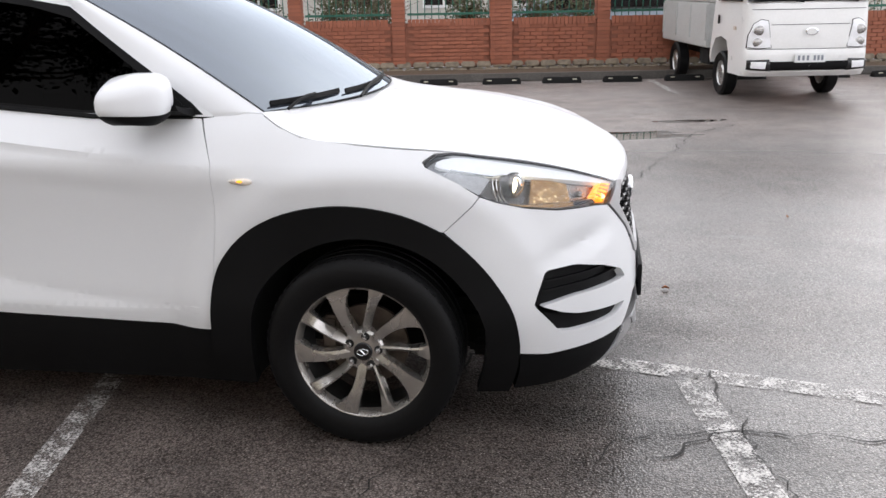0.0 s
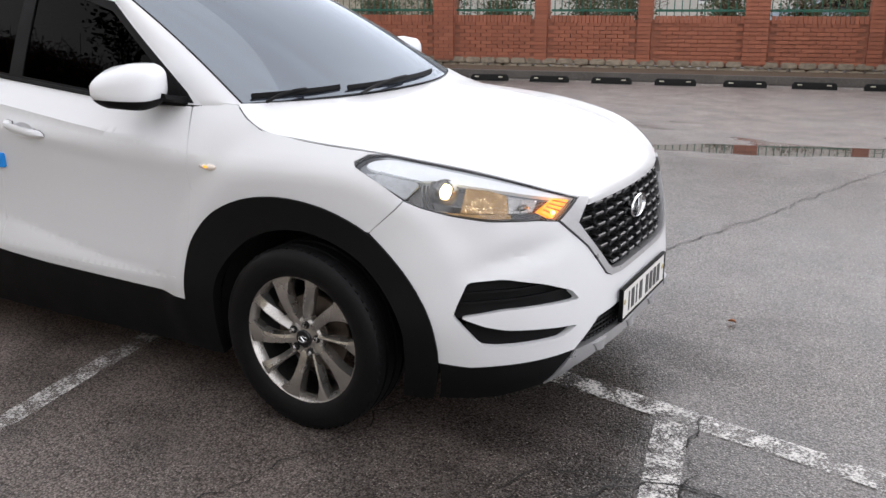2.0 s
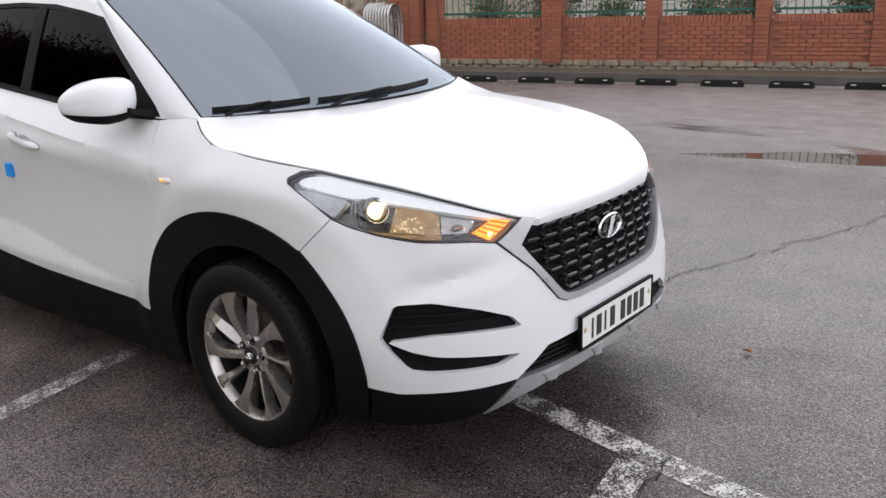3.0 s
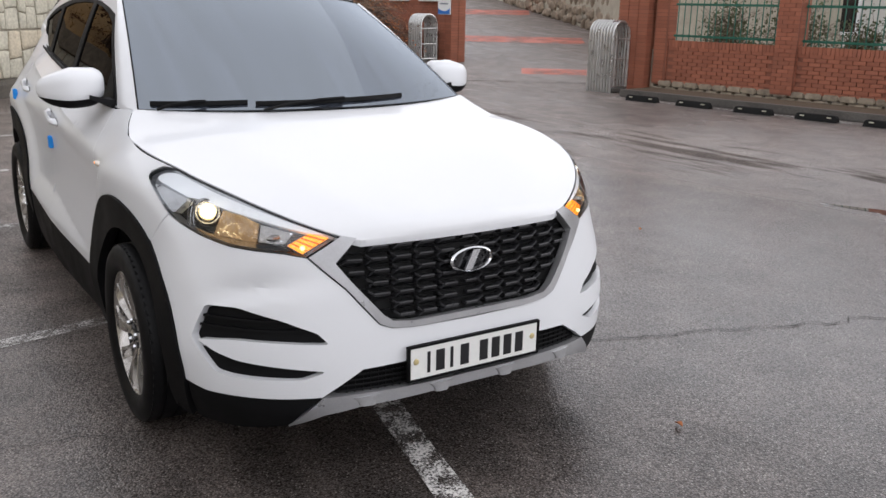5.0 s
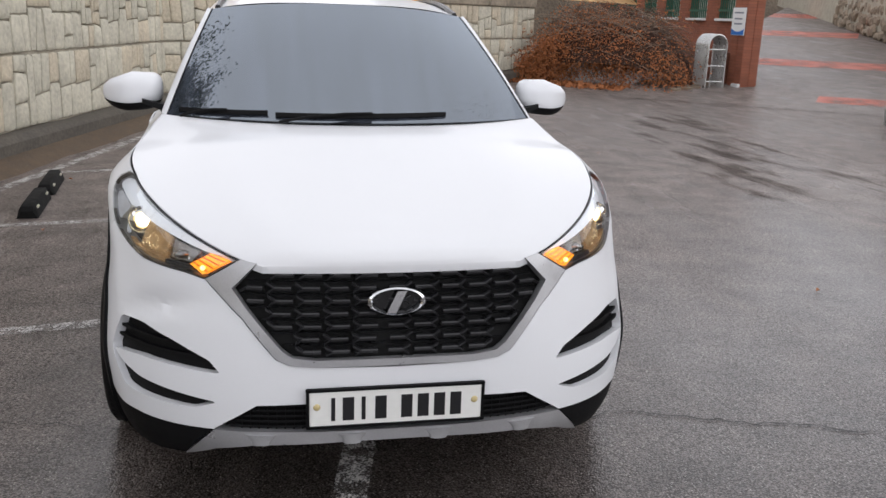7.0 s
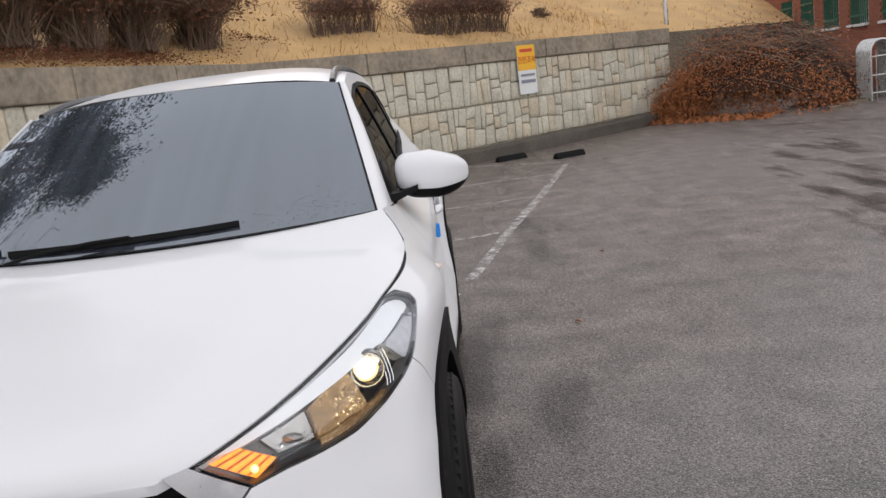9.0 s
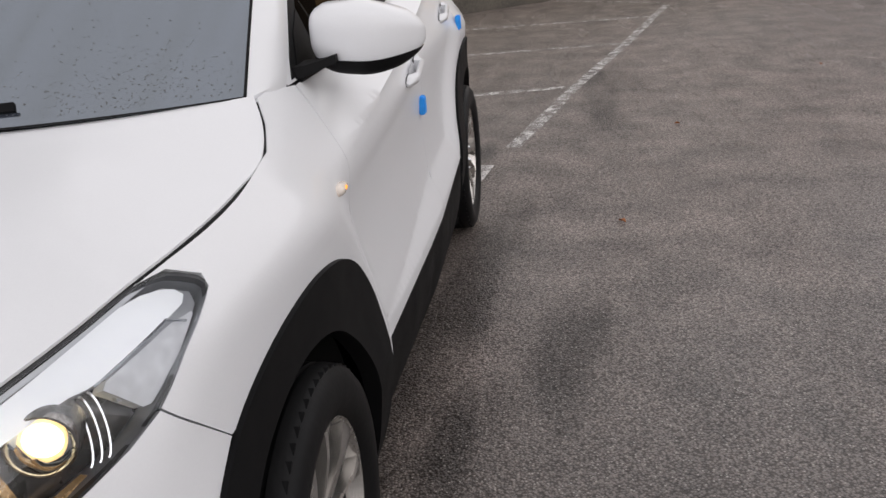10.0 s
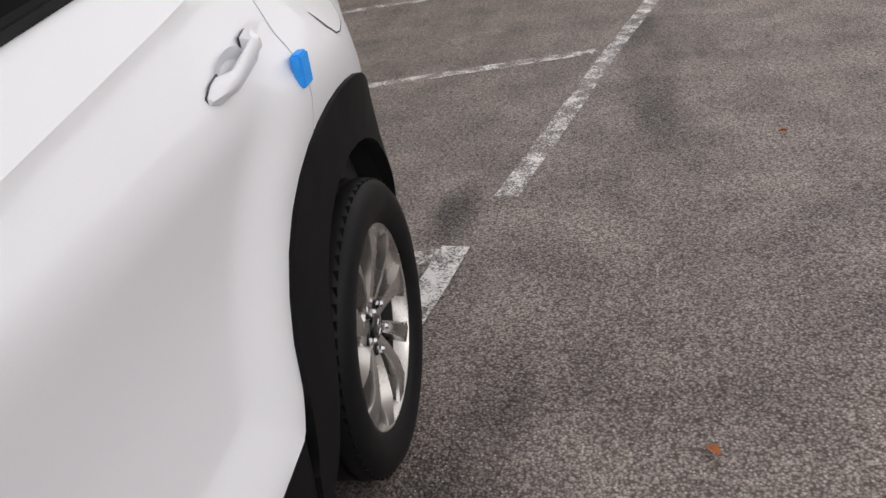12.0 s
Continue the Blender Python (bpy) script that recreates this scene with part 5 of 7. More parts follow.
def strip(name, pts, width, material, label, z=0.004, wob=0.004):
    """A painted line along points on the ground."""
    bm = bmesh.new()
    pts = [Vector((*p, 0)) for p in pts]
    fine = []
    for a, b in zip(pts, pts[1:]):
        n = max(2, int((b - a).length / 0.25))
        fine += [a.lerp(b, i / n) for i in range(n)]
    fine.append(pts[-1])
    rows = []
    for i, p in enumerate(fine):
        d = (fine[min(i + 1, len(fine) - 1)] - fine[max(i - 1, 0)]).normalized()
        s = Vector((-d.y, d.x, 0))
        rows.append([p - s * (width / 2 + random.uniform(-wob, wob)) + Vector((0, 0, z)), p + s * (width / 2 + random.uniform(-wob, wob)) + Vector((0, 0, z))])
    rings(bm, rows, False)
    return tagged(finish(bm, name, material, None, "", False), label, "road marking", "", "structure")


def puddle(cx, cy, length, width, turn, seed):
    """Shallow standing water with a ragged edge that thins out to the ground."""
    rnd = random.Random(seed)
    waves = [(k, rnd.uniform(0, 6.28), rnd.uniform(0.4, 1.0) * 0.42 / k ** 0.6) for k in (2, 3, 5, 7, 11, 17, 23)]
    bm = bmesh.new()
    loops = []
    for share, z in ((1.0, 0.0008), (0.97, 0.003), (0.5, 0.0035)):
        loop = []
        for i in range(160):
            a = 2 * math.pi * i / 160
            r = share * (1 + sum(h * math.sin(k * a + p) for k, p, h in waves) * 0.55)
            x, y = length / 2 * r * math.cos(a), width / 2 * r * math.sin(a)
            loop.append(bm.verts.new((cx + x * math.cos(turn) - y * math.sin(turn), cy + x * math.sin(turn) + y * math.cos(turn), z)))
        loops.append(loop)
    for lo, hi in zip(loops, loops[1:]):
        for i in range(160):
            bm.faces.new((lo[i], lo[(i + 1) % 160], hi[(i + 1) % 160], hi[i]))
    bm.faces.new(loops[-1])
    return tagged(finish(bm, "puddle", WATER, None, "", False), "shallow rain puddle on the wet asphalt", "puddle", "", "structure")


WATER = mat("still_rain_water", (0.07, 0.056, 0.05), 0.03, var=0.3, scale=2, rvar=0.02, coat=0.6)
puddle(0.45, 5.48, 2.9, 0.5, radians(20), 5)
puddle(1.75, 6.75, 0.8, 0.2, radians(15), 9)
strip("bay_front_line", [(3.4, -.66), (1.85, -.31), (.45, -.05), (-1.35, .36), (-2.5, .66)], .115, LINE, "worn white line along the parking bays")
strip("bay_front_line", [(-2.9, .748), (-3.76, .893)], .105, LINEFRESH, "worn white block at the end of a parking bay")
strip("bay_front_line", [(-4.15, 1.03), (-6.06, 1.45), (-8.29, 2.0), (-10.4, 2.48), (-11.6, 2.76)], .095, LINE, "worn white line along the parking bays")
strip("bay_line", [(1.13, -.20), (1.75, -3.3)], .12, LINE, "worn white parking bay line")
for a, b in (((-1.35, .30), (-.62, -3.35)), ((-3.7, .85), (-3.05, -2.85)), ((-6.04, 1.36), (-5.25, -2.42)), ((-8.27, 1.92), (-7.65, -1.87)), ((-10.4, 2.40), (-9.95, -1.33)), ((-11.9, 2.7), (-13.1, 1.1))):
    strip("bay_line", [a, b], .10, LINE, "worn white parking bay line")
strip("bay_wall_line", [(2.0, -4.05), (-4.46, -2.58), (-9.9, -1.33)], .11, LINE, "worn white line along the wall side of the bays")


def crack(pts, width, name="asphalt_crack"):
    bm = bmesh.new()
    fine = []
    for a, b in zip(pts, pts[1:]):
        a, b = Vector((*a, 0)), Vector((*b, 0))
        n = max(2, int((b - a).length / 0.045))
        d = (b - a).normalized()
        s = Vector((-d.y, d.x, 0))
        fine += [a.lerp(b, i / n) + s * (random.gauss(0, .013) + .05 * noise.noise(Vector((a.x * 3 + i * .3, a.y, 5)))) for i in range(n)]
    rows = []
    for i, p in enumerate(fine):
        d = (fine[min(i + 1, len(fine) - 1)] - fine[max(i - 1, 0)]).normalized()
        s = Vector((-d.y, d.x, 0))
        w = width * random.uniform(.25, 1.0)
        rows.append([p - s * w / 2 + Vector((0, 0, .0055)), p + s * w / 2 + Vector((0, 0, .0055))])
    rings(bm, rows, False)
    return tagged(finish(bm, name, CRACK, None, "", False), "thin branching crack in the asphalt", "crack", "", "structure")


crack([(-.9, -3.2), (-.35, -2.3), (-.03, -1.89), (-.01, -1.47), (.15, -.98)], .008)
crack([(.15, -.98), (.3, .2), (.24, 1.08), (.61, 2.2), (.93, 3.16), (1.28, 4.4), (1.5, 5.1), (1.72, 5.9), (2.3, 6.6)], .012)
crack([(.95, -.9), (1.22, -.66), (1.76, -.63), (2.4, -.78), (3.2, -.72)], .013)
crack([(.9, -1.25), (1.3, -1.2), (1.55, -1.42), (1.9, -1.5)], .010)
crack([(1.22, -.66), (.9, -.75), (.7, -1.0)], .008)
crack([(1.22, -.15), (1.29, -.65), (1.4, -1.1)], .008)


def leafbit(x, y, size, turn, material=DEADLEAF, name="fallen_leaf"):
    bm = bmesh.new()
    n = 9
    top = [Vector((size * (t - .5), size * .36 * math.sin(math.pi * t) ** .8, .012 * math.sin(math.pi * t))) for t in [i / n for i in range(n + 1)]]
    bot = [Vector((p.x, -p.y * .9, p.z + .006)) for p in top]
    mid = [Vector((p.x, 0, p.z * .3)) for p in top]
    rings(bm, [top, mid, bot], False)
    ob = finish(bm, name, material)
    ob.matrix_basis = pose(x, y, .006, 4, 3, turn)
    return tagged(ob, "curled russet dead leaf on wet asphalt", "leaf", "fallen leaves")


for k, (x, y, s) in enumerate(((1.113, .848, .055), (-2.70, 1.63, .06), (-4.6, 2.1, .05), (-2.4, -2.4, .05), (-3.0, -1.9, .06), (2.0, 2.4, .035), (-1.2, 2.9, .04), (-6.5, 3.5, .05), (-7.2, -1.2, .06), (-4.9, -2.1, .05))):
    leafbit(x, y, s * .7, 47 * k)


# ---- wheel stops ----
def wheel_stop(label):
    ob = thing("wheel_stop", label, "wheel stop", group="rubber wheel stops")
    bm = bmesh.new()
    loops = []
    for x, k in ((-.31, .55), (-.29, .9), (-.27, 1), (.27, 1), (.29, .9), (.31, .55)):
        loops.append([Vector((x, -.075, 0)), Vector((x, -.065 * (.6 + .4 * k), .05 * k)), Vector((x, -.040, .095 * k)), Vector((x, .040, .095 * k)), Vector((x, .065 * (.6 + .4 * k), .05 * k)), Vector((x, .075, 0))])
    rings(bm, loops, True, True)
    part("block", bm, STOPPER, ob, sharp=30)
    for x in (-.2, .2):
        bm = bmesh.new()
        box(bm, (x, -.055, .062), (.07, .022, .018), bevel=.004)
        part("reflector", bm, REFLEX, ob)
    return ob


KO, KT = (-7.6, 9.75), 10.83
KX, KN = Vector((math.cos(radians(KT)), math.sin(radians(KT)), 0)), Vector((-math.sin(radians(KT)), math.cos(radians(KT)), 0))


def by_wall(s, off, z=0.0):
    return Vector((*KO, z)) + KX * s + KN * off


first = wheel_stop("black rubber wheel stop with pale reflectors by the kerb")
first.matrix_basis = pose(*by_wall(3.8, -.36), 0, 0, KT)
for s in (-.25, .75, 1.8, 2.8, 4.8, 5.78, 6.8, 7.77, 8.75, 9.75, 10.75, 12.1, 13.1):
    copy_thing(first, pose(*by_wall(s, -.36), 0, 0, KT + random.uniform(-2, 2)))
for (x, y) in ((-3.75, -2.13), (-4.58, -2.20), (-6.15, -1.64), (-6.98, -1.69), (-8.6, -1.18), (-9.43, -1.20)):
    c = copy_thing(first, pose(x, y, 0, 0, 0, 184 + random.uniform(-2, 2)) @ Matrix.Diagonal((1.2, 1, 1, 1)))
    tagged(c, "black rubber wheel stop in a bay by the stone wall")
for (x, y) in ((-12.66, 2.95), (-13.34, 2.0)):
    c = copy_thing(first, pose(x, y, 0, 0, 0, -58))
    tagged(c, "black rubber wheel stop in a far bay")

for s in (1.3, 3.3, 5.3, 7.25, 9.25, 11.6):
    a, b = by_wall(s, -.2), by_wall(s - .1, -2.1)
    strip("kerb_bay_line", [(a.x, a.y), (b.x, b.y)], .10, LINEFAINT if s < 9 else LINE, "faded white parking bay line at the kerb")
a, b = by_wall(-1.0, -.22), by_wall(9.0, -.22)
strip("kerb_bay_line", [(a.x, a.y), (b.x, b.y)], .09, LINE, "worn white line along the kerb")
strip("gate_line", [(-9.6, 9.55), (-15.2, 9.1)], .10, LINEFAINT, "faint white line across the gateway")

# ---- brick boundary wall with green railings ----
wall = thing("wall_north", "red brick boundary wall with pillars on a stone plinth", "wall", (*KO, 0), KT, kind="structure")
S0, S1 = -1.0, 17.0
bm = bmesh.new()
box(bm, ((S0 + S1) / 2, .075, .065), (S1 - S0, .15, .13), bevel=.012)
tagged(part("kerb", bm, KERB, wall), "dark stained concrete kerb")
bm = bmesh.new()
box(bm, ((S0 + S1) / 2, .56, .06), (S1 - S0, .82, .12))
part("verge", bm, SOIL, wall)
bm = bmesh.new()
n = int((S1 - S0) / .28)
for i in range(n):
    for row in range(2):
        x = S0 + (i + .5 + .5 * row) * (S1 - S0) / n
        box(bm, (x, 1.04 + random.uniform(-.02, .02), .10 + .11 * row), ((S1 - S0) / n * random.uniform(.85, .97), .16, .10), bevel=.02)
ob = part("plinth_stone", bm, CONCRETE, wall)
tagged(ob, "mossy stone plinth", kind="stuff")
bm = bmesh.new()
box(bm, ((S0 + S1) / 2, 1.125, .55), (S1 - S0, .19, .74))
part("mortar_core", bm, MORTAR, wall)
pillars = [(S0 + .12, .30)] + [(1.55 + 1.78 * k, .38 if k % 3 == 0 else .23) for k in range(9)]
for s, w in pillars:
    bm = bmesh.new()
    box(bm, (s, 1.125, 1.1), (w - .02, .36 if w > .3 else .27, 1.80))
    part("pillar_core", bm, MORTAR, wall)
    bm = bmesh.new()
    box(bm, (s, 1.125, 2.03), (w + .06, .46, .08), bevel=.015)
    part("pillar_cap", bm, CONCRETE, wall)
bm = bmesh.new()
box(bm, (0, 0, 0), (.192, .03, .056), bevel=.004)
bmesh.ops.delete(bm, geom=[f for f in bm.faces if f.calc_center_median().y > .014], context="FACES")
brick_me = finish(bm, "brick", BRICK, None, smooth=False).data
bpy.data.objects.remove(bpy.data.objects["brick"])
near_bricks, far_bricks = [], []
for c in range(10):
    z = .255 + c * .0655
    k = 0
    while True:
        s = S0 + .1 + k * .2025 + (.101 if c % 2 else 0)
        k += 1
        if s > S1:
            break
        if any(abs(s - p) < w / 2 + .06 for p, w in pillars):
            continue
        (near_bricks if 1.5 < s < 6.2 else far_bricks).append(pose(s, 1.022 + random.uniform(-.003, .003), z, 0, random.uniform(-.6, .6), 0))
k = 0
while S0 + .05 + k * .068 < S1:
    s = S0 + .05 + k * .068
    k += 1
    if not any(abs(s - p) < w / 2 + .03 for p, w in pillars):
        far_bricks.append(pose(s, 1.012 + random.uniform(-.003, .003), .930, 0, 90, 0) @ Matrix.Diagonal((.62, 1.3, 1.12, 1)))
for s, w in pillars:
    y0 = 1.125 - (.19 if w > .3 else .145)
    for c in range(27):
        z = .255 + c * .0655
        nb = 2 if w > .3 else 1
        for j in range(nb + (c % 2 if nb == 2 else 0)):
            if nb == 2 and c % 2:
                x, sc = (-.145, .45) if j == 0 else (0.0, .98) if j == 1 else (.145, .45)
            elif nb == 2:
                x, sc = (-.095 + .19 * j), .95
            else:
                x, sc = 0.0, 1.15
            far_bricks.append(pose(s + x, y0 + .01, z) @ Matrix.Diagonal((sc, 1, 1, 1)))
        for sd in (-1, 1):
            far_bricks.append(pose(s + sd * (w / 2 - .012), 1.125, z, 0, 0, 90 * sd) @ Matrix.Diagonal((1.3, 1, 1, 1)))
for m in near_bricks[:300]:
    share("brick", brick_me, wall, m)


def merge(name, data, places, parent, material, label=""):
    """Many alike pieces as one mesh."""
    co = np.array([v.co for v in data.vertices])
    faces = [list(p.vertices) for p in data.polygons]
    vs, fs = [], []
    for i, m in enumerate(places):
        a = np.array(m)
        vs.append(co @ a[:3, :3].T + a[:3, 3])
        fs += [[v + i * len(co) for v in f] for f in faces]
    me = bpy.data.meshes.new(name)
    me.from_pydata(np.concatenate(vs).tolist(), [], fs)
    me.materials.append(material)
    ob = new(name, me)
    ob.parent = parent
    return tagged(ob, label, kind="stuff")


merge("brickwork", brick_me, far_bricks + near_bricks[300:], wall, BRICK, "red bricks in running bond")


def railing(width):
    ob = thing("railing", "dark green metal railing between brick pillars", "railing", group="railings on the brick wall")
    for z in (1.07, 1.62):
        bm = bmesh.new()
        box(bm, (0, 0, z), (width, .03, .04), bevel=.006)
        part("rail", bm, GREEN, ob)
    n = int(width / .118)
    bm = bmesh.new()
    tube(bm, [(0, 0, .97), (0, 0, 1.80), (0, 0, 1.84)], lambda t: .009 if t < .9 else .002, 6)
    bar = part("bar", bm, GREEN, ob)
    bar.matrix_basis = pose(-width / 2 + .06, 0, 0)
    for i in range(1, n):
        share("bar", bar.data, ob, pose(-width / 2 + .06 + (width - .12) * i / (n - 1), 0, 0))
    return ob


rail = railing(1.47)
rail.matrix_basis = pose(*by_wall(1.55 + .89, 1.125), 0, 0, KT)
for k in range(1, 8):
    copy_thing(rail, pose(*by_wall(1.55 + .89 + 1.78 * k, 1.125), 0, 0, KT))
c = railing(2.0)
c.matrix_basis = pose(*by_wall(.31, 1.125), 0, 0, KT)


# ---- plants ----
def leaves(bm, centre, spread, count, size, rnd, squash=1.0):
    for _ in range(count):
        p = Vector(centre) + Vector((rnd.gauss(0, spread[0]), rnd.gauss(0, spread[1]), rnd.gauss(0, spread[2])))
        if p.z < .02:
            p.z = .02
        u = Vector((rnd.gauss(0, 1), rnd.gauss(0, 1), rnd.gauss(0, 1))).normalized()
        v = u.orthogonal().normalized()
        w = size * rnd.uniform(.5, 1.2)
        u, v = u * w, v * w * .55
        vs = [bm.verts.new(q) for q in (p - u, p + v - u * .1, p + u, p - v + u * .1)]
        bm.faces.new(vs)


def shrub(name, label, at, size, seed, twig=TWIG, leaf=DEADLEAF, twigs=110, leafs=500, lean=0.9, cat="shrub", group="", row=False, turn=0.0):
    rnd = random.Random(seed)
    ob = thing(name, label, cat, at, turn, group=group)
    bm, bl = bmesh.new(), bmesh.new()
    for _ in range(twigs):
        a, r = rnd.uniform(0, 6.28), rnd.uniform(.1, 1)
        tip = Vector((math.cos(a) * size[0] * r * lean, math.sin(a) * size[1] * r * lean, size[2] * rnd.uniform(.55, 1.05) * (1 - .35 * r * r)))
        base = Vector((rnd.gauss(0, .12) * size[0], rnd.gauss(0, .12) * size[1], 0))
        if row:
            base.x = rnd.uniform(-.85, .85) * size[0]
            tip = Vector((base.x + rnd.gauss(0, .16), rnd.uniform(-1, 1) * size[1], size[2] * rnd.uniform(.7, 1.04) * (1 - .35 * abs(base.x / size[0]) ** 4)))
        mid = base.lerp(tip, .5) + Vector((0, 0, size[2] * .12))
        pts = [base, base.lerp(mid, .5) + Vector((rnd.gauss(0, .03), rnd.gauss(0, .03), .02)), mid, mid.lerp(tip, .6) + Vector((rnd.gauss(0, .05), rnd.gauss(0, .05), 0)), tip]
        w = (.010 if leaf is LEAF else .0062) * rnd.uniform(.6, 1.3)
        tube(bm, pts, lambda t: w * (1.1 - t), 3, False)
        for _ in range(3):
            q = mid.lerp(tip, rnd.uniform(0, .9))
            tube(bm, [q, q + Vector((rnd.gauss(0, .14), rnd.gauss(0, .14), rnd.uniform(.02, .22))) * size[2]], .004, 3, False)
        if leafs:
            leaves(bl, mid.lerp(tip, rnd.uniform(.2, 1)), (size[0] * .12, size[1] * .12, size[2] * .1), max(1, leafs // twigs), .035, rnd)
    tagged(part("twig_mass", bm, twig, ob), "thin brown twigs", kind="stuff")
    if leafs:
        tagged(part("leaves", bl, leaf, ob), "small leaves", kind="stuff")
    else:
        bl.free()
    return ob


# behind the railings: hedge plants, a parked car, a pale house
for k, (s, o, w, h) in enumerate(((-.3, 2.3, .9, 1.7), (.9, 2.6, .9, 1.9), (2.3, 2.2, .8, 1.5), (3.9, 2.4, .8, 1.6), (4.6, 3.0, .7, 2.0), (6.4, 2.3, .7, 1.45), (7.7, 2.2, .7, 1.45), (8.6, 2.6, .6, 1.5), (11.8, 2.4, .8, 1.5), (13.5, 2.6, .9, 1.8))):
    shrub("hedge_plant", "olive green shrub behind the railings", by_wall(s, o), (w, w * .8, h), 40 + k, leaf=LEAF, twigs=60, leafs=1500, group="shrubs behind the railings")
bm = bmesh.new()
far = thing("house", "pale rendered house behind the railings", "house", by_wall(6.0, 9.0), KT)
box(bm, (0, 2.0, 1.8), (24, 4, 3.6))
part("house_wall", bm, PALEWALL, far)
bm = bmesh.new()
rings(bm, [[Vector((x, -.4, 3.5)), Vector((x, 2, 4.6)), Vector((x, 4.4, 3.5)), Vector((x, 2, 4.45))] for x in (-12.4, 12.4)], True, True)
part("house_roof", bm, KERB, far)
for k in range(9):
    bm = bmesh.new()
    box(bm, (-9.6 + 2.4 * k, -.02, 1.6), (1.1, .06, 1.2), bevel=.01)
    wnd = part("house_window", bm, SIGNWHITE, far)
    bm = bmesh.new()
    for dx in (-.26, .26):
        box(bm, (-9.6 + 2.4 * k + dx, -.056, 1.6), (.46, .02, 1.05))
    part("house_pane", bm, GLOSSY, wnd)


def hatchback(at, turn, material, label):
    ob = thing("parked_car", label, "car", at, turn)
    prof = [(-2.0, .35), (-2.05, .7), (-1.95, .95), (-1.3, 1.05), (-.6, 1.45), (.4, 1.5), (1.3, 1.4), (1.85, 1.0), (2.0, .7), (1.95, .35)]
    bm = bmesh.new()
    rings(bm, [[Vector((x, y * (.8 if z < 1.02 else .62), z)) for x, z in prof] for y in (-1, -.97, .97, 1)], True, True)
    part("body", bm, material, ob)
    bm = bmesh.new()
    rings(bm, [[Vector((x, y, z)) for x, z in ((-1.2, 1.07), (-.58, 1.40), (.4, 1.45), (1.2, 1.34), (1.5, 1.07))] for y in (-.80, .80)], True, True)
    part("side_glass", bm, GLOSSY, ob)
    for x in (-1.3, 1.3):
        for y in (-.75, .75):
            bm = bmesh.new()
            lathe(bm, [(.05, -.09), (.2, -.1), (.30, -.08), (.31, 0), (.30, .08), (.2, .1), (.05, .09)], 24, (x, y, .31))
            part("wheel", bm, RUBBER, ob)
    return ob


hatchback(by_wall(9.0, 4.2), KT, BLUECAR, "pale blue parked car behind the railings")

# ---- white cargo truck ----
truck = thing("truck", "white cab-over cargo truck backed up to the kerb", "truck", by_wall(10.47, -2.28), KT)
truck.matrix_basis = truck.matrix_basis @ Matrix.Diagonal((.95, 1, 1, 1))
bm = bmesh.new()
prof = [(-1.02, .34), (-1.085, .40), (-1.10, .60), (-1.085, .67), (-1.07, .69), (-1.06, .95), (-1.00, 1.24), (-.92, 1.30), (-.52, 1.90), (-.35, 1.98), (.42, 1.98), (.46, 1.9), (.46, .50), (.40, .42), (.36, .60), (.24, .76), (.0, .80), (-.24, .76), (-.36, .60), (-.40, .34)]
cab_k = spline([0, .45, .62, .72, .78, .815, .83], [1.0, .992, .97, .94, .90, .84, .74])
cab_y = spline([.34, .40, .60, .67, .70, .95, 1.24], [-1.02, -1.085, -1.10, -1.085, -1.07, -1.06, -1.0])


def cab_front(x, z, out=0.0):
    """A place on the truck's nose."""
    return Vector((x, -.3 + (cab_y(z) + .3) * cab_k(abs(x)) - out, z))


def nose_patch(outline, out, deep=.03):
    bm = bmesh.new()
    ring = densify(outline, .06, 1)
    c = np.array(outline).mean(0)
    rings(bm, [[cab_front(c[0] + (x - c[0]) * w, c[1] + (z - c[1]) * w, o) for x, z in ring] for w, o in ((1, -deep), (1, out * .6), (.94, out), (.5, out), (.02, out))])
    bmesh.ops.recalc_face_normals(bm, faces=bm.faces)
    return bm


loops = []
for x in (-.83, -.815, -.78, -.72, -.62, -.45, 0, .45, .62, .72, .78, .815, .83):
    k = cab_k(abs(x))
    loops.append([Vector((x * (1 if z < 1.25 else 1 - .10 * (z - 1.25) / .7), (-.3 + (y + .3) * k) if y < -.3 else y, z)) for y, z in prof])
rings(bm, loops, True, True)
bmesh.ops.recalc_face_normals(bm, faces=bm.faces)
cab = part("cab", bm, TRUCKWHITE, truck, sharp=30)
bm = bmesh.new()
rings(bm, [[Vector((x * (.78 if z > 1.6 else .82), -.3 + (y + .3) * (.93 if abs(x) == 1 else .99) - .014, z)) for x in (-1, -.9, 0, .9, 1)] for y, z in ((-.985, 1.27), (-.90, 1.345), (-.54, 1.86))], False)
part("windscreen", bm, GLOSSY, cab)
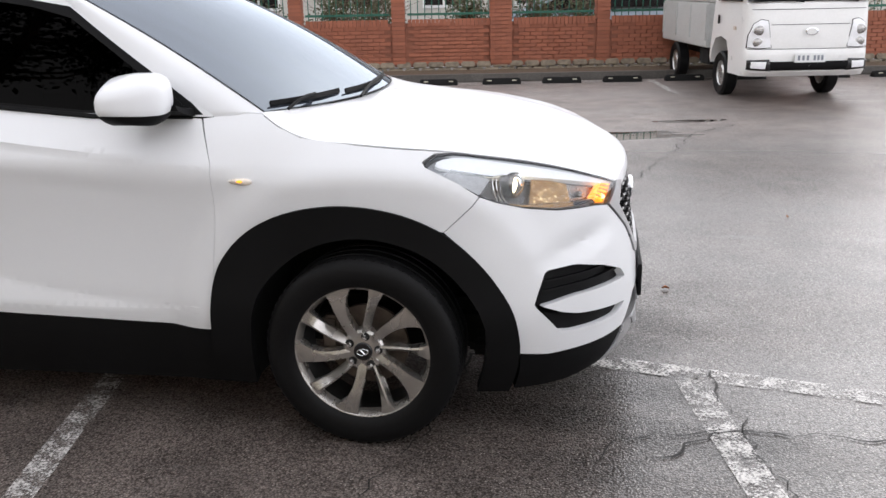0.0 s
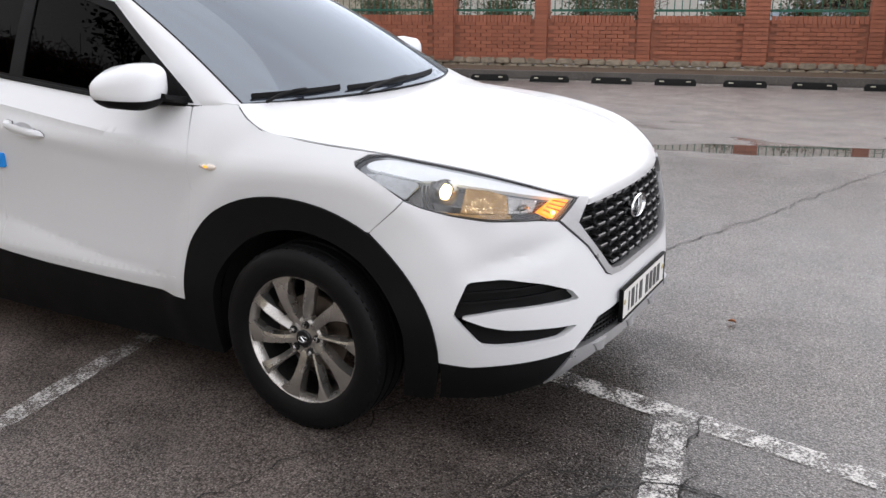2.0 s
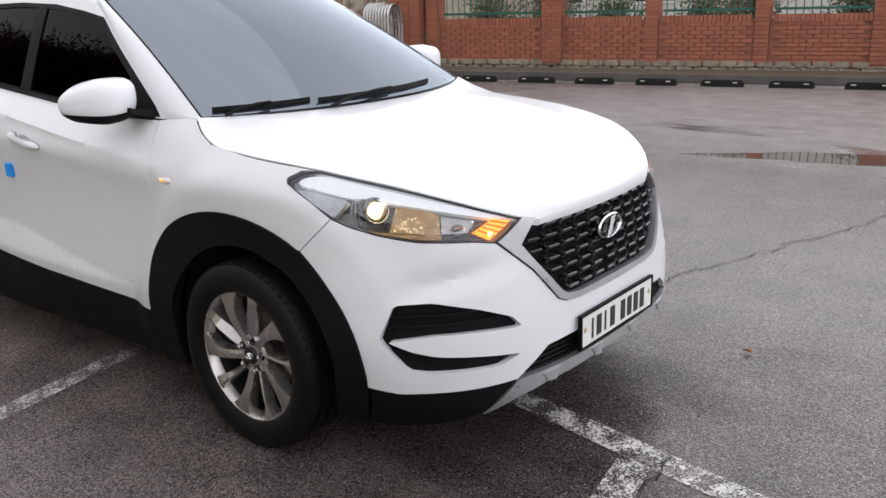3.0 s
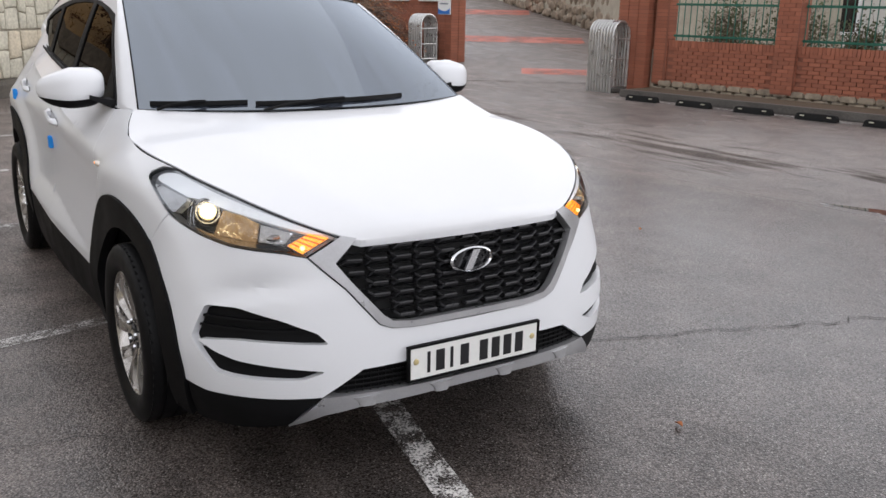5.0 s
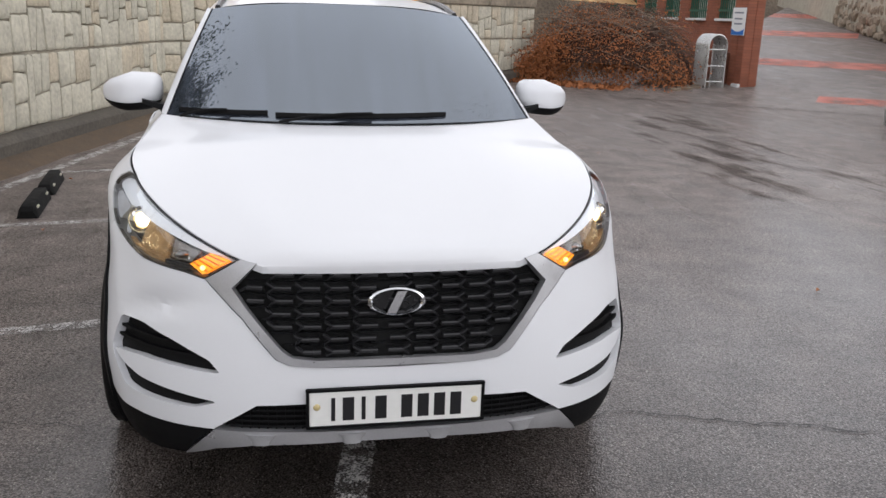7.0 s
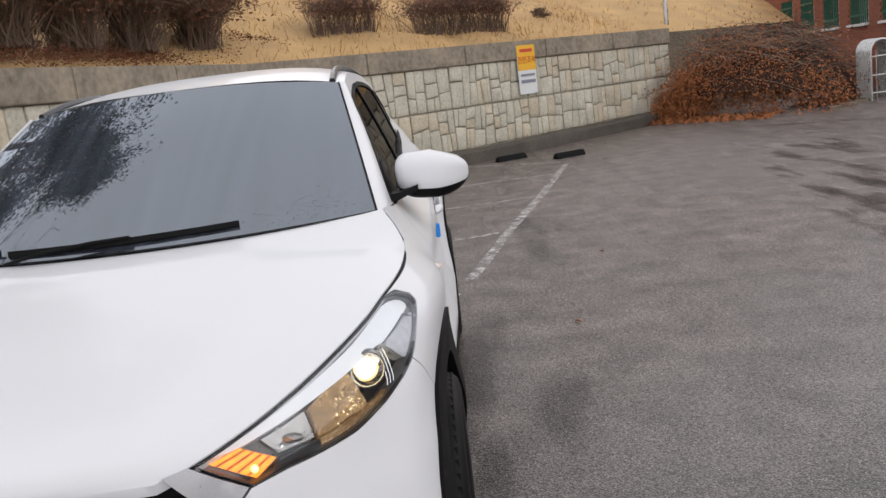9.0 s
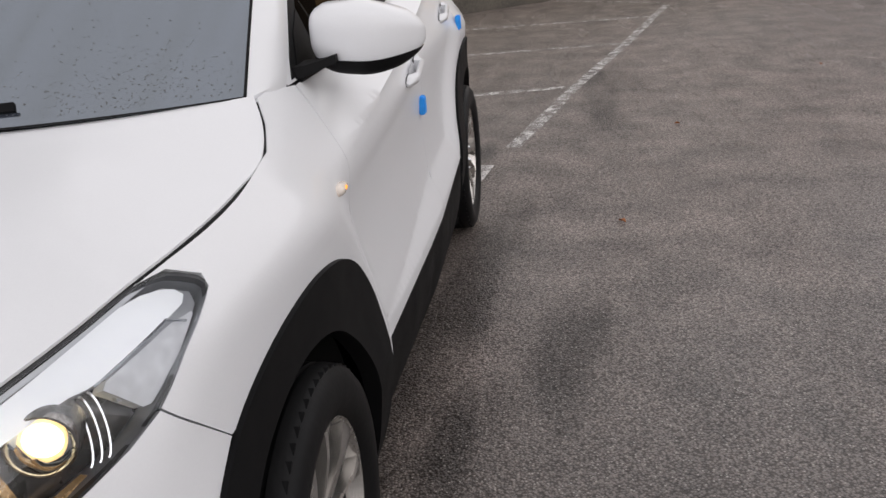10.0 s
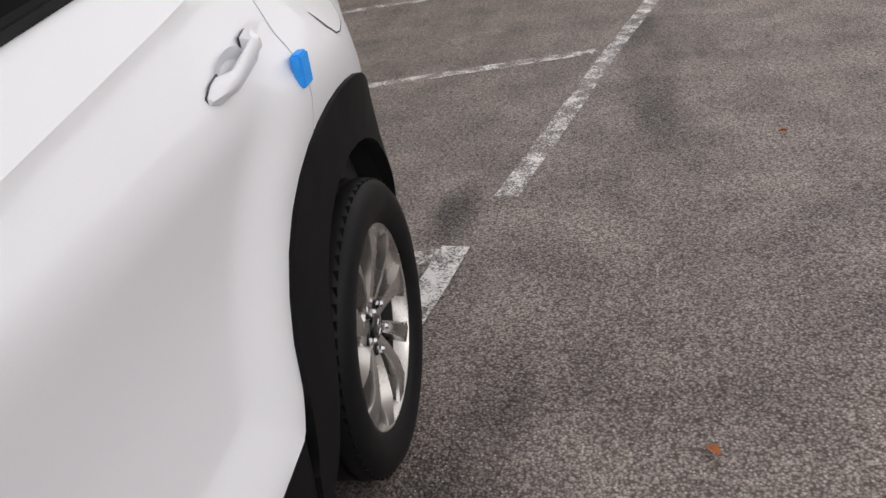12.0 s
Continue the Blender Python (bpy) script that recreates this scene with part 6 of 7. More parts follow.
for sx in (-1, 1):
    bm = bmesh.new()
    rings(bm, [[Vector((sx * (.836 - .08 * (z - 1.25) / .6 * (z > 1.25)), y, z)) for y, z in ((-.78, 1.27), (-.42, 1.80), (.22, 1.80), (.22, 1.27))], [Vector((sx * (.81 - .08 * (z - 1.25) / .6 * (z > 1.25)), y, z)) for y, z in ((-.78, 1.27), (-.42, 1.80), (.22, 1.80), (.22, 1.27))]], True, True)
    part("side_window", bm, GLOSSY, cab)
    lamp_line = [(.50, .70), (.66, .69), (.81, .70), (.80, .86), (.745, 1.0), (.65, 1.055), (.56, 1.04), (.535, .90)]
    hl = part("headlamp", nose_patch([(sx * x, z) for x, z in lamp_line], .010), GLOSSY, truck)
    part("lamp_lens", nose_patch([(sx * (.665 + (x - .665) * .95), .86 + (z - .86) * .96) for x, z in lamp_line], .016), LIGHTBAR, hl, "clear lens")
    for dz in (-.085, .065):
        bm = bmesh.new()
        bmesh.ops.create_uvsphere(bm, u_segments=14, v_segments=8, radius=.07, matrix=Matrix.Translation(cab_front(sx * .66, .85 + dz, .010)) @ Matrix.Diagonal((1.3, .2, .85, 1)))
        part("lamp_bowl", bm, REFLECTOR, hl)
    fl = part("fog_lamp", nose_patch([(sx * x, z) for x, z in ((.50, .41), (.80, .43), (.80, .55), (.53, .56))], .008), GLOSSY, truck)
    part("fog_lens", nose_patch([(sx * x, z) for x, z in ((.58, .44), (.76, .45), (.76, .53), (.57, .53))], .018), LIGHTBAR, fl)
    bm = bmesh.new()
    box(bm, (sx * .95, -.80, 1.42), (.17, .08, .26), bevel=.03)
    box(bm, (sx * .87, -.74, 1.30), (.12, .03, .03))
    part("mirror", bm, BLACK, truck)
    bm = bmesh.new()
    box(bm, (sx * .832, -.55, .93), (.012, .10, .05), bevel=.008)
    part("side_repeater", bm, AMBERDIM, truck)
    bm = bmesh.new()
    box(bm, (sx * .836, .12, 1.02), (.02, .05, .12), bevel=.008)
    part("door_handle", bm, BLACK, cab)
    for yw, rr in ((0, .30), (2.36, .29)):
        bm = bmesh.new()
        lathe(bm, [(.17, -.07), (.2, -.09), (.27, -.095), (.30, -.07), (.302, 0), (.30, .07), (.27, .095), (.2, .09), (.17, .07)], 36)
        wheel = part("wheel", bm, RUBBER, truck)
        wheel.matrix_basis = pose(sx * .73, yw, rr, 0, 0, 90)
        bm = bmesh.new()
        lathe(bm, [(.175, .07), (.165, .05), (.12, .04), (.09, .07), (.0005, .075)], 30)
        lathe(bm, [(.175, -.07), (.165, -.05), (.12, -.04), (.09, -.07), (.0005, -.075)], 30)
        part("rim", bm, STAINLESS, wheel)
part("lower_grille", nose_patch([(-.56, .42), (.56, .42), (.54, .53), (-.54, .53)], .006), BLACK, truck)
for z, w in ((.985, .52), (1.17, .76), (.685, .80)):
    bm = bmesh.new()
    tube(bm, [cab_front(-w + 2 * w * i / 20, z, .0) for i in range(21)], .0035, 5)
    part("panel_gap", bm, SHADE, cab)
bm = bmesh.new()
box(bm, (0, -1.125, .575), (.42, .012, .115), bevel=.004)
tp = part("number_plate", bm, SIGNWHITE, truck)
for x in (-.15, -.09, -.03, .06, .11, .16):
    bm = bmesh.new()
    box(bm, (x, -1.133, .575), (.03, .004, .06))
    part("plate_bar", bm, SIGNGREY, tp)
bm = bmesh.new()
rings(bm, [[Vector((.085 * r * math.cos(a), -1.10 - d, .90 + .048 * r * math.sin(a))) for a in [2 * math.pi * k / 24 for k in range(24)]] for r, d in ((1, 0), (1, .012), (.82, .014), (.8, .0))])
part("emblem", bm, CHROME, truck)
for x0, x1 in ((-.75, -.1), (-.1, .62)):
    bm = bmesh.new()
    tube(bm, [(x0, -.985, 1.30), ((x0 + x1) / 2, -.975, 1.315), (x1, -1.02, 1.26)], .012, 5)
    part("wiper", bm, BLACK, cab)
bm = bmesh.new()
box(bm, (0, 1.9, .915), (1.66, 2.52, .63), bevel=.015)
bed = part("cargo_bed", bm, BOXGREY, truck)
bm = bmesh.new()
box(bm, (0, 1.9, 1.72), (1.62, 2.48, .96), bevel=.03)
part("cargo_box", bm, TRUCKWHITE, truck)
for y in (.70, 1.52, 2.3, 3.1):
    for sx in (-1, 1):
        bm = bmesh.new()
        box(bm, (sx * .835, y, .95), (.03, .05, .5), bevel=.006)
        part("bed_post", bm, BOXGREY, bed)
bm = bmesh.new()
for sx in (-1, 1):
    box(bm, (sx * .40, 1.6, .50), (.08, 3.2, .16))
box(bm, (0, .6, .45), (.7, .6, .25), bevel=.03)
box(bm, (-.55, 1.2, .45), (.25, .5, .25), bevel=.03)
part("chassis", bm, SHADE, truck)

# ---- gateway: accordion gates, pillars, ramp ----
def gate_stack(at, turn, n, label):
    ob = thing("folding_gate", label, "gate", at, turn, group="folded gates")
    def arch(w, h, r, seg=10):
        pts = [(0, -w / 2, 0), (0, -w / 2, h * .5)] + [(0, -w / 2 * math.cos(a), h - w / 2 + w / 2 * math.sin(a)) for a in [math.pi * i / seg for i in range(seg + 1)]] + [(0, w / 2, h * .5), (0, w / 2, 0)]
        bm = bmesh.new()
        tube(bm, pts, r, 8)
        return bm
    a = part("arch_tube", arch(.46, 1.30, .024), STAINLESS, ob)
    for k in range(1, n):
        share("arch_tube", a.data, ob, pose(-.068 * k, 0, 0))
    for z in (.12, .28, .62, .98):
        bm = bmesh.new()
        tube(bm, [(.0, -.22, z), (.0, .22, z)], .013, 6)
        part("cross_bar", bm, STAINLESS, ob)
    bm = bmesh.new()
    tube(bm, [(.0, -.12, .1), (.0, -.12, 1.1)], .012, 6)
    tube(bm, [(.0, .14, .1), (.0, .14, 1.1)], .012, 6)
    part("upright", bm, STAINLESS, ob)
    bm = bmesh.new()
    box(bm, (-.068 * (n - 1) / 2, 0, .045), (.07 * n, .40, .06), bevel=.01)
    part("foot", bm, KERB, ob)
    return ob


gate_stack((-9.15, 10.05, 0), 8, 9, "folded stainless accordion gate beside a brick pillar")
gate_stack((-15.05, 9.45, 0), 6, 8, "folded stainless accordion gate below a sign")


def brick_block(ob, w, d, h, mat_core=MORTAR, z0=0.0):
    """Courses of bricks on four sides of a block."""
    bm = bmesh.new()
    box(bm, (0, 0, z0 + h / 2), (w - .03, d - .03, h))
    part("pillar_core", bm, mat_core, ob)
    places = []
    for c in range(int(h / .0655)):
        z = z0 + .04 + c * .0655
        for (ln_, turn, off) in ((w, 0, -d / 2), (w, 180, -d / 2), (d, 90, -w / 2), (d, -90, -w / 2)):
            n = max(1, round(ln_ / .2))
            for j in range(n):
                x = -ln_ / 2 + (j + .5) * ln_ / n
                places.append(pose(0, 0, 0, 0, 0, turn) @ pose(x, off + .012, z) @ Matrix.Diagonal((ln_ / n / .2025, 1, 1, 1)))
    merge("brickwork", brick_me, places, ob, BRICK)


gp = thing("gate_pillar", "tall red brick gate pillar", "pillar", by_wall(-1.42, 1.15), KT, kind="structure")
brick_block(gp, .66, .60, 2.5)
bm = bmesh.new()
box(bm, (0, 0, 2.55), (.78, .72, .1), bevel=.02)
part("pillar_cap", bm, CONCRETE, gp)
bm = bmesh.new()
box(bm, (.42, -.10, .42), (.10, .12, .84), bevel=.02)
part("side_slab", bm, CONCRETE, gp)
gp2 = thing("gate_pillar", "red brick gate pillar with a blue and white sign", "pillar", (-15.28, 10.25, 0), 8, kind="structure")
brick_block(gp2, .46, .46, 2.6)
bm = bmesh.new()
box(bm, (.12, -.25, .12), (.24, .08, .24), bevel=.01)
part("foot_block", bm, SIGNWHITE, gp2)
sign = thing("gate_sign", "white sign with a blue band on a brick pillar", "sign", (-15.28, 10.25, 0), 8)
bm = bmesh.new()
box(bm, (0, -.262, 1.60), (.46, .02, .60), bevel=.004)
part("board", bm, SIGNWHITE, sign)
bm = bmesh.new()
n = 16
rings(bm, [[Vector((-.22 + .44 * i / n, -.2745, 1.31)) for i in range(n + 1)], [Vector((-.22 + .44 * i / n, -.2745, 1.38 + .07 * abs(i / n * 2 - 1) ** 2)) for i in range(n + 1)]], False)
part("blue_band", bm, SIGNBLUE, sign)
for z, w in ((1.79, .32), (1.66, .26), (1.55, .28)):
    bm = bmesh.new()
    box(bm, (0, -.275, z), (w, .004, .035))
    part("text_bar", bm, SIGNGREY, sign)

GD, GL, G0 = Vector((-.8, .6, 0)), Vector((.6, .8, 0)), Vector((-12.5, 9.6, 0))


def up_ramp(a, l, z=0.0):
    return G0 + GD * a + GL * l + Vector((0, 0, .07 * max(a, 0) + z))


bm = bmesh.new()
rings(bm, [[up_ramp(a, l, .006 + (0 if a > -1 else -.1)) for l in (-3.4, -1.5, 0, 1.5, 3.6)] for a in [-.6 + 1.5 * i for i in range(34)]], False)
tagged(finish(bm, "road", ASPHALT, None, "", False), "wet asphalt road rising beyond the gate", "road", "", "structure")
for a0, a1, l0, l1 in ((.8, 1.7, .57, 2.08), (7.0, 8.6, -1.6, 2.4), (16.6, 19.0, -2.75, .85), (27, 30, -3.4, -1.2)):
    bm = bmesh.new()
    rings(bm, [[up_ramp(a0 + (a1 - a0) * i / 4, l0 + (l1 - l0) * j / 6, .012) for j in range(7)] for i in range(5)], False)
    tagged(finish(bm, "red_band", REDROAD, None, "", False), "faded red slow-down band across the road", "road marking", "", "structure")
# rough stone retaining wall beside the ramp
def edge_at(a):
    """Where the rubble wall stands across the rising road."""
    return 3.5 - .25 * max(a - 8.5, 0)


rub = thing("wall_ramp", "rubble stone retaining wall beside the rising road", "wall", kind="structure")
bm = bmesh.new()
rings(bm, [[up_ramp(a, edge_at(a) + .05, -.1), up_ramp(a, edge_at(a) + .3, 2.9), up_ramp(a, edge_at(a) + 5, 3.6), up_ramp(a, edge_at(a) + 5, -.1)] for a in (3.5, 8, 12, 18, 24, 40)], True, True)
part("wall_core", bm, JOINT, rub)


def rock(seed, sides=7):
    rnd = random.Random(seed)
    bm = bmesh.new()
    ringo = [(math.cos(2 * math.pi * (k + rnd.uniform(-.3, .3)) / sides), math.sin(2 * math.pi * (k + rnd.uniform(-.3, .3)) / sides)) for k in range(sides)]
    rr = [rnd.uniform(.82, 1.05) for _ in ringo]
    rings(bm, [[Vector((x * r * k * .5, -d, z * r * k * .5)) for (x, z), r in zip(ringo, rr)] for k, d in ((1.0, 0), (.97, .35), (.80, .75), (.3, 1.0))], True, True)
    return finish(bm, "rubble_stone", RUBBLE, None, sharp=25)


rocks = [rock(s, 5 + s % 4) for s in range(8)]
rock_data = [r.data for r in rocks]
for r in rocks:
    bpy.data.objects.remove(r)
turn = math.degrees(math.atan2(GD.y, GD.x))
bend = math.degrees(math.atan(.25))
cnt = 0
for row in range(8):
    a = 5.0 + .15 * (row % 2)
    while a < 24:
        w, h = random.uniform(.26, .66), random.uniform(.28, .54)
        p = up_ramp(a, edge_at(a) + .03 + .031 * row * 2.6, .18 + row * .36 + random.uniform(-.09, .09))
        m = Matrix.Translation(p) @ pose(0, 0, 0, 0, 0, turn + (bend if a > 8.5 else 0)) @ pose(0, 0, 0, -5, random.uniform(-40, 40), 0)
        m = m @ Matrix.Diagonal((w * 1.06, -random.uniform(.08, .16), h * 1.05, 1))
        if cnt < 300:
            share("rubble_stone", random.choice(rock_data), rub, m)
        cnt += 1
        a += w
# planted end stones at the foot of the sign pillar
for k in range(9):
    o = share("kerb_rock", rock_data[k % 8], rub, pose(*up_ramp(1.2 + .28 * k, -2.35 + .16 * k * (1 - k / 12), .05), 90, 0, 30 * k) @ Matrix.Diagonal((.36, .3, .3, 1)))

# ---- brick wall with barred openings behind the brush ----
bw = thing("wall_west", "red brick wall with green barred openings", "wall", (-15.5, 10.5, 0), 174, kind="structure")
bm = bmesh.new()
L, H = 13.0, 3.4
holes = [(.55 + 2.0 * k, 1.65, 1.15, .95) for k in range(6)]
x = 0.0
for hx, hz, hw, hh in holes:
    box(bm, ((x + hx) / 2, 0, H / 2), (hx - x, .25, H))
    box(bm, (hx + hw / 2, 0, hz / 2), (hw, .25, hz))
    box(bm, (hx + hw / 2, 0, (hz + hh + H) / 2), (hw, .25, H - hz - hh))
    x = hx + hw
box(bm, ((x + L) / 2, 0, H / 2), (L - x, .25, H))
part("brick_core", bm, MORTAR, bw)
pl = []
for c in range(51):
    for k in range(64):
        sx = .1 + k * .2025 + (.1 if c % 2 else 0)
        z = .04 + c * .0655
        if any(hx - .05 < sx < hx + hw + .05 and hz - .03 < z < hz + hh + .03 for hx, hz, hw, hh in holes):
            continue
        pl.append(pose(sx, .135, z, 0, 0, 180))
merge("brickwork", brick_me, pl, bw, BRICK)
for hx, hz, hw, hh in holes:
    bm = bmesh.new()
    box(bm, (hx + hw / 2, .10, hz - .02), (hw + .06, .30, .06), bevel=.01)
    part("sill", bm, SIGNWHITE, bw)
    for k in range(9):
        bm = bmesh.new()
        tube(bm, [(hx + hw * (k + .5) / 9, .14, hz + .02), (hx + hw * (k + .5) / 9, .14, hz + hh)], .018, 5)
        part("bar", bm, GREEN, bw)
    bm = bmesh.new()
    for z in (.2, .75):
        box(bm, (hx + hw / 2, .15, hz + z), (hw, .03, .05))
    part("rail", bm, GREEN, bw)
    bm = bmesh.new()
    box(bm, (hx + hw / 2, -.08, hz + hh / 2), (hw, .02, hh))
    part("opening_back", bm, PALEWALL, bw)
bm = bmesh.new()
box(bm, (1.6, .45, .45), (3.0, .5, .9), bevel=.02)
part("low_wall", bm, MORTAR, bw)

# ---- moulded stone retaining walls ----
def cut(poly, p, n):
    """The two halves of a convex outline along the line through p across n."""
    halves = []
    for sg in (1, -1):
        out = []
        for a, b in zip(poly, poly[1:] + poly[:1]):
            da, db = sg * (a - p).dot(n), sg * (b - p).dot(n)
            if da >= 0:
                out.append(a)
            if da * db < 0:
                out.append(a.lerp(b, da / (da - db)))
        halves.append(out)
    return halves


def crazed(poly, rnd):
    """Irregular stones that fill an outline."""
    area = abs(sum(a.x * b.y - a.y * b.x for a, b in zip(poly, poly[1:] + poly[:1]))) / 2
    if area < rnd.uniform(.06, .18):
        return [poly]
    c = sum(poly, Vector((0, 0))) / len(poly)
    w = max(p.x for p in poly) - min(p.x for p in poly)
    h = max(p.y for p in poly) - min(p.y for p in poly)
    tall = w > h * rnd.uniform(.45, .95)
    a = rnd.gauss(0, .08) + (0 if tall else math.pi / 2)
    p = c + Vector((rnd.uniform(-.16, .16) * w, rnd.uniform(-.16, .16) * h))
    return [q for half in cut(poly, p, Vector((math.cos(a), math.sin(a)))) if len(half) > 2 for q in crazed(half, rnd)]


def wall_stone(poly, rnd):
    """One stone with a worn rim and an uneven face, proud of the wall."""
    c = sum(poly, Vector((0, 0))) / len(poly)
    rim = []
    for a, b in zip(poly, poly[1:] + poly[:1]):
        k = 2 if (b - a).length > .12 else 1
        for i in range(k):
            q = a.lerp(b, i / k)
            q = q + (c - q).normalized() * (.005 + rnd.uniform(0, .005))
            if i == 0:
                q = q + (c - q) * .05
            rim.append(q)
    d = rnd.uniform(.020, .036)
    bm = bmesh.new()
    loops = [[Vector((q.x, y, q.y)) for q in [p + (c - p) * w for p in rim]] for y, w in ((0, 0), (d * .6, 0), (d * .92, .07))]
    loops.append([Vector((q.x, d + rnd.uniform(-.004, .010), q.y)) for q in [p + (c - p) * .4 for p in rim]])
    rings(bm, loops, True, False)
    last = bm.verts[:][-len(rim):]
    bm.faces.new(last)
    bmesh.ops.recalc_face_normals(bm, faces=bm.faces)
    return bm


WC, WD = Vector((-10.5, -1.87, 0)), Vector((-18.5, 6.2, 0))
FOOTING = mat("dark_stained_footing", (0.085, 0.074, 0.060), 0.8, var=0.45, scale=2.5, fine=30, bump=0.004)


def stone_wall(name, at, turn, length, label, lo, hi, seed, lo_soil):
    rnd = random.Random(seed)
    ob = thing(name, label, "wall", at, turn, kind="structure")
    bm = bmesh.new()
    box(bm, (length / 2, -.16, 1.0), (length, .3, 2.0))
    part("wall_core", bm, JOINT, ob)
    n = int(length / 2.0)
    for i in range(n):
        bm = bmesh.new()
        box(bm, ((i + .5) * length / n, -.10, 1.93), (length / n - .012, .36, .34), bevel=.012)
        part("coping", bm, CONCRETE, ob)
    bm = bmesh.new()
    rings(bm, [[Vector((x, -.2, 0)), Vector((x, -.2, .27 + .02 * math.sin(x))), Vector((x, .14, .25 + .02 * math.sin(x * 1.7))), Vector((x, .20, .20)), Vector((x, .22, 0))] for x in [length * i / 20 for i in range(21)]], True, True)
    part("footing", bm, FOOTING, ob)
    bm = bmesh.new()
    rings(bm, [[Vector((x, .2, .10)), Vector((x, .34 + .08 * noise.noise(Vector((x, 1, 2))), .06)), Vector((x, .50 + .10 * noise.noise(Vector((x, 3, 2))), -.01))] for x in [length * i / 40 for i in range(41)]], False)
    if lo_soil:
        part("soil_strip", bm, SOIL, ob)
    else:
        bm.free()
    for course in range(2):
        zb = .27 + course * .75
        n = int(length / 1.0)
        for i in range(n):
            x0, x1 = i * length / n + .004, (i + 1) * length / n - .004
            for poly in crazed([Vector((x0, zb)), Vector((x1, zb)), Vector((x1, zb + .74)), Vector((x0, zb + .74))], rnd):
                mt = TANSTONE if rnd.random() < .3 else STONE
                if lo < x0 < hi:
                    part("wall_stone", wall_stone(poly, rnd), mt, ob, sharp=50)
    return ob


stone_wall("wall_southwest", WD, -45.2, 11.4, "pale moulded stone retaining wall with a concrete coping", -1, 12, 5, False)
stone_wall("wall_south", WC, -13.0, 22.0, "pale moulded stone retaining wall beside the parking bays", -1, 23, 6, True)
sg = thing("parking_sign", "yellow and white no parking sign on the stone wall", "sign", tuple(WD + Vector((.704, -.710, 0)) * 5.2), -45.2)
bm = bmesh.new()
box(bm, (0, .085, 1.55), (.52, .02, .92), bevel=.004)
part("board", bm, SIGNWHITE, sg)
bm = bmesh.new()
box(bm, (0, .0985, 1.775), (.52, .006, .47))
part("yellow_panel", bm, SIGNYELLOW, sg)
for z, w, h, mt in ((1.91, .36, .06, SIGNRED), (1.45, .40, .04, SIGNGREY), (1.33, .42, .06, SIGNGREY)):
    bm = bmesh.new()
    box(bm, (0, .104, z), (w, .006, h))
    part("text_bar", bm, mt, sg)
tx = bpy.data.curves.new("sign_text", "FONT")
tx.body, tx.size, tx.align_x, tx.extrude = "견인조치", .15, "CENTER", .002
tob = new("sign_text", tx)
tob.parent = sg
tob.matrix_basis = pose(0, .106, 1.68, 90, 0, 180)
tx.materials.append(SIGNRED)

# ---- hillside above the walls ----
line = [WC + Vector((.974, -.225, 0)) * 22, WC + Vector((.974, -.225, 0)) * 14, WC + Vector((.974, -.225, 0)) * 7, WC, WC.lerp(WD, .33), WC.lerp(WD, .66), WD, WD + Vector((-.704, .71, 0)) * 15.0]
outs = [Vector((-.225, -.974, 0))] * 3 + [Vector((-.5, -.86, 0))] + [Vector((-.71, -.704, 0))] * 4
rows = []
for d in (.25, .6, 1.2, 2, 3, 4.5, 6.5, 9, 12, 16, 24):
    row = []
    for k in range(len(line) - 1):
        for i in range(6):
            t = i / 6
            p = line[k].lerp(line[k + 1], t) + outs[k].lerp(outs[k + 1], t).normalized() * d
            p.z = 2.02 + (.42 if k > 2 else .24) * max(d - .3, 0) ** .95 + .12 * noise.noise(p * .8) * min(d, 2)
            row.append(p)
    rows.append(row)
bm = bmesh.new()
rings(bm, rows, False)
tagged(finish(bm, "hillside", STRAW), "straw coloured dry grass slope above the stone wall", "hillside", "", "structure")
rnd = random.Random(3)
bm = bmesh.new()
for _ in range(5200):
    k = rnd.choice((3, 4, 4, 5, 5, 6))
    t, d = rnd.random(), rnd.uniform(.25, 4.5)
    p = line[k].lerp(line[k + 1], t) + outs[k].lerp(outs[k + 1], t).normalized() * d
    p.z = 2.0 + .42 * max(d - .3, 0) ** .95
    h, a = rnd.uniform(.05, .16), rnd.uniform(0, 6.28)
    v = Vector((math.cos(a), math.sin(a), 0))
    bm.faces.new([bm.verts.new(q) for q in (p - v * .012, p + v * .012, p + v.orthogonal() * .03 + Vector((rnd.gauss(0, .05), rnd.gauss(0, .05), h)))])
tagged(finish(bm, "dry_grass", STRAW, smooth=False), "straw coloured dry grass tufts on the slope", "grass", "", "stuff")


def on_hill(x, y):
    """The slope's height over a place."""
    best = min(((Vector((x, y, 0)) - (line[k].lerp(line[k + 1], i / 12))).length, k, i / 12) for k in range(len(line) - 1) for i in range(12))
    return 2.0 + .42 * max(best[0] - .3, 0) ** .95 - .05


for k, (x, y, sx, sz) in enumerate(((-11.7, -2.75, .95, 1.45), (-10.6, -3.35, .95, 1.55), (-9.4, -3.75, .95, 1.5), (-8.2, -4.05, .95, 1.5), (-7.0, -4.3, .95, 1.4), (-10.9, -4.5, 1.0, 1.6), (-9.3, -5.0, 1.0, 1.6), (-18.25, 3.3, .28, .32))):
    shrub("bare_shrub", "brown leafless shrub on the dry slope", (x, y, on_hill(x, y)), (sx * 1.5, sx * 1.1, sz), 60 + k, lean=1.0, twigs=560 if sx > .5 else 60, leafs=4200 if sx > .5 else 240, leaf=TWIG if k % 2 else DULLLEAF, group="shrubs on the slope")
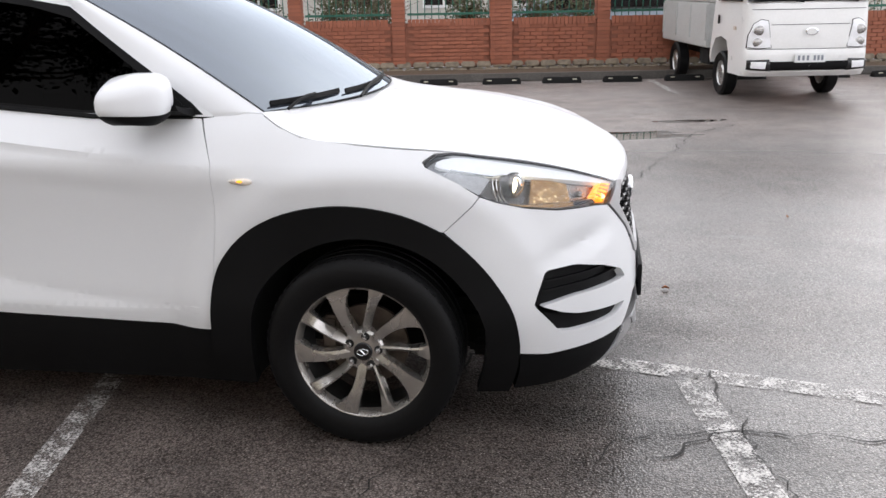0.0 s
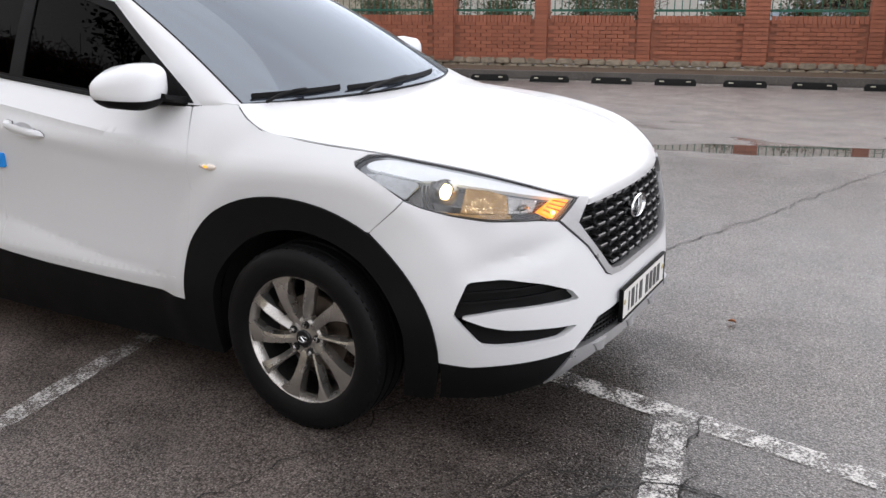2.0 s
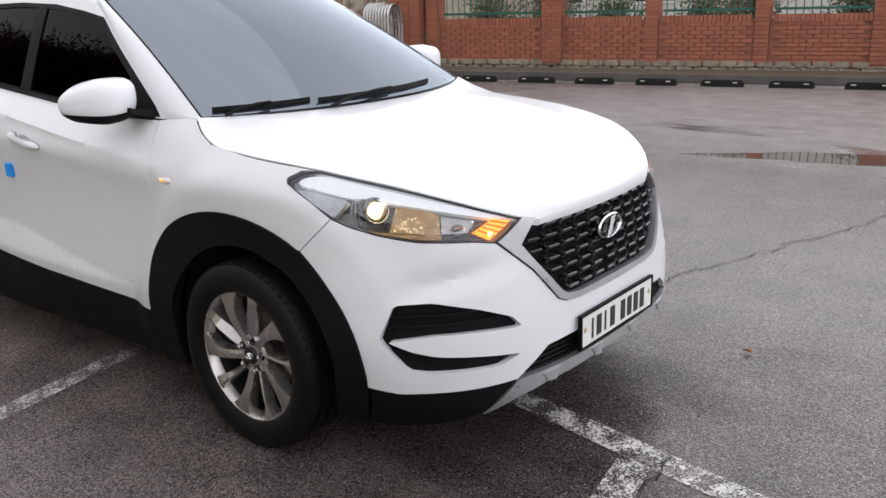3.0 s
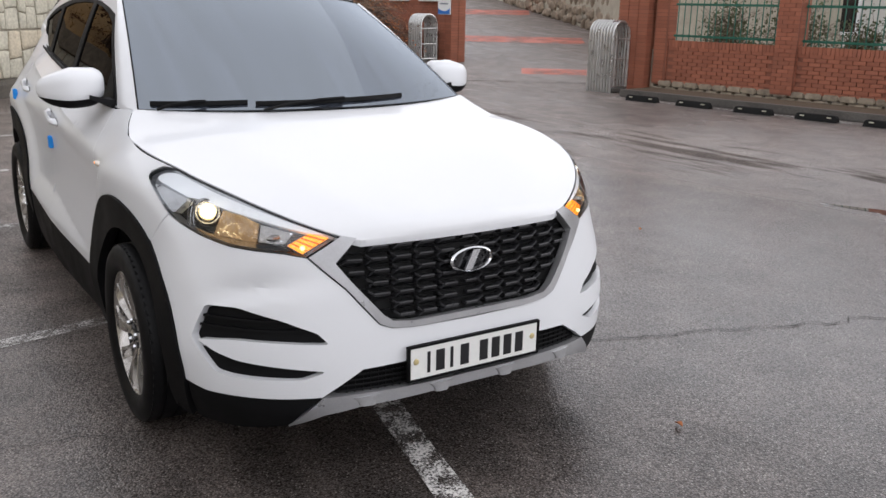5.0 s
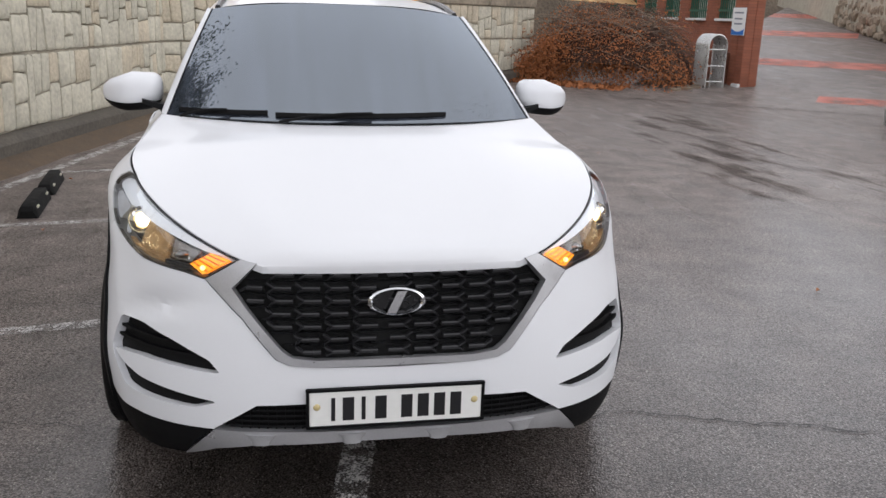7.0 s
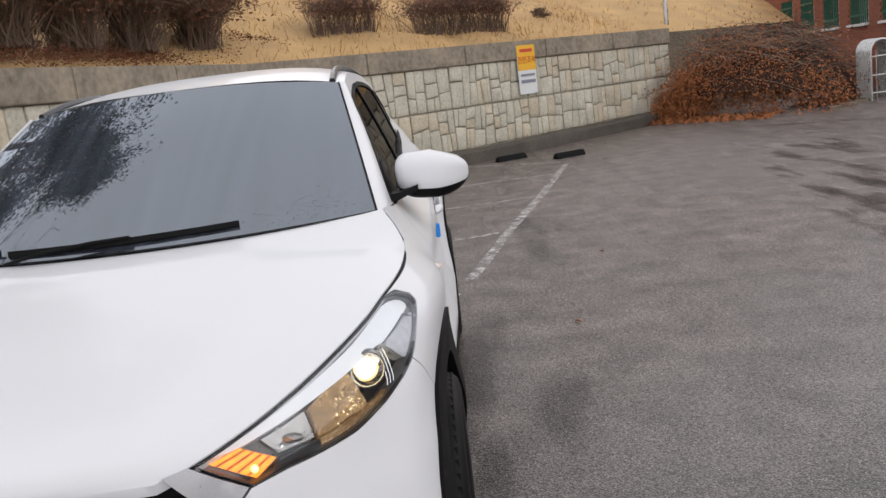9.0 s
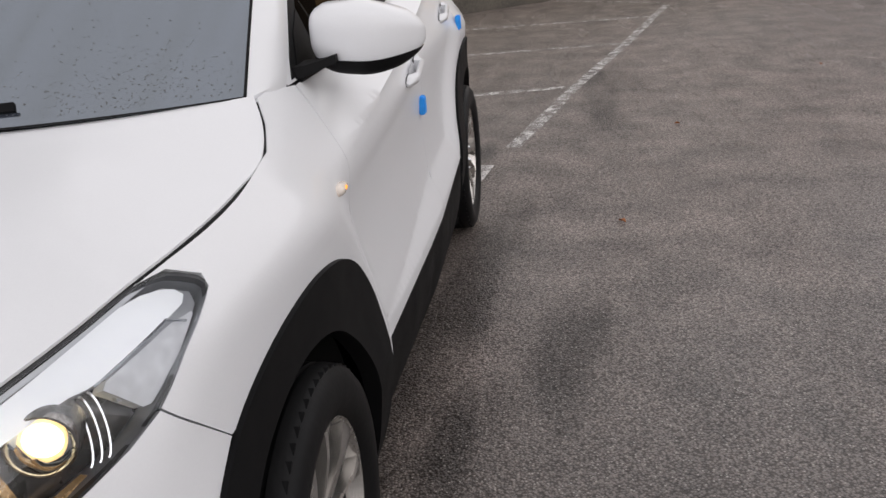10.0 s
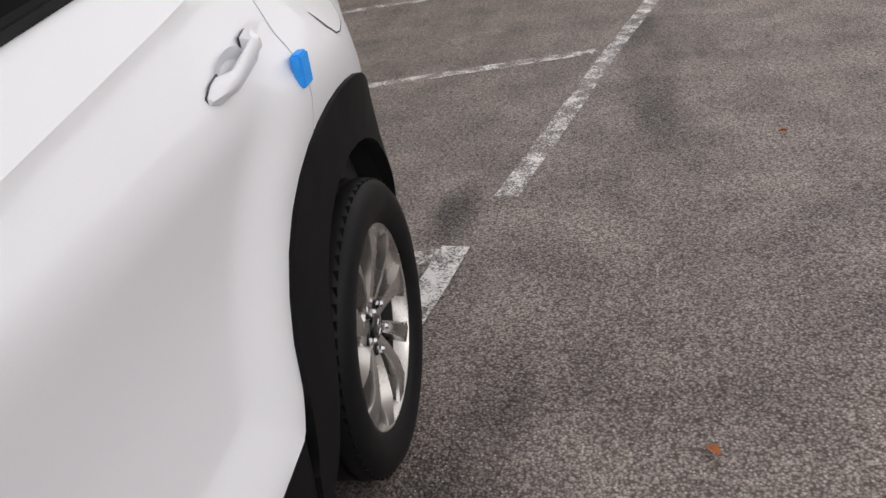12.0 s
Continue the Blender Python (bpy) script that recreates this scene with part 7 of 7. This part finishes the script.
for k, (x, y, half, sz, turn) in enumerate(((-13.95, -.72, .82, .78, 133), (-15.55, 1.45, 1.45, .85, 134))):
    shrub("clipped_hedge", "low clipped hedge of brown leafless twigs on the dry slope", (x, y, on_hill(x, y)), (half, .42, sz), 80 + k, twigs=int(330 * half), leafs=int(2400 * half), leaf=DULLLEAF, cat="hedge", group="hedges on the slope", row=True, turn=turn)
rnd = random.Random(31)
bm = bmesh.new()
for _ in range(2600):
    x = rnd.uniform(-12.9, -6.0)
    y = -2.55 - .34 * (x + 12.0) + rnd.gauss(0, .35)
    leaves(bm, (x, y, on_hill(x, y) + .05), (.08, .08, .01), 3, .024, rnd)
tagged(finish(bm, "leaf_litter", DULLLEAF, smooth=False), "brown leaf litter under the shrubs on the slope", "leaf litter", "", "stuff")
post = thing("post", "grey metal post on the slope", "post", (-19.94, 6.57, 2.1))
bm = bmesh.new()
tube(bm, [(0, 0, 0), (0, 0, 2.2)], .06, 10)
part("shaft", bm, STAINLESS, post)
bm = bmesh.new()
box(bm, (0, 0, .04), (.22, .22, .08), bevel=.01)
part("base", bm, CONCRETE, post)


def tree(name, label, at, height, seed, crown=True, spread=.32, first=.25, limbs=26):
    """A tapered trunk with limbs and twigs, with or without clumps of leaves."""
    rnd = random.Random(seed)
    ob = thing(name, label, "tree", at)
    bt, bl = bmesh.new(), bmesh.new()
    trunk = [Vector((.12 * math.sin(i * .9 + seed), .12 * math.cos(i * 1.1), height * i / 10)) for i in range(11)]
    tube(bt, trunk, lambda t: .016 * height * (1.05 - t), 9, False)
    for k in range(limbs):
        t = first + (1 - first) * (k + rnd.random()) / limbs
        base = trunk[min(int(t * 10), 9)].lerp(trunk[min(int(t * 10) + 1, 10)], (t * 10) % 1)
        a = rnd.uniform(0, 6.28)
        reach = height * spread * (1.15 - t) ** .7 * rnd.uniform(.6, 1.1)
        pts = [base]
        for j in range(1, 5):
            pts.append(base + Vector((math.cos(a), math.sin(a), 0)) * reach * j / 4 + Vector((rnd.gauss(0, .1), rnd.gauss(0, .1), reach * (.12 * j + .03 * j * j) + rnd.gauss(0, .06))))
        w = .0065 * height * (1.1 - t)
        tube(bt, pts, lambda s: w * (1.08 - s), 5, False)
        for j in range(12 if not crown else 6):
            q = pts[1].lerp(pts[4], rnd.random())
            b = a + rnd.uniform(-1.2, 1.2)
            ln_ = reach * rnd.uniform(.2, .5)
            e = q + Vector((math.cos(b) * ln_, math.sin(b) * ln_, ln_ * rnd.uniform(.1, .8)))
            tube(bt, [q, q.lerp(e, .5) + Vector((0, 0, .04)), e], lambda s: .012 * (1.1 - s), 3, False)
            if not crown:
                for _ in range(4):
                    g = q.lerp(e, rnd.uniform(.3, 1))
                    tube(bt, [g, g + Vector((rnd.gauss(0, .35), rnd.gauss(0, .35), rnd.uniform(.05, .5)))], .005, 3, False)
            else:
                leaves(bl, e, (.30, .30, .20), 60, .075, rnd)
                leaves(bl, q, (.25, .25, .18), 30, .075, rnd)
    part("trunk", bt, BARK, ob)
    if crown:
        part("crown", bl, NEEDLE, ob)
    else:
        bl.free()
    return ob


tree("evergreen_tree", "tall dark evergreen tree on the slope behind the wall", (-7.3, -6.7, on_hill(-7.3, -6.7)), 9.5, 4, True, .27, .18, 40)
tree("evergreen_tree", "tall dark evergreen tree on the slope behind the wall", (-9.6, -7.4, on_hill(-9.6, -7.4)), 9.0, 9, True, .27, .2, 34)
tree("bare_tree", "leafless tree on the slope behind the wall", (-2.6, -8.8, on_hill(-2.6, -8.8)), 8.0, 11, False, .4, .2, 30)
tree("bare_tree", "leafless tree on the slope behind the wall", (1.8, -9.6, on_hill(1.8, -9.6)), 8.0, 15, False, .4, .2, 26)

# near-black brown: shade between the branches put into the core's colour
HEAPDARK = mat("heap_inner_shade", (0.055, 0.026, 0.016), 0.95, var=0.5, scale=7, fine=60, bump=0.02)
PALETWIG = mat("pale_dry_branch", (0.25, 0.18, 0.13), 0.85, var=0.3, scale=6)

# ---- heap of dead brush beside the gate ----
rnd = random.Random(21)
heap = thing("brush_heap", "heap of brown dead branches with russet leaves by the gate", "brush heap", (-17.0, 7.75, 0), 45)
bt, bl = bmesh.new(), bmesh.new()
for k in range(1050):
    x = rnd.uniform(-1.75, 1.75)
    hgt = 1.85 * (1 - abs(x / 2.0) ** 4) * rnd.uniform(.3, 1.08)
    y = rnd.uniform(-.9, .9)
    a = rnd.gauss(0, .5) + (0 if rnd.random() < .7 else 1.4)
    ln_ = rnd.uniform(.35, 1.0) * (1.15 - .5 * abs(x / 1.75))
    d = Vector((math.cos(a), math.sin(a) * .7, rnd.gauss(0, .25))) * ln_
    c = Vector((x, y * (1.15 - hgt / 2.2), hgt * .9))
    tube(bt, [c - d + Vector((0, 0, -.35 * ln_ * rnd.random())), c - d * .4 + Vector((0, 0, .04)), c + Vector((0, 0, .09)), c + d * .5 + Vector((0, 0, .02)), c + d + Vector((0, 0, -.45 * ln_ * rnd.random()))], rnd.uniform(.003, .008), 3, False)
    leaves(bl, c - Vector((0, 0, .1)), (.30, .28, .22), 9 if x < .3 else 6, .034, rnd)
for k in range(420):
    x = rnd.uniform(-2.0, -1.15) if k % 2 else rnd.uniform(-2.0, 2.0)
    top = 1.45 * (1 - abs(x / 2.2) ** 2.4)
    leaves(bl, (x, -rnd.uniform(.2, 1.0), rnd.uniform(.05, max(top, .1))), (.22, .18, .16), 36, .030, rnd)
for k in range(1300):
    leaves(bl, (rnd.uniform(-2.3, 2.2), -rnd.gauss(1.05, .22), .03), (.1, .1, .03), 1, .055, rnd)
bp = bmesh.new()
for k in range(110):
    x, y = rnd.uniform(-1.3, 1.5), -rnd.uniform(.3, 1.0)
    zz = max(1.8 * (1 - abs(x / 2.1) ** 4) * rnd.uniform(.45 if k % 4 == 0 else .82, 1.10) * (1.1 + .35 * y), .15)
    d = Vector((rnd.uniform(.25, .8), rnd.uniform(-.15, .15), rnd.uniform(-.35, .25)))
    tube(bp, [Vector((x, y, zz)) - d, Vector((x, y, zz + .05)), Vector((x, y, zz)) + d * .8], rnd.uniform(.003, .006), 3, False)
tagged(part("pale_brush", bp, PALETWIG, heap), "pale dry branches", kind="stuff")
tagged(part("dead_brush", bt, TWIG, heap), "tangled dead branches", kind="stuff")
tagged(part("dead_leaves", bl, DEADLEAF, heap), "russet dead leaves", kind="stuff")
# shaded inside of the heap drawn as one dark core
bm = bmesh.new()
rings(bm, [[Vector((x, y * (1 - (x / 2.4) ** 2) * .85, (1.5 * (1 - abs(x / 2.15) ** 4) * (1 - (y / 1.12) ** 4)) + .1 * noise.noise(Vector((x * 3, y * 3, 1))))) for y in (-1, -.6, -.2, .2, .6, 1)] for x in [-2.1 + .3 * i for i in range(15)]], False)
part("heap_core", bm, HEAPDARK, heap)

# ---- unseen slopes added beyond the gate and round the car park, to darken reflections ----


def west(a):
    """How far a bearing lies towards the side where the added slopes stand higher."""
    return max(math.cos(a - 3.35), 0) ** 2


# out of view: dark ring that blocks the low sky in reflections
BACKSLOPE = mat("backdrop_brown", (0.11, 0.085, 0.06), 0.95, var=0.5, scale=0.4, fine=6, bump=0.3)
bm = bmesh.new()
rows = []
for ring, (r, z) in enumerate(((62, -1), (70, 7), (82, 12), (100, 17), (130, 22))):
    rows.append([Vector((-4 + r * (1 - .35 * west(a)) * math.cos(a), 3 + r * (1 - .35 * west(a)) * math.sin(a), .5 * z * (1 + 1.1 * west(a)) * (.55 + .6 * noise.noise(Vector((3 * math.cos(a), 3 * math.sin(a), .3))) + .4 * max(math.cos(a - 2.5), 0)) + 1.2 * noise.noise(Vector((r, a * 40, 1))))) for a in [2 * math.pi * i / 160 for i in range(161)]])
rings(bm, rows, False)
tagged(finish(bm, "backdrop", BACKSLOPE), "unseen brown slopes added to darken low reflections", "backdrop", "", "structure")
